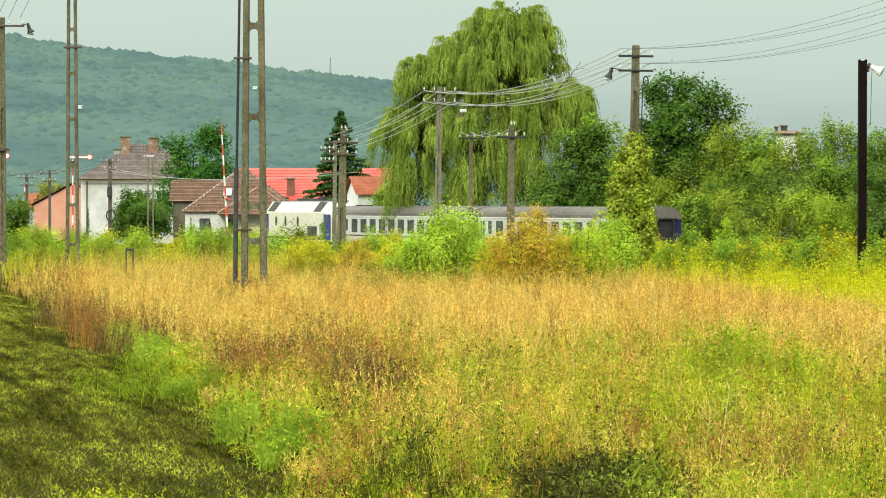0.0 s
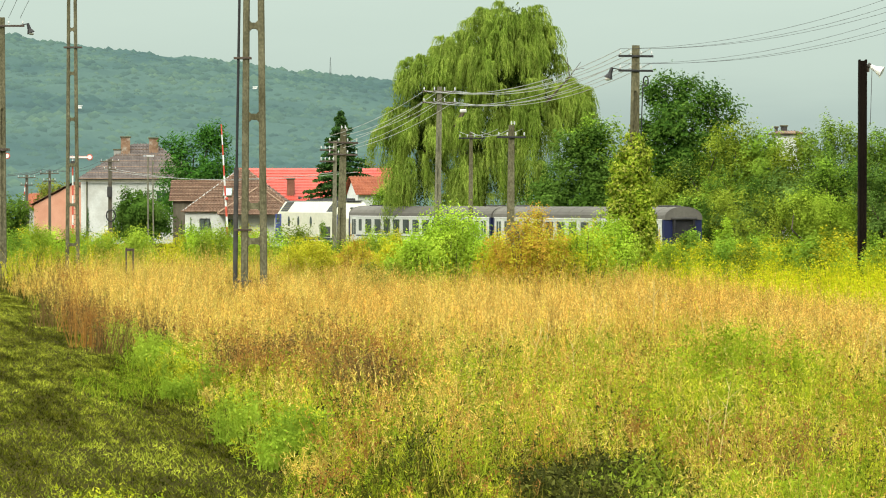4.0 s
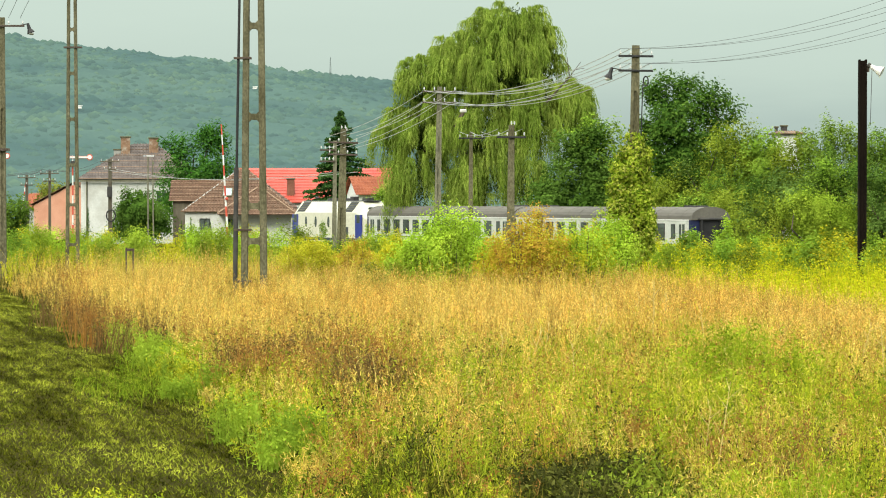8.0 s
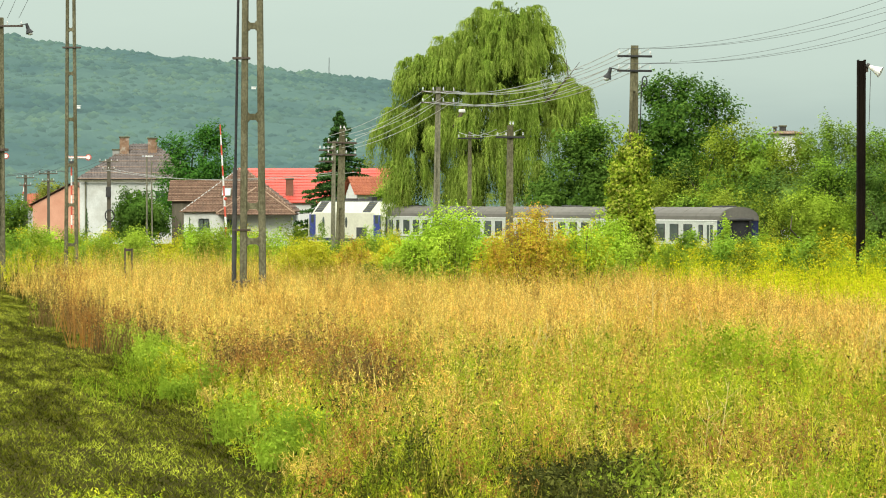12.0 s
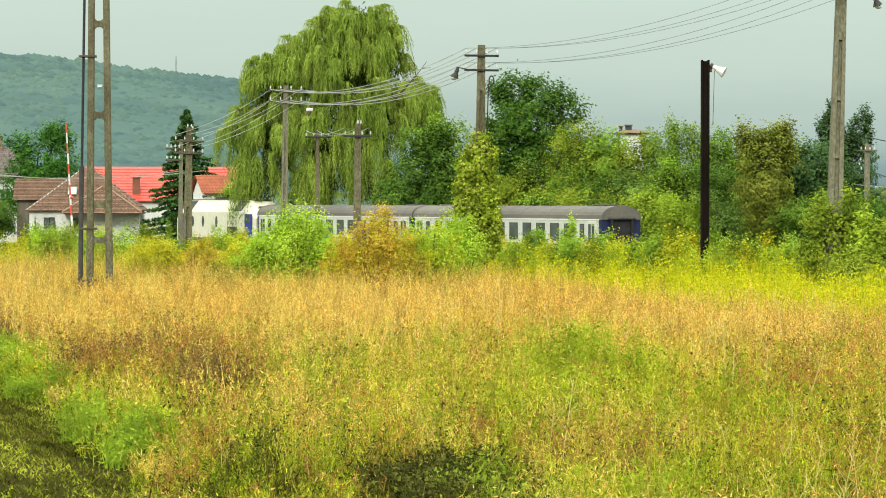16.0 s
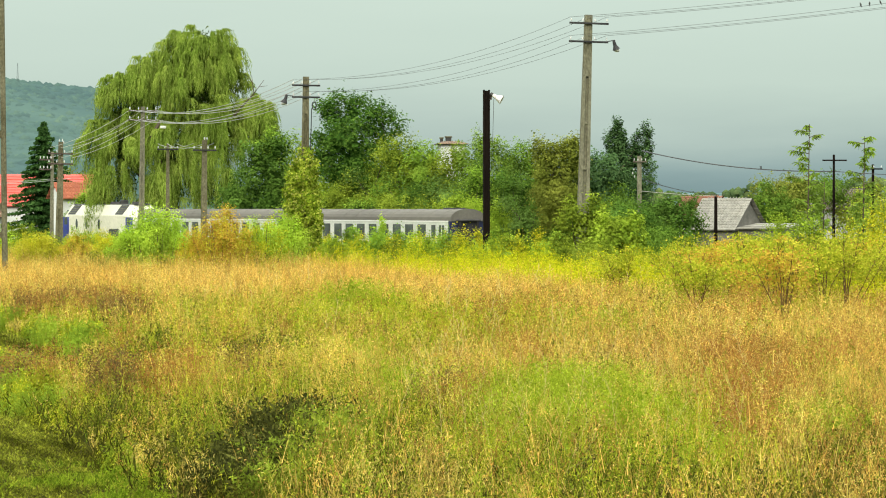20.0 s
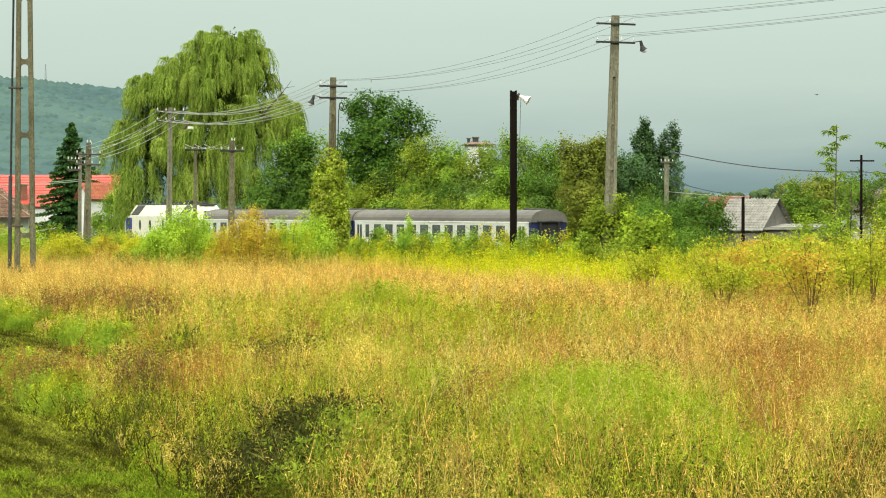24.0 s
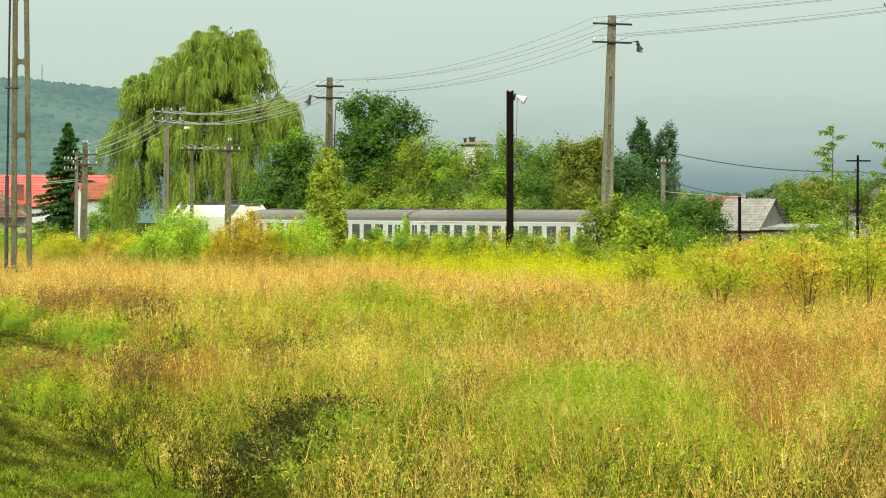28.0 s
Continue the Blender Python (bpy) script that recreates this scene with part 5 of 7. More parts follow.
fp2 = slotted_pole("telegraph_pole", "small pole with white insulators in a thicket", 33.2, 172.0, 6.2, 0.22, 0.16, [], OLD_WOOD)
insulators(fp2, [(-0.2, 0, 5.9), (0.15, 0, 6.1), (0.3, 0, 5.8), (0.1, 0, 5.3)])
bp = slotted_pole("timber_post", "short dark timber post before a barn", 43.5, 162, 4.4, 0.26, 0.2, [], TARRED)
rp = slotted_pole("telegraph_pole", "slim dark telegraph pole behind a spindly young tree", 41.2, 122, 7.3, 0.16, 0.12, [], TARRED)
crossarm(rp, 6.95, 0.75, TARRED, 0)
rp2 = slotted_pole("telegraph_pole", "far dark telegraph pole among trees", 47.0, 133, 6.4, 0.18, 0.14, [], TARRED)
crossarm(rp2, 6.1, 0.6, TARRED, 3)
# small poles by the houses
for nm, x, y, h, w, mt in (("telegraph_pole", -36.8, 220, 6.2, 0.28, OLD_WOOD), ("telegraph_pole", -33.2, 210, 6.4, 0.24, OLD_WOOD), ("telegraph_pole", -28.1, 210, 7.4, 0.34, OLD_WOOD)):
    q = slotted_pole(nm, "old timber telegraph pole near the houses", x, y, h, w, w * 0.8, [], mt, group="poles by the houses")
    crossarm(q, h - 0.25, 0.8, OLD_WOOD, 4)
    crossarm(q, h - 0.9, 0.55, OLD_WOOD, 3)
    if h > 7:
        part("cable_loop", (lambda b: [rod(b, (0.1 + 0.38 * math.cos(a), -0.3, 2.6 + 0.5 * math.sin(a)), (0.1 + 0.38 * math.cos(a + 0.5), -0.3, 2.6 + 0.5 * math.sin(a + 0.5)), 0.06, 0.06, 5) for a in np.arange(0, 6.3, 0.5)] and b)(bmesh.new()), BLACK_CABLE, q, "coil of black cable")
        part("transformer_box", boxed((0, -0.3, 4.6), (0.4, 0.35, 0.9), bevel=0.03), DARK_GREY, q)
gp = empty("garden_post", pose(-24.7, 210, gz(-24.7, 210)), "pair of slim pale posts with a small lamp", "post")
part("shaft", rodded((-0.2, 0, 0), (-0.2, 0, 7.5), 0.08, 0.06), CONCRETE_PALE, gp)
part("shaft", rodded((0.25, 0, 0), (0.2, 0, 7.2), 0.07, 0.05), CONCRETE_PALE, gp)
part("lamp_hood", boxed((0, 0, 7.55), (0.6, 0.22, 0.1), bevel=0.02), WHITE_PLASTIC, gp)


# ---------------------------------------------------------------- railway signal and barriers
def semaphore(x, y, h):
    s = empty("semaphore_signal", pose(x, y, gz(x, y)), "railway semaphore signal with red-edged white arm and disc", "signal")
    for i in range(10):
        part("mast_band", rodded((0, 0, h * i / 10), (0, 0, h * (i + 1) / 10), 0.055, 0.055), (RED_PAINT, WHITE_PAINT)[i % 2], s)
    arm = part("arm", boxed((0.45, -0.15, h - 0.1), (1.4, 0.05, 0.17), bevel=0.01), RED_PAINT, s, "red arm with white stripe")
    part("stripe", boxed((0.45, -0.19, h - 0.1), (1.36, 0.03, 0.12)), WHITE_PAINT, arm)
    part("disc", rodded((1.2, -0.12, h - 0.1), (1.2, -0.2, h - 0.1), 0.21, 0.21, 18), RED_PAINT, arm)
    part("disc_face", rodded((1.2, -0.19, h - 0.1), (1.2, -0.23, h - 0.1), 0.15, 0.15, 18), WHITE_PAINT, arm)
    part("lamp_box", boxed((0.05, -0.2, h - 0.55), (0.3, 0.3, 0.4), bevel=0.02), DARK_GREY, s)
    part("ladder", (lambda b: [box(b, (-0.05 + 0.3 * q, 0.2, h / 2), (0.04, 0.04, h)) for q in (0, 1)] and [box(b, (0.1, 0.2, 0.3 + 0.35 * k), (0.3, 0.03, 0.03)) for k in range(int(h / 0.35) - 1)] and b)(bmesh.new()), CONCRETE_PALE, s)
    return s


semaphore(-25.6, 172, 6.8)
semaphore(-32.0, 176, 7.0)


def barrier(x, y, length, lean, label):
    b = empty("level_crossing_barrier", pose(x, y, gz(x, y)), label, "barrier")
    part("stand", boxed((0, 0.1, 0.5), (0.5, 0.6, 1.0), bevel=0.04), DARK_GREY, b)
    n = 11
    m = pose(0, -0.2, 0.9, 0, lean, 0)
    for i in range(n):
        r0, r1 = 0.09 - 0.004 * i, 0.086 - 0.004 * i
        part("boom_band", rodded((0, 0, length * i / n), (0, 0, length * (i + 1) / n), r0, r1), (RED_PAINT, WHITE_PAINT)[i % 2], b, m=m)
    part("counterweight", boxed((0, 0, -0.3), (0.3, 0.4, 0.5), bevel=0.03), DARK_GREY, b, m=m)
    part("boom_light", ball((0.1, -0.16, length * 0.34), (0.13, 0.1, 0.13)), RED_PAINT, b, m=m)


barrier(-16.6, 192, 8.7, -3.2, "raised red and white level-crossing barrier boom")
barrier(-38.5, 226, 4.6, 8, "raised red and white barrier boom by houses")


# ---------------------------------------------------------------- wires
def wire(p, q, sag, mat=WIRE, r=0.011, n=16):
    p, q = Vector(p), Vector(q)
    side = (q - p).cross(Vector((0, 0, 1))).normalized()
    bm = bmesh.new()
    rings = []
    for i in range(n + 1):
        f = i / n
        c = p.lerp(q, f) - Vector((0, 0, 4 * sag * f * (1 - f)))
        rings.append([bm.verts.new(c + side * (r * math.cos(a)) + Vector((0, 0, r * math.sin(a)))) for a in (0.8, 2.37, 3.94, 5.5)])
    for a, b in zip(rings, rings[1:]):
        for k in range(4):
            bm.faces.new((a[k], a[(k + 1) % 4], b[(k + 1) % 4], b[k]))
    return tagged(part("overhead_wire", bm, mat), "thin overhead wire sagging between poles", "wire", "overhead wires")


def span(a, b, za, zb, ha, hb, sag, count=4, **kw):
    for i in range(count):
        f = -1 + 2 * i / max(1, count - 1)
        wire((a[0] + f * ha, a[1] - 0.16, za), (b[0] + f * hb, b[1] - 0.16, zb), sag + 0.05 * (i % 2), **kw)


TALL, IVYP, LONGP, PAIRP = (20.05, 89.4), (7.95, 103), (-0.2, 125), (-5.0, 125)
for dz in (0, 1):
    span(TALL, IVYP, 12.2 - 0.85 * dz, 9.95 - 0.6 * dz, 0.85, 0.62, 0.75, 3, mat=DARK_WIRE, r=0.008)
    span(IVYP, LONGP, 9.95 - 0.6 * dz, 9.2 - 0.55 * dz, 0.62, 0.75, 0.75, 4, r=0.017)
    span(LONGP, PAIRP, 9.2 - 0.55 * dz, 6.95 - 0.6 * dz, 0.75, 0.65, 0.25, 3, r=0.014)
    span(TALL, (44, 66), 12.2 - 0.85 * dz, 14.2 - 0.6 * dz, 0.85, 0.8, 0.4, 3, mat=DARK_WIRE, r=0.009)
span((3.02, 112), (1.65, 150), 6.9, 7.85, 0.55, 0.65, 0.25, 3, r=0.013)
span((-28.1, 210), (-5.0, 131), 6.4, 5.2, 0.5, 0.5, 0.6, 2, r=0.02)
span((-33.2, 210), (-28.1, 210), 6.4, 7.2, 0.6, 0.6, 0.5, 3, mat=DARK_WIRE, r=0.018)
span((-36.8, 220), (-33.2, 210), 6.2, 6.4, 0.6, 0.6, 0.3, 3, mat=DARK_WIRE, r=0.018)
span((-60, 205), (-33.2, 210), 6.0, 6.3, 0.6, 0.6, 0.9, 3, mat=DARK_WIRE, r=0.018)
span((-20.3, 115), (-15, 98), 12.1, 16.5, 0.8, 0.8, 0.2, 4, mat=DARK_WIRE, r=0.010)
wire((33.8, 143.0, 7.3), (41.2, 122, 5.6), 0.4, DARK_WIRE, 0.045)
wire((41.2, 122, 5.6), (60, 118, 5.7), 0.4, DARK_WIRE, 0.03)
wire((33.2, 172, 5.6), (43.5, 162, 4.3), 0.2, WIRE, 0.03)
wire((34.0, 143.0, 5.3), (50.5, 188, 4.6), 0.3, DARK_WIRE, 0.03)


# ---------------------------------------------------------------- the train
def arch(half, eave, top, n=12):
    """The roof's outline from one eave to the other."""
    out = []
    for i in range(n + 1):
        a = math.pi * i / n
        out.append((half * math.cos(a), eave + (top - eave) * math.sin(a) ** 0.8))
    return out


def bogie(parent, x, spread=1.28):
    b = part("bogie", boxed((x, 0, 0.55), (3.2, 2.1, 0.35), bevel=0.05), DARK_GREY, parent)
    for s in (-1, 1):
        bm = rodded((x + s * spread, -0.78, 0.46), (x + s * spread, 0.78, 0.46), 0.08, 0.08)
        for q in (-1, 1):
            rod(bm, (x + s * spread, q * 0.71, 0.46), (x + s * spread, q * 0.82, 0.46), 0.46, 0.46, 20)
        part("wheelset", bm, RUST_STEEL, b)


def coach(label):
    c = empty("railway_coach", Matrix(), label, "railway coach", "train")
    L, H = 25.9, 1.41
    X = L / 2
    part("body", extrude_x([(-H, 1.05), (H, 1.05), (H, 3.2), (-H, 3.2)], -X + 0.25, X - 0.25), COACH_WHITE, c)
    part("roof", extrude_x(arch(H, 3.2, 4.05), -X + 0.12, X - 0.12), COACH_ROOF, c, "dull grey-brown arched roof")
    part("skirt", boxed((0, 0, 0.9), (L - 1.2, 2.5, 0.34)), DARK_GREY, c)
    for s in (-1, 1):
        part("eave_trim", boxed((0, s * (H + 0.012), 3.21), (L - 0.5, 0.05, 0.07)), WHITE_PAINT, c, "pale gutter strip")
        part("sill_stripe", boxed((0, s * (H + 0.008), 1.62), (L - 0.6, 0.02, 0.10)), COACH_BLUE, c)
        for i in range(11):
            x = -9.0 + i * 1.8
            w = part("window", boxed((x, s * (H + 0.006), 2.42), (1.14, 0.05, 1.12), bevel=0.02), DARK_GREY, c)
            part("pane", boxed((x, s * (H + 0.022), 2.27), (1.02, 0.05, 0.70)), GLASS, w)
            part("vent_pane", boxed((x, s * (H + 0.024), 2.80), (1.02, 0.05, 0.28)), GLASS, w)
        for q in (-1, 1):
            d = part("door", boxed((q * 11.85, s * (H + 0.006), 2.1), (0.86, 0.06, 2.0), bevel=0.02), COACH_WHITE, c)
            for k in (-1, 1):
                part("door_glass", boxed((q * 11.85 + k * 0.21, s * (H + 0.03), 2.32), (0.3, 0.05, 1.25)), GLASS, d)
            part("handrail", rodded((q * 12.42, s * (H + 0.06), 1.5), (q * 12.42, s * (H + 0.06), 2.6), 0.025), YELLOW, d)
            wc = part("small_window", boxed((q * 10.65, s * (H + 0.006), 2.48), (0.55, 0.05, 0.95), bevel=0.02), DARK_GREY, c)
            part("pane", boxed((q * 10.65, s * (H + 0.022), 2.48), (0.45, 0.05, 0.82)), GLASS, wc)
    for i in range(14):
        x = -11.7 + i * 1.8
        part("roof_rib", extrude_x([(y * 1.004, z + 0.012) for y, z in arch(H, 3.2, 4.05)], x - 0.02, x + 0.02), COACH_ROOF, c)
    for x in (-10.8, 10.6):
        part("roof_hatch", boxed((x, 0.3, 4.08), (1.6, 0.9, 0.12), bevel=0.03), DARK_GREY, c)
        part("roof_grab", boxed((x + 0.6, -0.95, 3.82), (1.5, 0.06, 0.05), pose(0, 0, 0)), BLACK_CABLE, c)
    for q in (-1, 1):
        e = part("end_wall", extrude_x([(-H, 1.0), (H, 1.0), (H, 3.2)] + arch(H, 3.2, 4.0)[1:-1] + [(-H, 3.2)], *sorted((q * (X - 0.28), q * (X - 0.02)))), COACH_BLUE, c, "dark blue end wall")
        part("corner_post", boxed((q * (X - 0.1), H - 0.05, 2.15), (0.12, 0.12, 2.2)), COACH_WHITE, e)
        part("gangway_opening", boxed((q * (X + 0.005), 0, 2.15), (0.06, 1.35, 2.1)), RUBBER, e)
        for s in (-1, 1):
            part("gangway_bellows", boxed((q * (X + 0.10), s * 0.72, 2.15), (0.26, 0.16, 2.25), bevel=0.05), RUBBER, e)
            part("buffer", (lambda b: rod(rod(b, (q * (X - 0.05), s * 0.87, 1.06), (q * (X + 0.3), s * 0.87, 1.06), 0.1, 0.1), (q * (X + 0.3), s * 0.87, 1.06), (q * (X + 0.36), s * 0.87, 1.06), 0.24, 0.24, 14))(bmesh.new()), DARK_GREY, e)
        part("gangway_top", boxed((q * (X + 0.12), 0, 3.28), (0.30, 1.9, 0.16), bevel=0.05), DARK_GREY, e)
        part("roof_visor", extrude_x([(y, z + 0.015) for y, z in arch(H + 0.01, 3.2, 4.06)], *sorted((q * (X - 0.16), q * (X + 0.06)))), COACH_ROOF, e)
        bogie(c, q * 9.6)
    return c


def loco():
    c = empty("locomotive", Matrix(), "white and blue diesel locomotive with dark roof vents", "locomotive", "train")
    X, H = 7.6, 1.42
    out = [(-H, 1.0), (H, 1.0), (H, 3.2), (0.95, 4.05), (-0.95, 4.05), (-H, 3.2)]
    part("body", extrude_x(out, -X + 1.6, X - 1.7), LOCO_CREAM, c)
    for q, xa, xb in ((-1, -X + 1.6, -X), (1, X - 1.7, X)):
        bm = bmesh.new()
        a = [bm.verts.new((xa, y, z)) for y, z in out]
        nose = [(-1.30, 1.0), (1.30, 1.0), (1.30, 2.7), (0.85, 3.25), (-0.85, 3.25), (-1.30, 2.7)]
        b = [bm.verts.new((xb, y, z)) for y, z in nose]
        for i in range(6):
            bm.faces.new((a[i], a[(i + 1) % 6], b[(i + 1) % 6], b[i]))
        bm.faces.new(b)
        bm.faces.new(list(reversed(a)))
        bmesh.ops.recalc_face_normals(bm, faces=bm.faces)
        cab = part("cab", bm, LOCO_CREAM, c, "white cab with blue flash")
        part("windscreen", boxed((0, 0, 0), (0.06, 1.8, 0.6), pose((xa + xb * 2) / 3, 0, 3.42, 0, q * 52, 0)), GLASS, cab)
        for s in (-1, 1):
            part("blue_flash", boxed((xa + q * 0.45, s * (H - 0.012), 2.1), (1.25, 0.07, 1.95)), LOCO_BLUE, cab)
            part("side_window", boxed((xa + q * 0.42, s * (H - 0.0), 2.75), (0.62, 0.08, 0.62), bevel=0.02), GLASS, cab)
            part("buffer", rodded((xb, s * 0.87, 1.06), (xb + q * 0.45, s * 0.87, 1.06), 0.2, 0.24, 12), DARK_GREY, cab)
    for s in (-1, 1):
        for i, x in enumerate((-4.2, -2.2, 0.4)):
            part("porthole", (lambda b: (bmesh.ops.create_uvsphere(b, u_segments=14, v_segments=8, radius=1, matrix=Matrix.Translation((x, s * H, 2.5)) @ Matrix.Diagonal((0.24, 0.03, 0.42, 1))), b)[1])(bmesh.new()), GLASS, c)
        for x in (-5.0, 4.6):
            bm = bmesh.new()
            q = [(x + sh, s * (1.42 - 0.47 * t + 0.02 * k), 3.2 + 0.85 * t + 0.012 * k) for k in (0, 1) for sh, t in ((-1.1, 0.08), (0.4, 0.08), (1.0, 0.97), (-0.5, 0.97))]
            v = [bm.verts.new(c) for c in q]
            for fc in ((0, 1, 2, 3), (4, 5, 6, 7), (0, 1, 5, 4), (1, 2, 6, 5), (2, 3, 7, 6), (3, 0, 4, 7)):
                bm.faces.new([v[n] for n in fc])
            bmesh.ops.recalc_face_normals(bm, faces=bm.faces)
            vent = part("roof_vent", bm, MESH_DARK, c, "dark slatted roof vent")
            for n in range(4):
                t = 0.22 + 0.2 * n
                part("slat", rodded((x - 1.0 + 0.6 * t, s * (1.45 - 0.47 * t), 3.22 + 0.85 * t), (x + 0.35 + 0.6 * t, s * (1.45 - 0.47 * t), 3.22 + 0.85 * t), 0.025, 0.025, 4), CONCRETE_PALE, vent)
        part("side_grille", boxed((3.4, s * (H + 0.01), 1.75), (1.9, 0.04, 0.8), bevel=0.01), MESH_DARK, c)
        part("side_stripe", boxed((0, s * (H + 0.006), 1.2), (13.0, 0.03, 0.22)), COACH_BLUE, c)
    part("roof_deck", boxed((0, 0, 4.09), (12.4, 1.5, 0.08), bevel=0.02), MESH_DARK, c)
    for x, w in ((-1.5, 1.4), (1.5, 1.8), (5.2, 1.2)):
        part("roof_fan", (lambda b: rod(b, (x, 0, 4.1), (x, 0, 4.3), w * 0.42, w * 0.38, 16))(bmesh.new()), DARK_GREY, c)
    part("horn", rodded((-5.2, 0.3, 4.35), (-5.8, 0.3, 4.35), 0.05, 0.12, 8), DARK_GREY, c)
    part("exhaust", boxed((2.6, 0, 4.25), (0.7, 0.5, 0.35), bevel=0.04), DARK_GREY, c)
    part("fuel_tank", boxed((0, 0, 0.65), (4.0, 2.3, 0.7), bevel=0.08), DARK_GREY, c)
    for q in (-1, 1):
        bogie(c, q * 5.0)
    return c


def raise_roof(thing, k):
    """Stretches all that stands above the frame's height."""
    for ob in thing.children_recursive:
        for v in ob.data.vertices:
            if v.co.z > 1.0:
                v.co.z = 1.0 + (v.co.z - 1.0) * k


COACH_A = coach("white passenger coach with dark blue end and grey roof")
COACH_B = copy_thing(COACH_A, Matrix())
COACH_B["label"] = "white passenger coach with grey roof, coupled in mid-train"
LOCO = loco()
raise_roof(LOCO, 1.12)

# the line itself
def arc_bar(profile, s0, s1, n=48):
    """A bar of the outline (offset, height) that follows the curve of the line."""
    bm = bmesh.new()
    rings = []
    for k in range(n + 1):
        at = s0 + (s1 - s0) * k / n
        rings.append([bm.verts.new((*track_at(at, off)[0], RAIL_Z + z)) for off, z in profile])
    m = len(profile)
    for a, b in zip(rings, rings[1:]):
        for k in range(m):
            bm.faces.new((a[k], a[(k + 1) % m], b[(k + 1) % m], b[k]))
    bm.faces.new(rings[0])
    bm.faces.new(rings[-1][::-1])
    bmesh.ops.recalc_face_normals(bm, faces=bm.faces)
    return bm


track = tagged(new("railway_track"), "single railway track on weedy ballast", "track")
part("ballast", arc_bar([(-2.4, -0.35), (2.4, -0.35), (1.6, -0.16), (-1.6, -0.16)], -84, 120), BALLAST, track)
for s in (-1, 1):
    part("rail", arc_bar([(s * 0.75 + a, b) for a, b in ((-0.07, -0.15), (0.07, -0.15), (0.015, -0.11), (0.035, -0.03), (0.035, 0), (-0.035, 0), (-0.035, -0.03), (-0.015, -0.11))], -84, 120), RAIL_STEEL, track)
sleeper_me = bpy.data.meshes.new("sleeper")
_b = boxed((0, 0, -0.20), (0.25, 2.5, 0.14), bevel=0.02)
_b.to_mesh(sleeper_me)
_b.free()
sleeper_me.materials.append(CONCRETE)
for i in range(220):
    at, turn = track_at(-80 + i * 0.65)
    part("sleeper", sleeper_me, CONCRETE, track, m=pose(at[0], at[1], RAIL_Z, 0, 0, turn))


# ---------------------------------------------------------------- the field
def strip_edge(y):
    """The right-hand edge of the mown strip, in x, at the distance y."""
    return np.interp(y, [0, 5.1, 8.5, 14.5, 20, 23, 26, 28.8, 30.2, 36.7, 47.8, 59.4, 78.6, 104.6, 130], [0.1, -0.6, -1.27, -2.34, -3.3, -3.9, -3.8, -1.8, -1.54, -2.79, -4.93, -7.42, -12.2, -18.6, -25])


def scatter(n, y0, y1, power, seed, keep):
    """Places over the plan, thinner with distance, that a rule lets stay."""
    r = np.random.default_rng(seed)
    y = y0 + (y1 - y0) * r.random(n) ** power
    lo, hi = -0.195 * y - 3.0, 0.30 * (y + 24) + 0.5
    x = lo + (hi - lo) * r.random(n)
    # evens out the density, as the plan widens with distance
    ok = r.random(n) < (hi - lo) / (0.495 * y1 + 10.7) * np.clip(62 / np.maximum(y, 20), 0.38, 1.35)
    x, y = x[ok], y[ok]
    ok = keep(x, y, r)
    return x[ok], y[ok], r


def stems(x, y, h, r, width, lean=0.16, base=None):
    """One slim upright triangle for each plant."""
    n = len(x)
    z = ground_z(x, y) if base is None else base
    root = np.stack([x, y, z], -1)
    tip = root + np.stack([r.normal(size=n) * lean * h, r.normal(size=n) * lean * h, h], -1)
    a = r.uniform(-0.7, 0.7, n)
    thin = (width * (np.clip(y / 40, 0.5, 1) if width < 0.02 else np.ones(n)))[:, None] / 2
    side = np.stack([np.cos(a), np.sin(a), np.zeros(n)], -1) * thin
    # the closest stems are bent half-way up
    near = y < 30
    knee = root + (tip - root) * r.uniform(0.4, 0.65, (n, 1)) + r.normal(size=(n, 3)) * np.array([0.10, 0.10, 0.02]) * np.asarray(h)[:, None]
    lower = np.stack([root - side, root + side, knee + side * 0.6], 1)
    upper = np.stack([knee - side * 0.7, knee + side * 0.7, tip], 1)
    faces = np.concatenate([np.stack([root - side, root + side, tip], 1)[~near], lower[near], upper[near]])
    return faces, root, tip


def bits(centre, size, r, wid=0.35, tall=1.0):
    """Small loose triangles: leaves, husks and flower heads."""
    n = len(centre)
    a = unit(r.normal(size=(n, 3)) * np.array([1, 1, tall]))
    b = unit(np.cross(a, r.normal(size=(n, 3))))
    s = size * r.uniform(0.5, 1.4, (n, 1))
    return np.stack([centre - a * s * 0.6 - b * s * wid, centre - a * s * 0.6 + b * s * wid, centre + a * s], 1)


def along(root, tip, lo, hi, k, r, spread):
    """k places along each stem between two fractions of its length."""
    f = r.uniform(lo, hi, (len(root), k, 1))
    p = root[:, None] + (tip - root)[:, None] * f
    return (p + r.normal(size=p.shape) * spread).reshape(-1, 3)


def cover(name, label, faces, mat, category):
    return tagged(part(name, soup(name, np.concatenate(faces)), mat), label, category, kind="stuff")


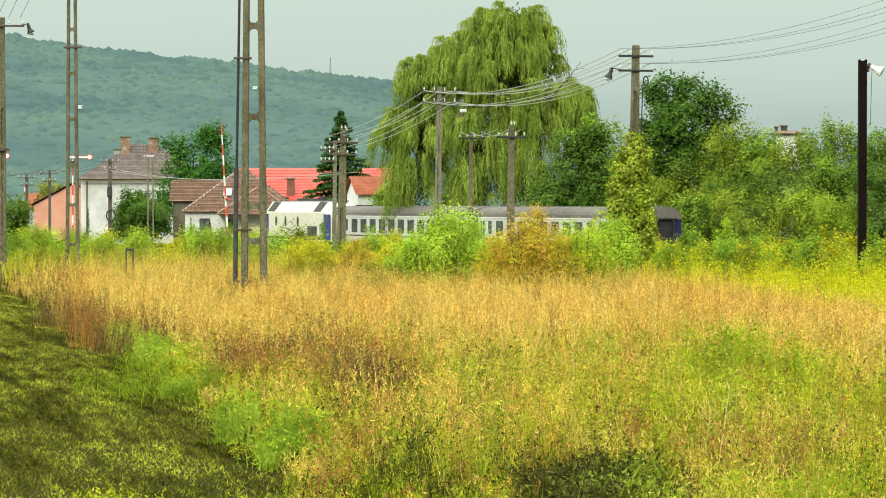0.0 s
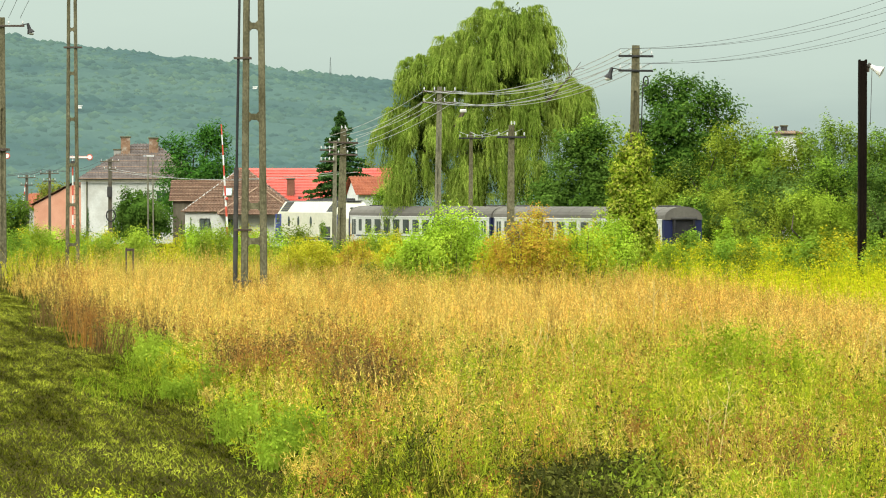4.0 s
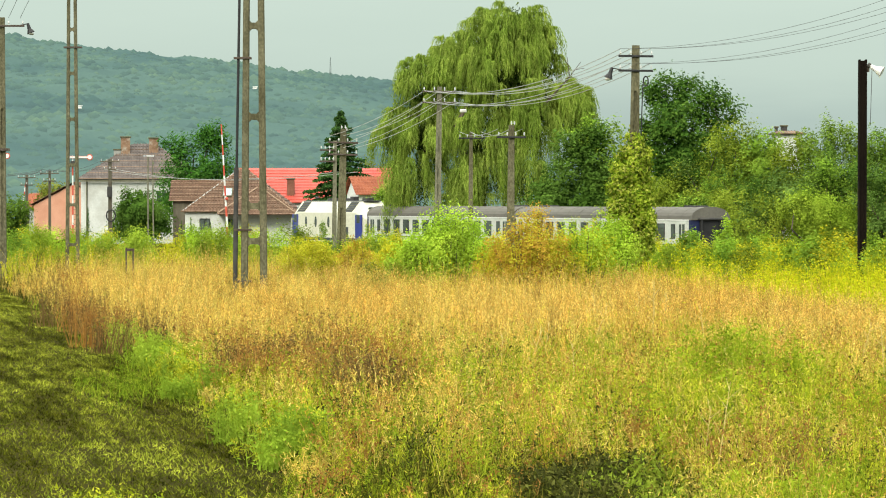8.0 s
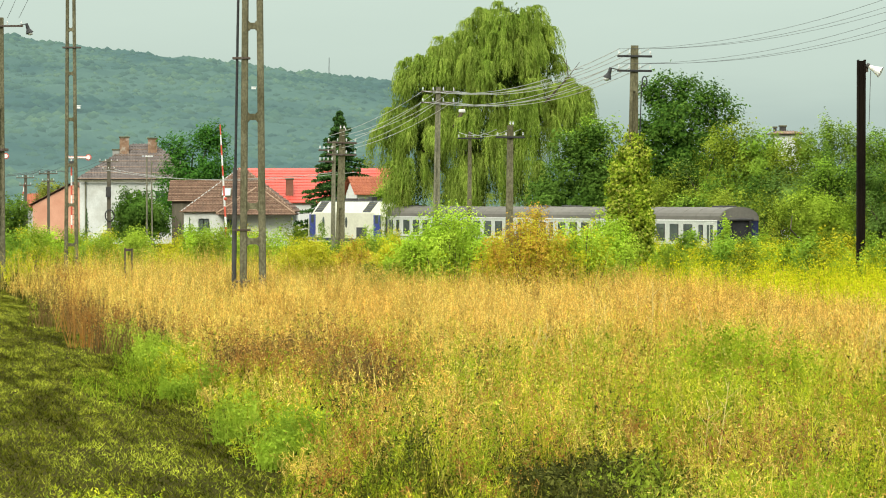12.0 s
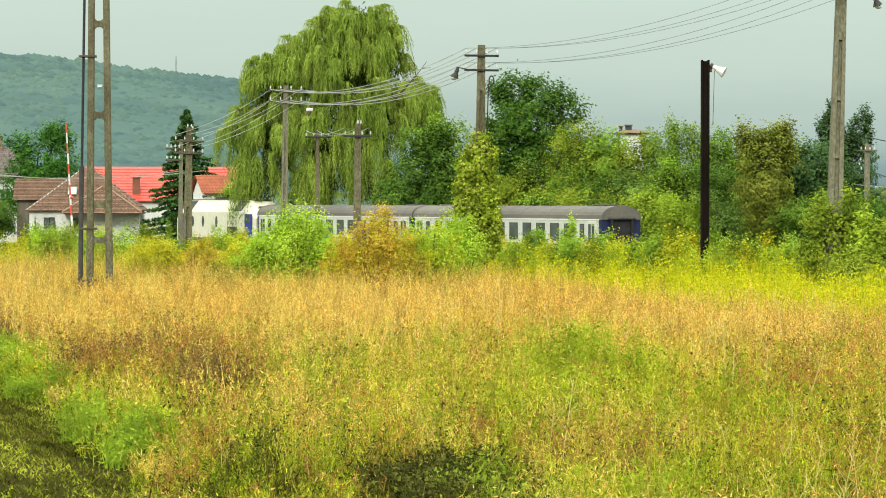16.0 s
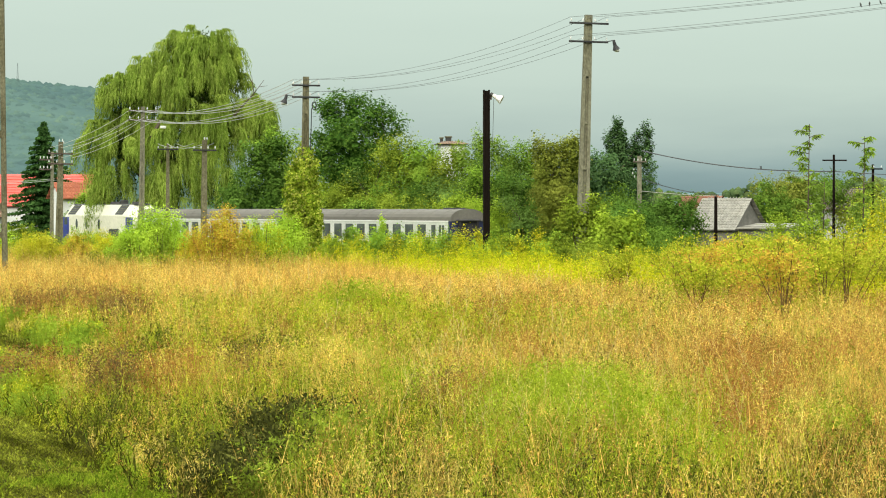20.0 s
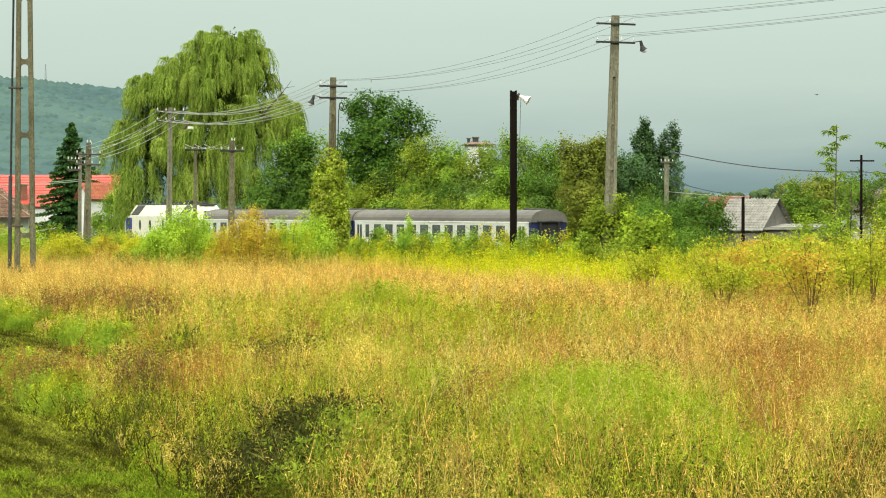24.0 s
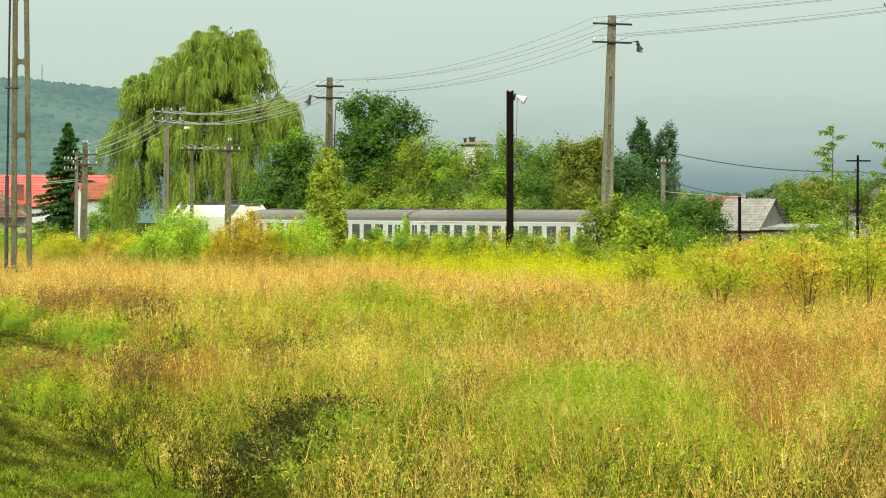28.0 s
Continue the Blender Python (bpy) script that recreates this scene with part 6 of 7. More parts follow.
def greenness(x, y):
    """Where the weeds are still green: close by, and in drifts."""
    n = 0.50 * value_noise(x, y, 7.0, 31) + 0.50 * value_noise(x, y, 1.7, 32)
    n = n + 0.5 * np.exp(-((x - 5.3) / 1.9) ** 2 - ((y - 11) / 5) ** 2) + 0.3 * np.exp(-((x - 5.0) / 2.2) ** 2 - ((y - 37) / 8) ** 2) - 0.4 * np.exp(-((x - 10.4) / 2.0) ** 2 - ((y - 18) / 8) ** 2)
    n = n + 0.35 * np.exp(-((x - strip_edge(y)) / 0.5) ** 2) * (value_noise(x, y, 2.6, 33) - 0.3) + 0.16 * np.exp(-((y - 38) / 10) ** 2) * np.clip((9 - x) / 5, 0, 1) - 0.11 * np.clip((26 - y) / 8, 0, 1) * np.clip((x - 2) / 4, 0, 1)
    return np.clip((50 - y) / 60, -0.45, 0.14) - 0.17 * np.clip((24 - y) / 12, 0, 1) - 0.27 * np.clip((x - 5) / 5, 0, 1) + n


def goldenness(x, y):
    """The belt of yellow weeds towards the railway, widest away from the mown strip."""
    edge = 101 - 15 * np.exp(-((x - 1.0) / 5) ** 2) - 5.8 * np.clip(x - 6, 0, 7) - 3.4 * np.clip(x - 13, 0, 8) + 10 * (value_noise(x, y, 6, 41) - 0.5)
    return (y - edge) / 14


def in_field(x, y):
    track_d = track_off(x, y)
    bare = ((x - 0.4 - 0.07 * (y - 6)) / 0.6) ** 2 + ((y - 5.6) / 4.8) ** 2 < 1
    return ~bare & (x > strip_edge(y) + 0.5 * (value_noise(x, y, 1.6, 51) - 0.5)) & (track_d < -3.0)


def edge_ramp(x, y):
    """Plants are lower along the mown strip."""
    low = np.where((x < 2.7) & (y > 17 + 3 * np.clip(x, 0, 2)) & (y < 30), np.clip((3.35 - 0.119 * y) / 1.25, np.where(x > 0.9, 0.15, 0.45), 1), 1.0)
    pylon = 1 - 0.6 * np.exp(-((x + 7.2) / 1.6) ** 2 - ((y - 87) / 8) ** 2)
    return np.minimum(np.clip((x - strip_edge(y)) / 0.9 + 0.35 * value_noise(x, y, 1.5, 81), 0.4, 1), low) * pylon


def tufts(n, per, y0, y1, seed, keep, spread=0.16):
    """Places in tufts, with the height that each tuft has."""
    x, y, r = scatter(n, y0, y1, 0.72, seed, keep)
    tall = np.repeat(r.uniform(0.6, 1.25, len(x)), per)
    x = np.repeat(x, per) + r.normal(size=len(x) * per) * spread
    y = np.repeat(y, per) + r.normal(size=len(y) * per) * spread
    return x, y, tall, r


def twigs(root, tip, k, r, lo, hi, reach, width=0.010):
    """k thin side shoots on each stem: the faces and their ends."""
    n = len(root)
    f = r.uniform(lo, hi, (n, k, 1))
    p = (root[:, None] + (tip - root)[:, None] * f).reshape(-1, 3)
    h = np.repeat(np.linalg.norm(tip - root, axis=1), k)[:, None]
    a = r.uniform(0, 2 * math.pi, n * k)
    q = p + np.stack([np.cos(a) * 0.55, np.sin(a) * 0.55, r.uniform(0.5, 1.2, n * k)], -1) * h * reach * r.uniform(0.5, 1.2, (n * k, 1))
    side = np.stack([-np.sin(a), np.cos(a), np.zeros(n * k)], -1) * width / 2
    return np.stack([p - side, p + side, q], 1), p, q


def near_size(y, size, k):
    """Smaller leaves on the closest plants, k for each plant."""
    return np.repeat(size * np.clip((y + 24) / 60, 0.62, 1), k)[:, None]


def near_lean(y, lean):
    """The closest plants straggle more."""
    return lean + 0.16 * np.clip((36 - y) / 20, 0, 1)


# dry orange-brown weeds
x, y, tall, r = tufts(29000, 6, -6, 128, 1001, lambda x, y, r: in_field(x, y) & (greenness(x, y) < 0.36 + 0.45 * r.random(len(x))) & (goldenness(x, y) < r.random(len(x)) * 0.9) & (r.random(len(x)) < 0.5 + 0.5 * np.clip((x + 7) / 9, 0, 1)))
h = tall * r.uniform(0.75, 1.15, len(x)) * (0.8 + 0.5 * value_noise(x, y, 3.5, 61)) * (1 + 0.4 * np.clip((y - 75) / 45, 0, 1) * (x < 0)) * edge_ramp(x, y)
s1, root, tip = stems(x, y, h, r, 0.009, near_lean(y, 0.2))
s2, p, q = twigs(root, tip, 2, r, 0.35, 0.85, 0.32, 0.006)
cover("dry_weeds", "dry rust-brown and tan weeds covering the field", [s1, s2, bits(along(root, tip, 0.4, 1.0, 8, r, 0.022), near_size(y, 0.034, 8), r, 0.24, 1.6), bits(along(p, q, 0.2, 1.05, 4, r, 0.018), near_size(y, 0.030, 8), r, 0.28, 1.4)], F_DRY, "weeds")
# straw-pale grass, thickest by the mown strip and far to its side
x, y, tall, r = tufts(30000, 7, -6, 150, 1002, lambda x, y, r: in_field(x, y) & (greenness(x, y) + 0.30 * np.clip((x + 2) / 8, 0, 1) < 0.25 + 0.8 * r.random(len(x))) & (goldenness(x, y) < 0.5 + 0.5 * r.random(len(x))))
h = tall * r.uniform(0.75, 1.2, len(x)) * (0.8 + 0.5 * value_noise(x, y, 4.5, 62)) * (1 + 0.45 * np.clip((y - 75) / 45, 0, 1) * (x < 0)) * edge_ramp(x, y)
s1, root, tip = stems(x, y, h, r, 0.009, near_lean(y, 0.28))
cover("straw_grass", "pale straw-coloured dry grass in the field", [s1, bits(along(root, tip, 0.5, 1.0, 8, r, 0.02), near_size(y, 0.042, 8), r, 0.16, 2.2)], F_STRAW, "grass")
# green weeds
x, y, tall, r = tufts(30000, 6, -6, 110, 1003, lambda x, y, r: in_field(x, y) & (greenness(x, y) > 0.36 + 0.42 * r.random(len(x))))
h = tall * r.uniform(0.6, 1.1, len(x)) * (0.7 + 0.6 * value_noise(x, y, 2.5, 63)) * edge_ramp(x, y)
s1, root, tip = stems(x, y, h, r, 0.009, near_lean(y, 0.25))
s2, p, q = twigs(root, tip, 2, r, 0.2, 0.8, 0.34, 0.006)
cover("green_weeds", "fresh yellow-green weeds among the dry stalks", [s1, s2, bits(along(root, tip, 0.15, 1.0, 9, r, 0.028), near_size(y, 0.045, 9), r, 0.18, 1.6), bits(along(p, q, 0.2, 1.05, 3, r, 0.02), near_size(y, 0.038, 6), r, 0.2, 1.5)], F_GREEN, "weeds")
# low grass everywhere, its colour darkened for the shade between plants
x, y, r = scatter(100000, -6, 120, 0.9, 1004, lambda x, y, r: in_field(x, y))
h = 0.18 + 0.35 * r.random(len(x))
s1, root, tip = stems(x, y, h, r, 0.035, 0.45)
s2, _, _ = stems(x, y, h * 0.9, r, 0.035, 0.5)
cover("shaded_undergrowth", "olive grass beneath the taller weeds, darkened for their shade", [s1, s2], F_UNDER, "grass")
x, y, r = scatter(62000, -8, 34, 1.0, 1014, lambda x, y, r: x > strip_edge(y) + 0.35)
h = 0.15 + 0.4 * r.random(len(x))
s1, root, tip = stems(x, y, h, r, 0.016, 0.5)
cover("low_weeds", "leafy green ground cover, darkened for the shade beneath the weeds", [s1, bits(along(root, tip, 0.2, 1.0, 3, r, 0.06), near_size(y, 0.068, 3), r, 0.24)], F_LOW, "weeds")
# yellow weeds
x, y, tall, r = tufts(23000, 5, 30, 150, 1005, lambda x, y, r: in_field(x, y) & (goldenness(x, y) > 0.1 + 0.8 * r.random(len(x))) & (r.random(len(x)) < 0.22 + 0.13 * np.clip(x + 4, 0, 6)))
h = tall * r.uniform(1.0, 1.5, len(x)) * (0.75 + 0.5 * value_noise(x, y, 3.0, 64))
s1, root, tip = stems(x, y, h, r, 0.022)
cover("yellow_weeds", "belt of flowering yellow-green weeds before the railway", [s1, bits(along(root, tip, 0.15, 0.85, 6, r, 0.09), 0.075, r, 0.25), bits(along(root, tip, 0.8, 1.05, 5, r, 0.07), 0.05, r)], F_YELLOW, "weeds")
# mown strip
x, y, r = scatter(860000, -2, 118, 0.9, 1006, lambda x, y, r: (x < strip_edge(y) + 0.6 * (value_noise(x, y, 1.6, 51) - 0.5)))
h = 0.025 + 0.055 * r.random(len(x)) * (0.4 + value_noise(x, y, 0.8, 65))
s1, root, tip = stems(x, y, h, r, 0.020, 0.7)
s2, _, _ = stems(x + r.normal(size=len(x)) * 0.06, y, h * 0.8, r, 0.020, 1.0)
x, y, r = scatter(170000, -2, 30, 0.9, 1016, lambda x, y, r: (x < strip_edge(y) + 0.5 * value_noise(x, y, 1.6, 51)))
s3, _, _ = stems(x, y, 0.03 + 0.05 * r.random(len(x)), r, 0.022, 0.8)
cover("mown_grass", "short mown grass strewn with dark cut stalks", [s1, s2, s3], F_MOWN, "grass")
x, y, r = scatter(160000, 1, 110, 0.7, 1007, lambda x, y, r: (y > 12) & ((y > 24) | (x > strip_edge(y) + 0.1)) & (x < strip_edge(y) + 2.4) & (np.maximum(value_noise(x - strip_edge(y), y * 0.16, 1.5, 71), np.where((x - strip_edge(y) > -0.35) & (x - strip_edge(y) < 1.3), 0.60 * value_noise(x, y, 2.3, 72) + 0.28, 0)) > np.where(x < strip_edge(y) - 0.4, 0.71, 0.69) + 0.25 * r.random(len(x))))
h = (0.10 + 0.22 * r.random(len(x))) * (1 + 1.3 * np.clip((x - strip_edge(y) + 0.6) / 1.5, 0, 1))
s1, root, tip = stems(x, y, h, r, 0.022, 0.4)
cover("lush_grass", "bright fresh grass along the edge of the strip", [s1, bits(along(root, tip, 0.2, 1.0, 5, r, 0.05), 0.04, r, 0.22)], F_LUSH, "grass")


x, y, r = scatter(50000, -2, 9, 0.9, 1301, lambda x, y, r: (x < strip_edge(y) + 0.4) & (value_noise(x, y, 1.0, 91) > 0.52 + 0.3 * r.random(len(x))))
h = 0.05 + 0.10 * r.random(len(x)) * (0.4 + value_noise(x, y, 0.8, 92))
s1, root, tip = stems(x, y, h, r, 0.021, 0.5)
cover("short_grass", "tufts of fresh short grass on the mown strip", [s1, bits(along(root, tip, 0.3, 1.0, 2, r, 0.02), 0.022, r, 0.3)], F_LUSH, "grass")


# single plants close by, in their own tones
for k, (nm, lab, mt, cnt, per, lo, hi, leaf, wid, low) in enumerate((("broad_weeds", "broad-leaved green weeds close to the strip", L_FIELD, 1300, 8, 0.45, 0.95, 0.062, 0.30, 0.1),
        ("rusty_weeds", "rust-brown seeded weeds in the near field", F_RED, 1100, 9, 0.7, 1.15, 0.034, 0.40, 0.35), ("straw_tufts", "arching straw-pale grass tufts in the near field", F_STRAW, 1200, 10, 0.7, 1.15, 0.055, 0.12, 0.4),
        ("dusky_weeds", "dark olive withered weeds in the near field", F_BLACK, 520, 9, 0.5, 1.0, 0.045, 0.35, 0.2), ("feathery_weeds", "feathery light-green weeds in the near field", F_FRESH, 1100, 10, 0.6, 1.1, 0.05, 0.10, 0.15))):
    x, y, tall, r = tufts(cnt * 3, per, -6, 56, 1400 + k, lambda x, y, r: in_field(x, y) & (value_noise(x, y, 2.4, 141 + k) > 0.46 + 0.2 * r.random(len(x))), 0.10)
    h = tall * r.uniform(lo, hi, len(x)) * edge_ramp(x, y)
    s1, root, tip = stems(x, y, h, r, 0.008, 0.3)
    s2, p, q = twigs(root, tip, 2, r, 0.3, 0.9, 0.3, 0.006)
    cover(nm, lab, [s1, s2, bits(along(root, tip, low, 1.0, 9, r, 0.025), near_size(y, leaf * 0.85, 9), r, wid, 1.3), bits(along(p, q, 0.3, 1.05, 4, r, 0.02), near_size(y, leaf * 0.75, 8), r, wid)], mt, "weeds")


def clump(name, label, category, x, y, rad, h, n, mat, leaf, k=8, seed=1, width=0.019, lean=0.2, lo=0.3, group=""):
    """A single plant or tuft that stands out from the rest."""
    r = np.random.default_rng(seed)
    base = np.array([x, y, gz(x, y)])
    thing = empty(name, pose(*base), label, category, group)
    for _ in range(4):
        q = n // 4
        cx, cy = x + r.normal() * rad * 0.25, y + r.normal() * rad * 0.25
        px, py = cx + r.normal(size=q) * rad * 0.42, cy + r.normal(size=q) * rad * 0.42
        s1, root, tip = stems(px, py, h * r.uniform(0.55, 1.05, q), r, width, lean)
        part("foliage", soup("foliage", np.concatenate([s1, bits(along(root, tip, lo, 1.0, k, r, leaf * 0.9), leaf, r)]) - base), mat, thing)
    return thing


for i, (cx, cy, rad, hh, n) in enumerate([(1.4, 29.2, 0.6, 0.56, 320), (2.05, 30.0, 0.5, 0.66, 240), (1.25, 30.2, 0.4, 0.42, 150), (1.75, 27.6, 0.5, 0.6, 220), (1.0, 9.4, 0.5, 0.78, 460), (0.25, 6.2, 0.5, 0.62, 460), (1.5, 10.2, 0.4, 0.8, 280), (0.05, 4.9, 0.35, 0.5, 240), (0.65, 7.4, 0.45, 0.65, 320)]):
    clump("withered_plant", "blackened withered weed clump at the field's edge", "weed", cx, cy, rad * (0.85 if cy > 20 else 1.15), hh, n // 2, F_BLACK, 0.045, 18, 300 + i, lean=0.42)
    clump("dock_leaves", "dark green broad-leaved weed among withered stalks", "weed", cx + 0.5, cy - 0.2, rad, hh * 0.9, n // 2, L_WARM, 0.045, 9, 380 + i, lean=0.35)
for i, (cx, cy, rad, hh, n) in enumerate([(5.0, 43, 0.6, 1.55, 260), (4.1, 42.4, 0.45, 1.15, 130), (5.9, 42.2, 0.4, 1.3, 130), (4.7, 38.5, 0.9, 1.0, 240), (9.6, 33, 1.0, 1.1, 220), (12.8, 30, 0.8, 0.9, 90), (3.4, 26, 0.9, 0.9, 140), (6.0, 12.8, 1.1, 1.15, 620), (5.4, 8.2, 0.9, 1.0, 360), (5.0, 12.4, 1.1, 1.1, 520), (4.2, 9.4, 1.0, 0.95, 420), (5.9, 9.0, 0.9, 0.9, 320), (3.4, 16.0, 0.8, 1.0, 260), (8.5, 9.8, 0.8, 0.8, 200), (6.0, 6.0, 0.7, 0.7, 200)]):
    clump("fresh_weed", "feathery fresh-green weed clump among dry stalks", "weed", cx, cy, rad, hh, n, F_FRESH, 0.045 if cy > 22 else 0.026, 18, 320 + i)
for i, (cx, cy, hh) in enumerate([(-2.2, 52, 1.35), (-2.0, 50, 1.2), (-3.0, 55, 1.25), (-5.6, 56, 1.2), (-6.6, 58, 1.2), (-12.3, 84, 1.5), (-13.2, 86, 1.4), (-10.2, 70, 1.35), (-11.6, 72, 1.3), (8.6, 40, 1.1), (14.0, 36, 1.1), (15.6, 40, 1.2), (0.2, 44, 1.1), (-1.0, 47, 1.2), (-15.5, 104, 1.5), (6.2, 35.5, 0.9), (-2.6, 47, 1.2), (-4.0, 50, 1.2), (-8.0, 60, 1.25), (-9.0, 63, 1.3), (4.4, 30, 0.9), (9.4, 20, 1.1), (13.0, 18, 1.1), (11.0, 26, 1.2), (3.8, 14, 1.0), (6.4, 22, 1.1), (-1.6, 41, 1.1), (16.8, 47, 1.2), (18.4, 38, 1.3), (10.6, 22.3, 1.1), (9.1, 14.3, 1.0), (12.9, 29.9, 1.2), (11.4, 20, 1.1), (9.8, 17, 1.0), (10.2, 19.4, 1.1), (4.0, 13.6, 0.9), (-3.8, 45.5, 1.15), (-3.3, 44.5, 1.1), (-3.0, 45.4, 1.2), (-2.0, 43, 1.2), (-1.2, 40.5, 1.3), (-0.8, 41.5, 1.35), (-1.5, 42, 1.3), (-8.6, 64.5, 1.2), (-9.9, 68.5, 1.3), (-3.0, 20.5, 1.0), (-2.7, 19.6, 1.05), (-2.1, 18.8, 1.1), (-1.5, 18.4, 1.15), (-3.2, 22, 0.75), (-1.2, 17.2, 1.15), (-0.9, 17.9, 1.1), (8.1, 13.3, 1.0), (8.5, 12.4, 1.0), (7.6, 10.2, 0.9), (8.0, 11.2, 0.9), (9.0, 16, 1.05), (8.6, 14.6, 1.0), (7.2, 8.4, 0.85), (0.1, 19, 1.15), (0.9, 18.4, 1.1), (-0.3, 16.2, 1.1)]):
    clump("dock_plant", "tall brown dock stalks gone to seed", "weed", cx, cy, 0.6, hh, 130 if 39 < cy < 51 and cx < 0 else 62 if cy > 24 else 92, F_RED if i % 2 or cx > 5 else F_DARK, 0.030, 22, 340 + i)
for i, (cx, cy) in enumerate([(0.3, 20.4), (0.75, 20.7), (1.15, 20.2), (1.6, 20.7), (2.0, 20.3), (2.5, 20.8)]):
    clump("straw_tuft", "tall straw-pale grass tuft with green shoots", "grass", cx, cy, 0.5, 1.1, 150, F_STRAW if i % 2 else F_GREEN, 0.028, 12, 410 + i, width=0.010, group="straw tufts")
edge_rng = np.random.default_rng(717)
for i in range(54):
    cy = edge_rng.uniform(31.5, 64) if i < 24 else edge_rng.uniform(17, 26)
    cx = float(strip_edge(np.array(cy))) + (edge_rng.uniform(-0.25, 0.75) if i < 24 else edge_rng.uniform(0.2, 1.0))
    clump("leafy_weed", "low bright leafy weed beside the mown strip", "weed", cx, cy, 0.45, edge_rng.uniform(0.45, 0.85), 90 if i < 24 else 150, L_LIGHT if i % 3 else F_GREEN, 0.045 if i < 24 else 0.03, 14, 760 + i, lo=0.1, group="leafy weeds by the strip")
BLEACHED = surface("bleached_stalk", (0.55, 0.43, 0.14), (0.72, 0.58, 0.24), 5, 0.98)
stalk_rng = np.random.default_rng(515)
stalks = [(4.55, 54.0, 1.95, 1.0)] + [(stalk_rng.uniform(0.02, 0.30) * yy, yy, stalk_rng.uniform(1.1, 1.6), stalk_rng.uniform(-14, 22)) for yy in stalk_rng.uniform(24, 66, 34)]
stalks += [(stalk_rng.uniform(0.1, 0.26) * (yy + 24) - 1, yy, stalk_rng.uniform(0.9, 1.4), stalk_rng.uniform(-20, 30)) for yy in stalk_rng.uniform(4, 32, 84)]
for cx, cy, hh, ln in stalks:
    st = empty("dead_stalk", pose(cx, cy, gz(cx, cy) - 0.02, stalk_rng.uniform(-8, 8), ln, 0), "bare pale dead stalk standing above the weeds", "weed", "dead stalks")
    fine = min(1.0, (cy + 10) / 62)
    part("stem", rodded((0, 0, 0), (0, 0, hh), 0.014 * fine, 0.006 * fine, 5), BLEACHED, st)
    for k in range(7):
        a, z = k * 2.4, hh * (0.45 + 0.08 * k)
        part("twig", rodded((0, 0, z), (0.15 * math.cos(a), 0.15 * math.sin(a), z + 0.15), 0.007 * fine, 0.003 * fine, 4), BLEACHED, st)


# the young trees and bushes on the right of the field
def spindly(x, y, h, seed, label, mat=L_LEAFY, leaf=0.12):
    """A thin young tree with whorls of long drooping leaves."""
    r = np.random.default_rng(seed)
    t = empty("young_tree", pose(x, y, gz(x, y) - 0.05), label, "sapling", "young trees")
    bm = rodded((0, 0, 0), (0.1, 0, h), 0.05, 0.012, 7)
    pts = []
    for i in range(22):
        z = h * (0.3 + 0.7 * (i + 0.5) / 22)
        a = r.uniform(0, 6.28)
        L = (0.9 - 0.45 * z / h) * r.uniform(0.4, 1.1) * 1.05
        end = np.array([math.cos(a) * L, math.sin(a) * L, z + 0.25 * L])
        rod(bm, (0.1 * z / h, 0, z), end, 0.016, 0.006, 4)
        for f in np.linspace(0.35, 1.0, 5):
            c = np.array([0.1 * z / h, 0, z]) * (1 - f) + end * f
            k = 7
            spread = r.normal(size=(k, 3)) * np.array([0.6, 0.6, 0.25]) + np.array([0, 0, -0.55])
            tip = c + unit(spread) * leaf * r.uniform(1.6, 3.0, (k, 1))
            side = unit(np.cross(tip - c, r.normal(size=(k, 3)))) * leaf * 0.27
            mid = c * 0.5 + tip * 0.5
            pts.append(np.stack([np.broadcast_to(c, (k, 3)), mid + side, tip], 1))
            pts.append(np.stack([np.broadcast_to(c, (k, 3)), mid - side, tip], 1))
    part("trunk", bm, BARK, t)
    part("crown", soup("crown", np.concatenate(pts)), mat, t)
    return t


spindly(26.2, 74, 6.9, 401, "spindly young tree with drooping light-green leaves")
spindly(28.2, 73, 6.4, 402, "spindly young tree with sparse light-green leaves")
spindly(27.4, 76, 4.6, 403, "short young tree with drooping light-green leaves")
for i, (bx, by, top, rad, mt, lab) in enumerate([(24.9, 72, 2.9, 1.2, L_LIGHT, "yellow-green bush beside the young trees"), (28.4, 70, 3.2, 1.5, L_YELLOW, "lime-yellow bush under the young trees"), (18.8, 82, 1.7, 0.9, L_WARM, "leafy green bush in the field"),
        (30.2, 78, 4.0, 1.4, L_LIGHT, "tall light-green bush behind the young trees"), (22.0, 88, 2.2, 1.1, L_SHADE, "green bush near the concrete pole"), (20.2, 86, 2.4, 0.9, L_WARM, "light-green bush near the concrete pole"), (24.4, 92, 2.1, 1.2, L_SHADE, "green bush towards the barn"), (29.5, 96, 1.5, 1.2, L_MID, "low green bush towards the barn")]):
    tree("field_bush", lab, "bush", bx, by, [(0, 0, top * 0.55, rad, rad * 0.8, top * 0.45), (rad * 0.5, 0, top * 0.75, rad * 0.45, rad * 0.4, top * 0.28), (-rad * 0.55, 0, top * 0.65, rad * 0.45, rad * 0.4, top * 0.3)], mt, 0.075, 360, 13, 0.26, 0.04, seed=420 + i, group="field bushes", sprout=1.2)


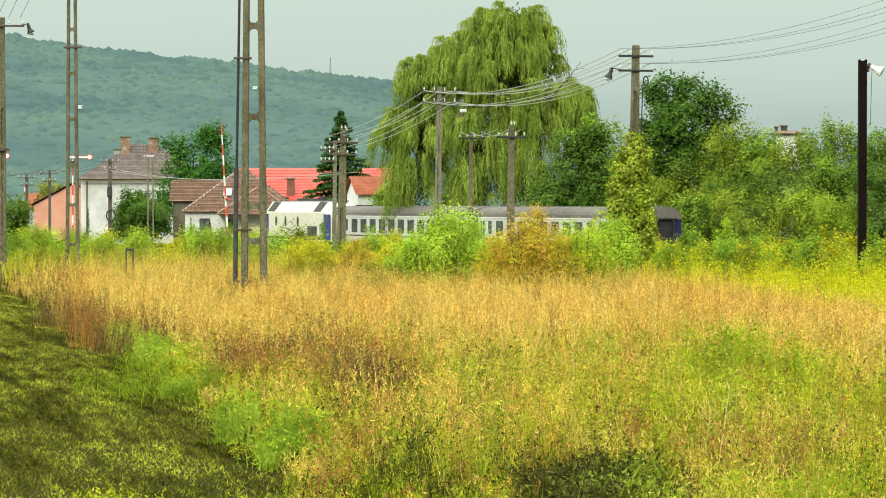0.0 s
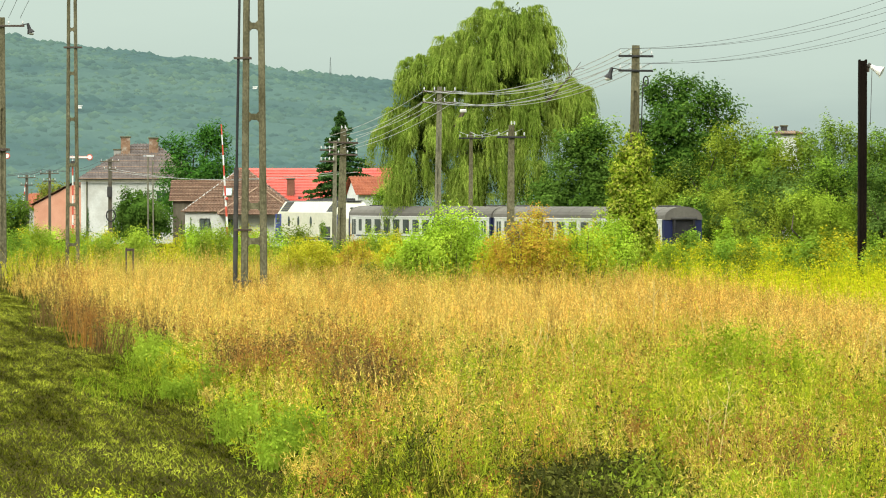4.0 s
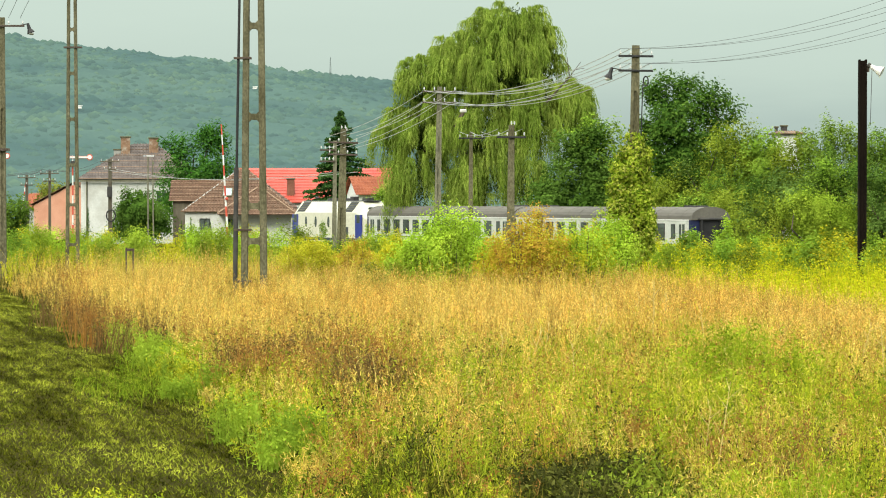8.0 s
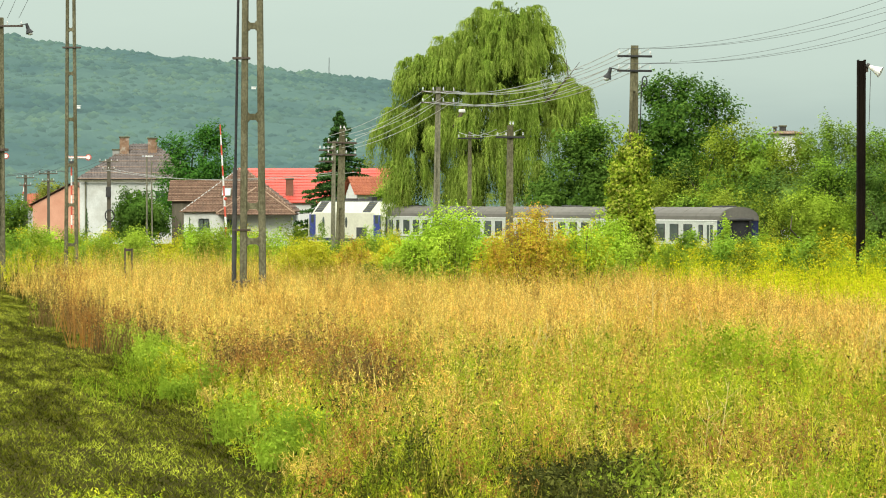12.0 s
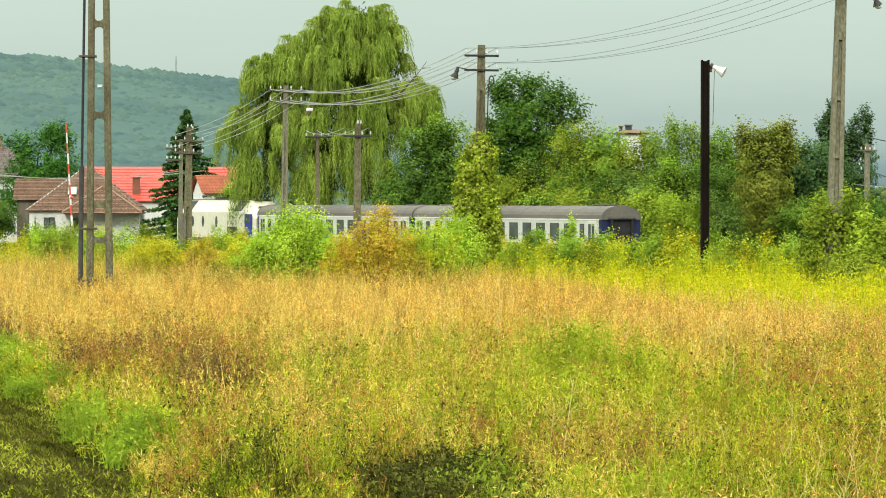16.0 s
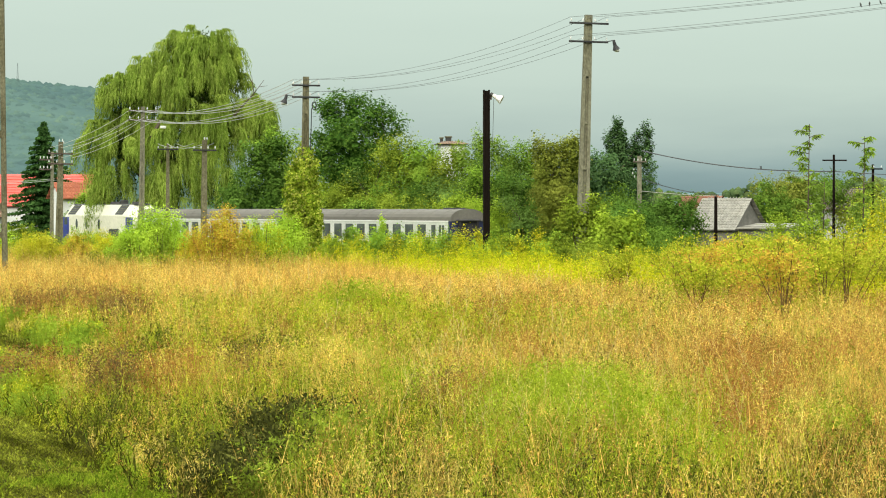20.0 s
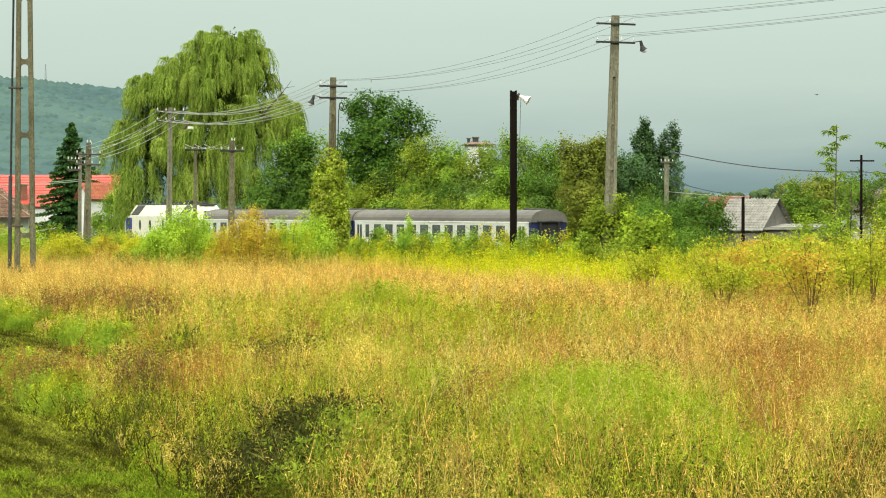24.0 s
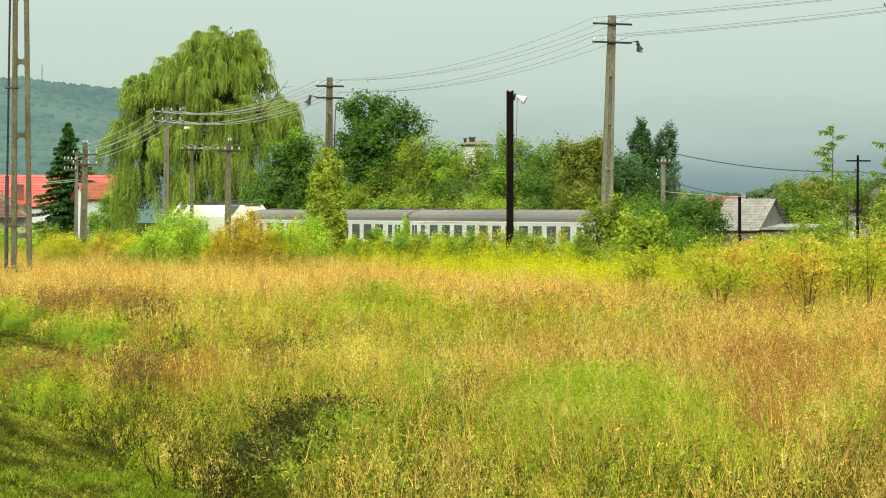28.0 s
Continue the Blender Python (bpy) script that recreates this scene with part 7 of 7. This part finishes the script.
def umbel_plant(x, y, h, seed, mat, label):
    """Brown stems that fan out under flat sprays of small leaves."""
    r = np.random.default_rng(seed)
    t = empty("umbel_plant", pose(x, y, gz(x, y) - 0.04), label, "weed", "umbel plants")
    pts = []
    for i in range(8):
        bm = bmesh.new()
        a, out = r.uniform(0, 6.28), r.uniform(0.15, 1.0) * h * 0.5
        knee = np.array([math.cos(a) * out * 0.25, math.sin(a) * out * 0.25, h * r.uniform(0.25, 0.45)])
        end = np.array([math.cos(a) * out, math.sin(a) * out, h * r.uniform(0.72, 1.0)])
        rod(bm, (0, 0, 0), knee, 0.022, 0.016, 5)
        rod(bm, knee, end, 0.016, 0.006, 5)
        for _ in range(5):
            f = r.uniform(0.45, 1.0)
            c = knee * (1 - f) + end * f + r.normal(size=3) * np.array([0.2, 0.2, 0.1])
            rod(bm, knee * (1 - f * 0.8) + end * f * 0.8, c, 0.008, 0.004, 4)
            k = 44
            pts.append(c + r.normal(size=(k, 3)) * np.array([0.26, 0.26, 0.05]))
            pts.append(c + r.normal(size=(10, 3)) * np.array([0.2, 0.2, 0.2]) - np.array([0, 0, 0.25]))
        part("stem", bm, BROWN_STEM, t)
    part("foliage", soup("foliage", leaves(np.concatenate(pts), 0.048, 0.45, r=r)), mat, t)
    return t


BROWN_STEM = surface("brown_stem", (0.10, 0.06, 0.025), (0.20, 0.12, 0.045), 5, 0.9)
umbel_rng = np.random.default_rng(909)
for i in range(60):
    uy = umbel_rng.uniform(48, 86)
    ux = (0.235 + 0.118 * (i + umbel_rng.random()) / 60) * (uy + 24) - 1.0
    umbel_plant(ux, uy, umbel_rng.uniform(1.7, 2.4) * (1 + 0.22 * (i > 40)), 930 + i, *((L_GOLD, "rust-tinged flowering weed on brown stems") if i % 7 == 3 else (L_GOLD, "golden flowering weed on brown stems") if i % 7 == 5 else (L_UMBEL, "yellow-green flowering weed on brown stems")))
for i, (ux, uy, uh) in enumerate([(15.9, 39.1, 2.75), (18.3, 41.7, 2.9), (14.3, 42.2, 2.3), (17.4, 46, 2.6), (19.8, 49, 2.8), (16.4, 51, 2.4), (18.9, 54, 2.6), (21.4, 56, 2.7), (17.6, 60, 2.4), (20.2, 62, 2.6), (22.8, 64, 2.7), (15.2, 57, 2.1)]):
    umbel_plant(ux, uy, uh, 990 + i, *((L_GOLD, "rust-tinged flowering weed on brown stems") if i in (0, 5) else (L_UMBEL, "yellow-green flowering weed on brown stems")))
tree("dead_bush", "half-bare dark green shrub amid the dry weeds", "bush", -2.6, 88, [(0, 0, 0.8, 0.55, 0.5, 0.6), (0.4, 0, 0.6, 0.4, 0.4, 0.4)], L_OLIVE, 0.05, 160, 11, 0.12, 0.02, seed=450)
post = empty("short_post", pose(-12.6, 100, gz(-12.6, 100)), "short rusty iron post in the dry grass", "post")
part("upright", boxed((-0.14, 0, 0.9), (0.06, 0.06, 1.8)), RUST_STEEL, post)
part("upright", boxed((0.14, 0, 0.9), (0.06, 0.06, 1.75)), RUST_STEEL, post)
part("crossbar", boxed((0, 0, 1.72), (0.34, 0.08, 0.1)), RUST_STEEL, post)


# birds on the overhead wire
for bx, by, bz, turn in ((29.88, 78.82, 11.965, 20), (30.17, 78.54, 11.99, -15), (30.55, 78.17, 12.02, 40)):
    perched = empty("bird", pose(bx, by, bz, 0, 0, turn), "small dark bird perched on an overhead wire", "bird", "birds on the wire")
    bm = rodded((0, 0.0, 0.02), (0, 0.015, 0.06), 0.022, 0.042, 9)
    rod(bm, (0, 0.015, 0.06), (0, 0.035, 0.115), 0.042, 0.026, 9)
    part("body", bm, FEATHER, perched)
    part("head", rodded((0, 0.035, 0.11), (0, 0.055, 0.145), 0.030, 0.022, 9), FEATHER, perched)
    part("beak", rodded((0, 0.065, 0.132), (0, 0.095, 0.128), 0.010, 0.002, 6), FEATHER, perched)
    part("tail", rodded((0, 0.0, 0.04), (0, -0.06, -0.05), 0.018, 0.010, 6), FEATHER, perched)
    part("leg", rodded((0, 0.0, -0.004), (0, 0.004, 0.03), 0.006, 0.006, 5), FEATHER, perched)


# a bird that leaves the trees by the barn
BIRD = empty("bird", pose(55.81, 195.98, 6.95), "small dark bird flying up from the trees", "bird")
bm = bmesh.new()
bmesh.ops.create_uvsphere(bm, u_segments=10, v_segments=7, radius=0.055)
for v in bm.verts:
    v.co.y *= 2.1 if v.co.y < 0 else 1.7
part("body", bm, FEATHER, BIRD)
part("head", rodded((0, 0.08, 0.015), (0, 0.16, 0.025), 0.035, 0.012, 8), FEATHER, BIRD)
part("tail", boxed((0, -0.15, 0), (0.06, 0.12, 0.012), bevel=0.004), FEATHER, BIRD)
WINGS = []
for s in (-1, 1):
    bm = bmesh.new()
    rim = [[bm.verts.new((s * px, py, z)) for px, py in ((0.02, -0.06), (0.02, 0.06), (0.15, 0.05), (0.29, -0.05), (0.14, -0.07))] for z in (-0.006, 0.006)]
    bm.faces.new(rim[0][::-1])
    bm.faces.new(rim[1])
    for k in range(5):
        bm.faces.new((rim[0][k], rim[0][(k + 1) % 5], rim[1][(k + 1) % 5], rim[1][k]))
    bmesh.ops.recalc_face_normals(bm, faces=bm.faces)
    WINGS.append((s, part("wing", bm, FEATHER, BIRD)))


# ---------------------------------------------------------------- what moves
def motions():
    """The train creeps along its curve, gathering speed."""
    run = [(0, -8.97), (1, -8.32), (2, -7.68), (3, -7.0), (4.5, -5.85), (6, -4.55), (8, -2.65), (11, 0.2), (12.3, 1.45), (13.5, 2.5), (14, 3.05), (15.5, 4.95), (17, 7.0), (18.5, 9.0), (20, 10.85), (21, 12.3), (22.3, 14.6), (23.5, 17.05), (25, 20.3), (26, 22.3), (27, 24.6), (28, 27.2)]
    for thing, back in ((COACH_A, 13.15), (COACH_B, 39.45), (LOCO, 60.3)):
        rows = []
        for t, s in run:
            at, turn = track_at(s - back)
            rows.append((t, pose(at[0], at[1], RAIL_Z, 0, 0, turn)))
        walk(thing, rows)
    flight = [(0, 55.81, 195.98, 6.95), (22, 55.81, 195.98, 6.95), (22.6, 56.82, 195.86, 9.76), (23.5, 57.87, 195.74, 13.08), (24, 58.38, 195.68, 13.69), (24.5, 58.99, 195.61, 15.17), (25, 59.54, 195.55, 16.75), (25.5, 60.19, 195.48, 18.59), (26, 60.85, 195.4, 20.73), (26.6, 61.65, 195.31, 23.79), (28, 63.86, 195.06, 30.41)]
    walk(BIRD, [(t, pose(x, y, z, 12 if 22 < t < 28 else 0, 0, -55)) for t, x, y, z in flight])
    for s, wing in WINGS:
        beats = [(0, 70), (22.0, 70)] + [(22.1 + 0.15 * i, 28 if i % 2 else -24) for i in range(34)] + [(28.0, 10)]
        walk(wing, [(t, pose(0, 0, 0.01, 0, -s * a, 0)) for t, a in beats])


motions()
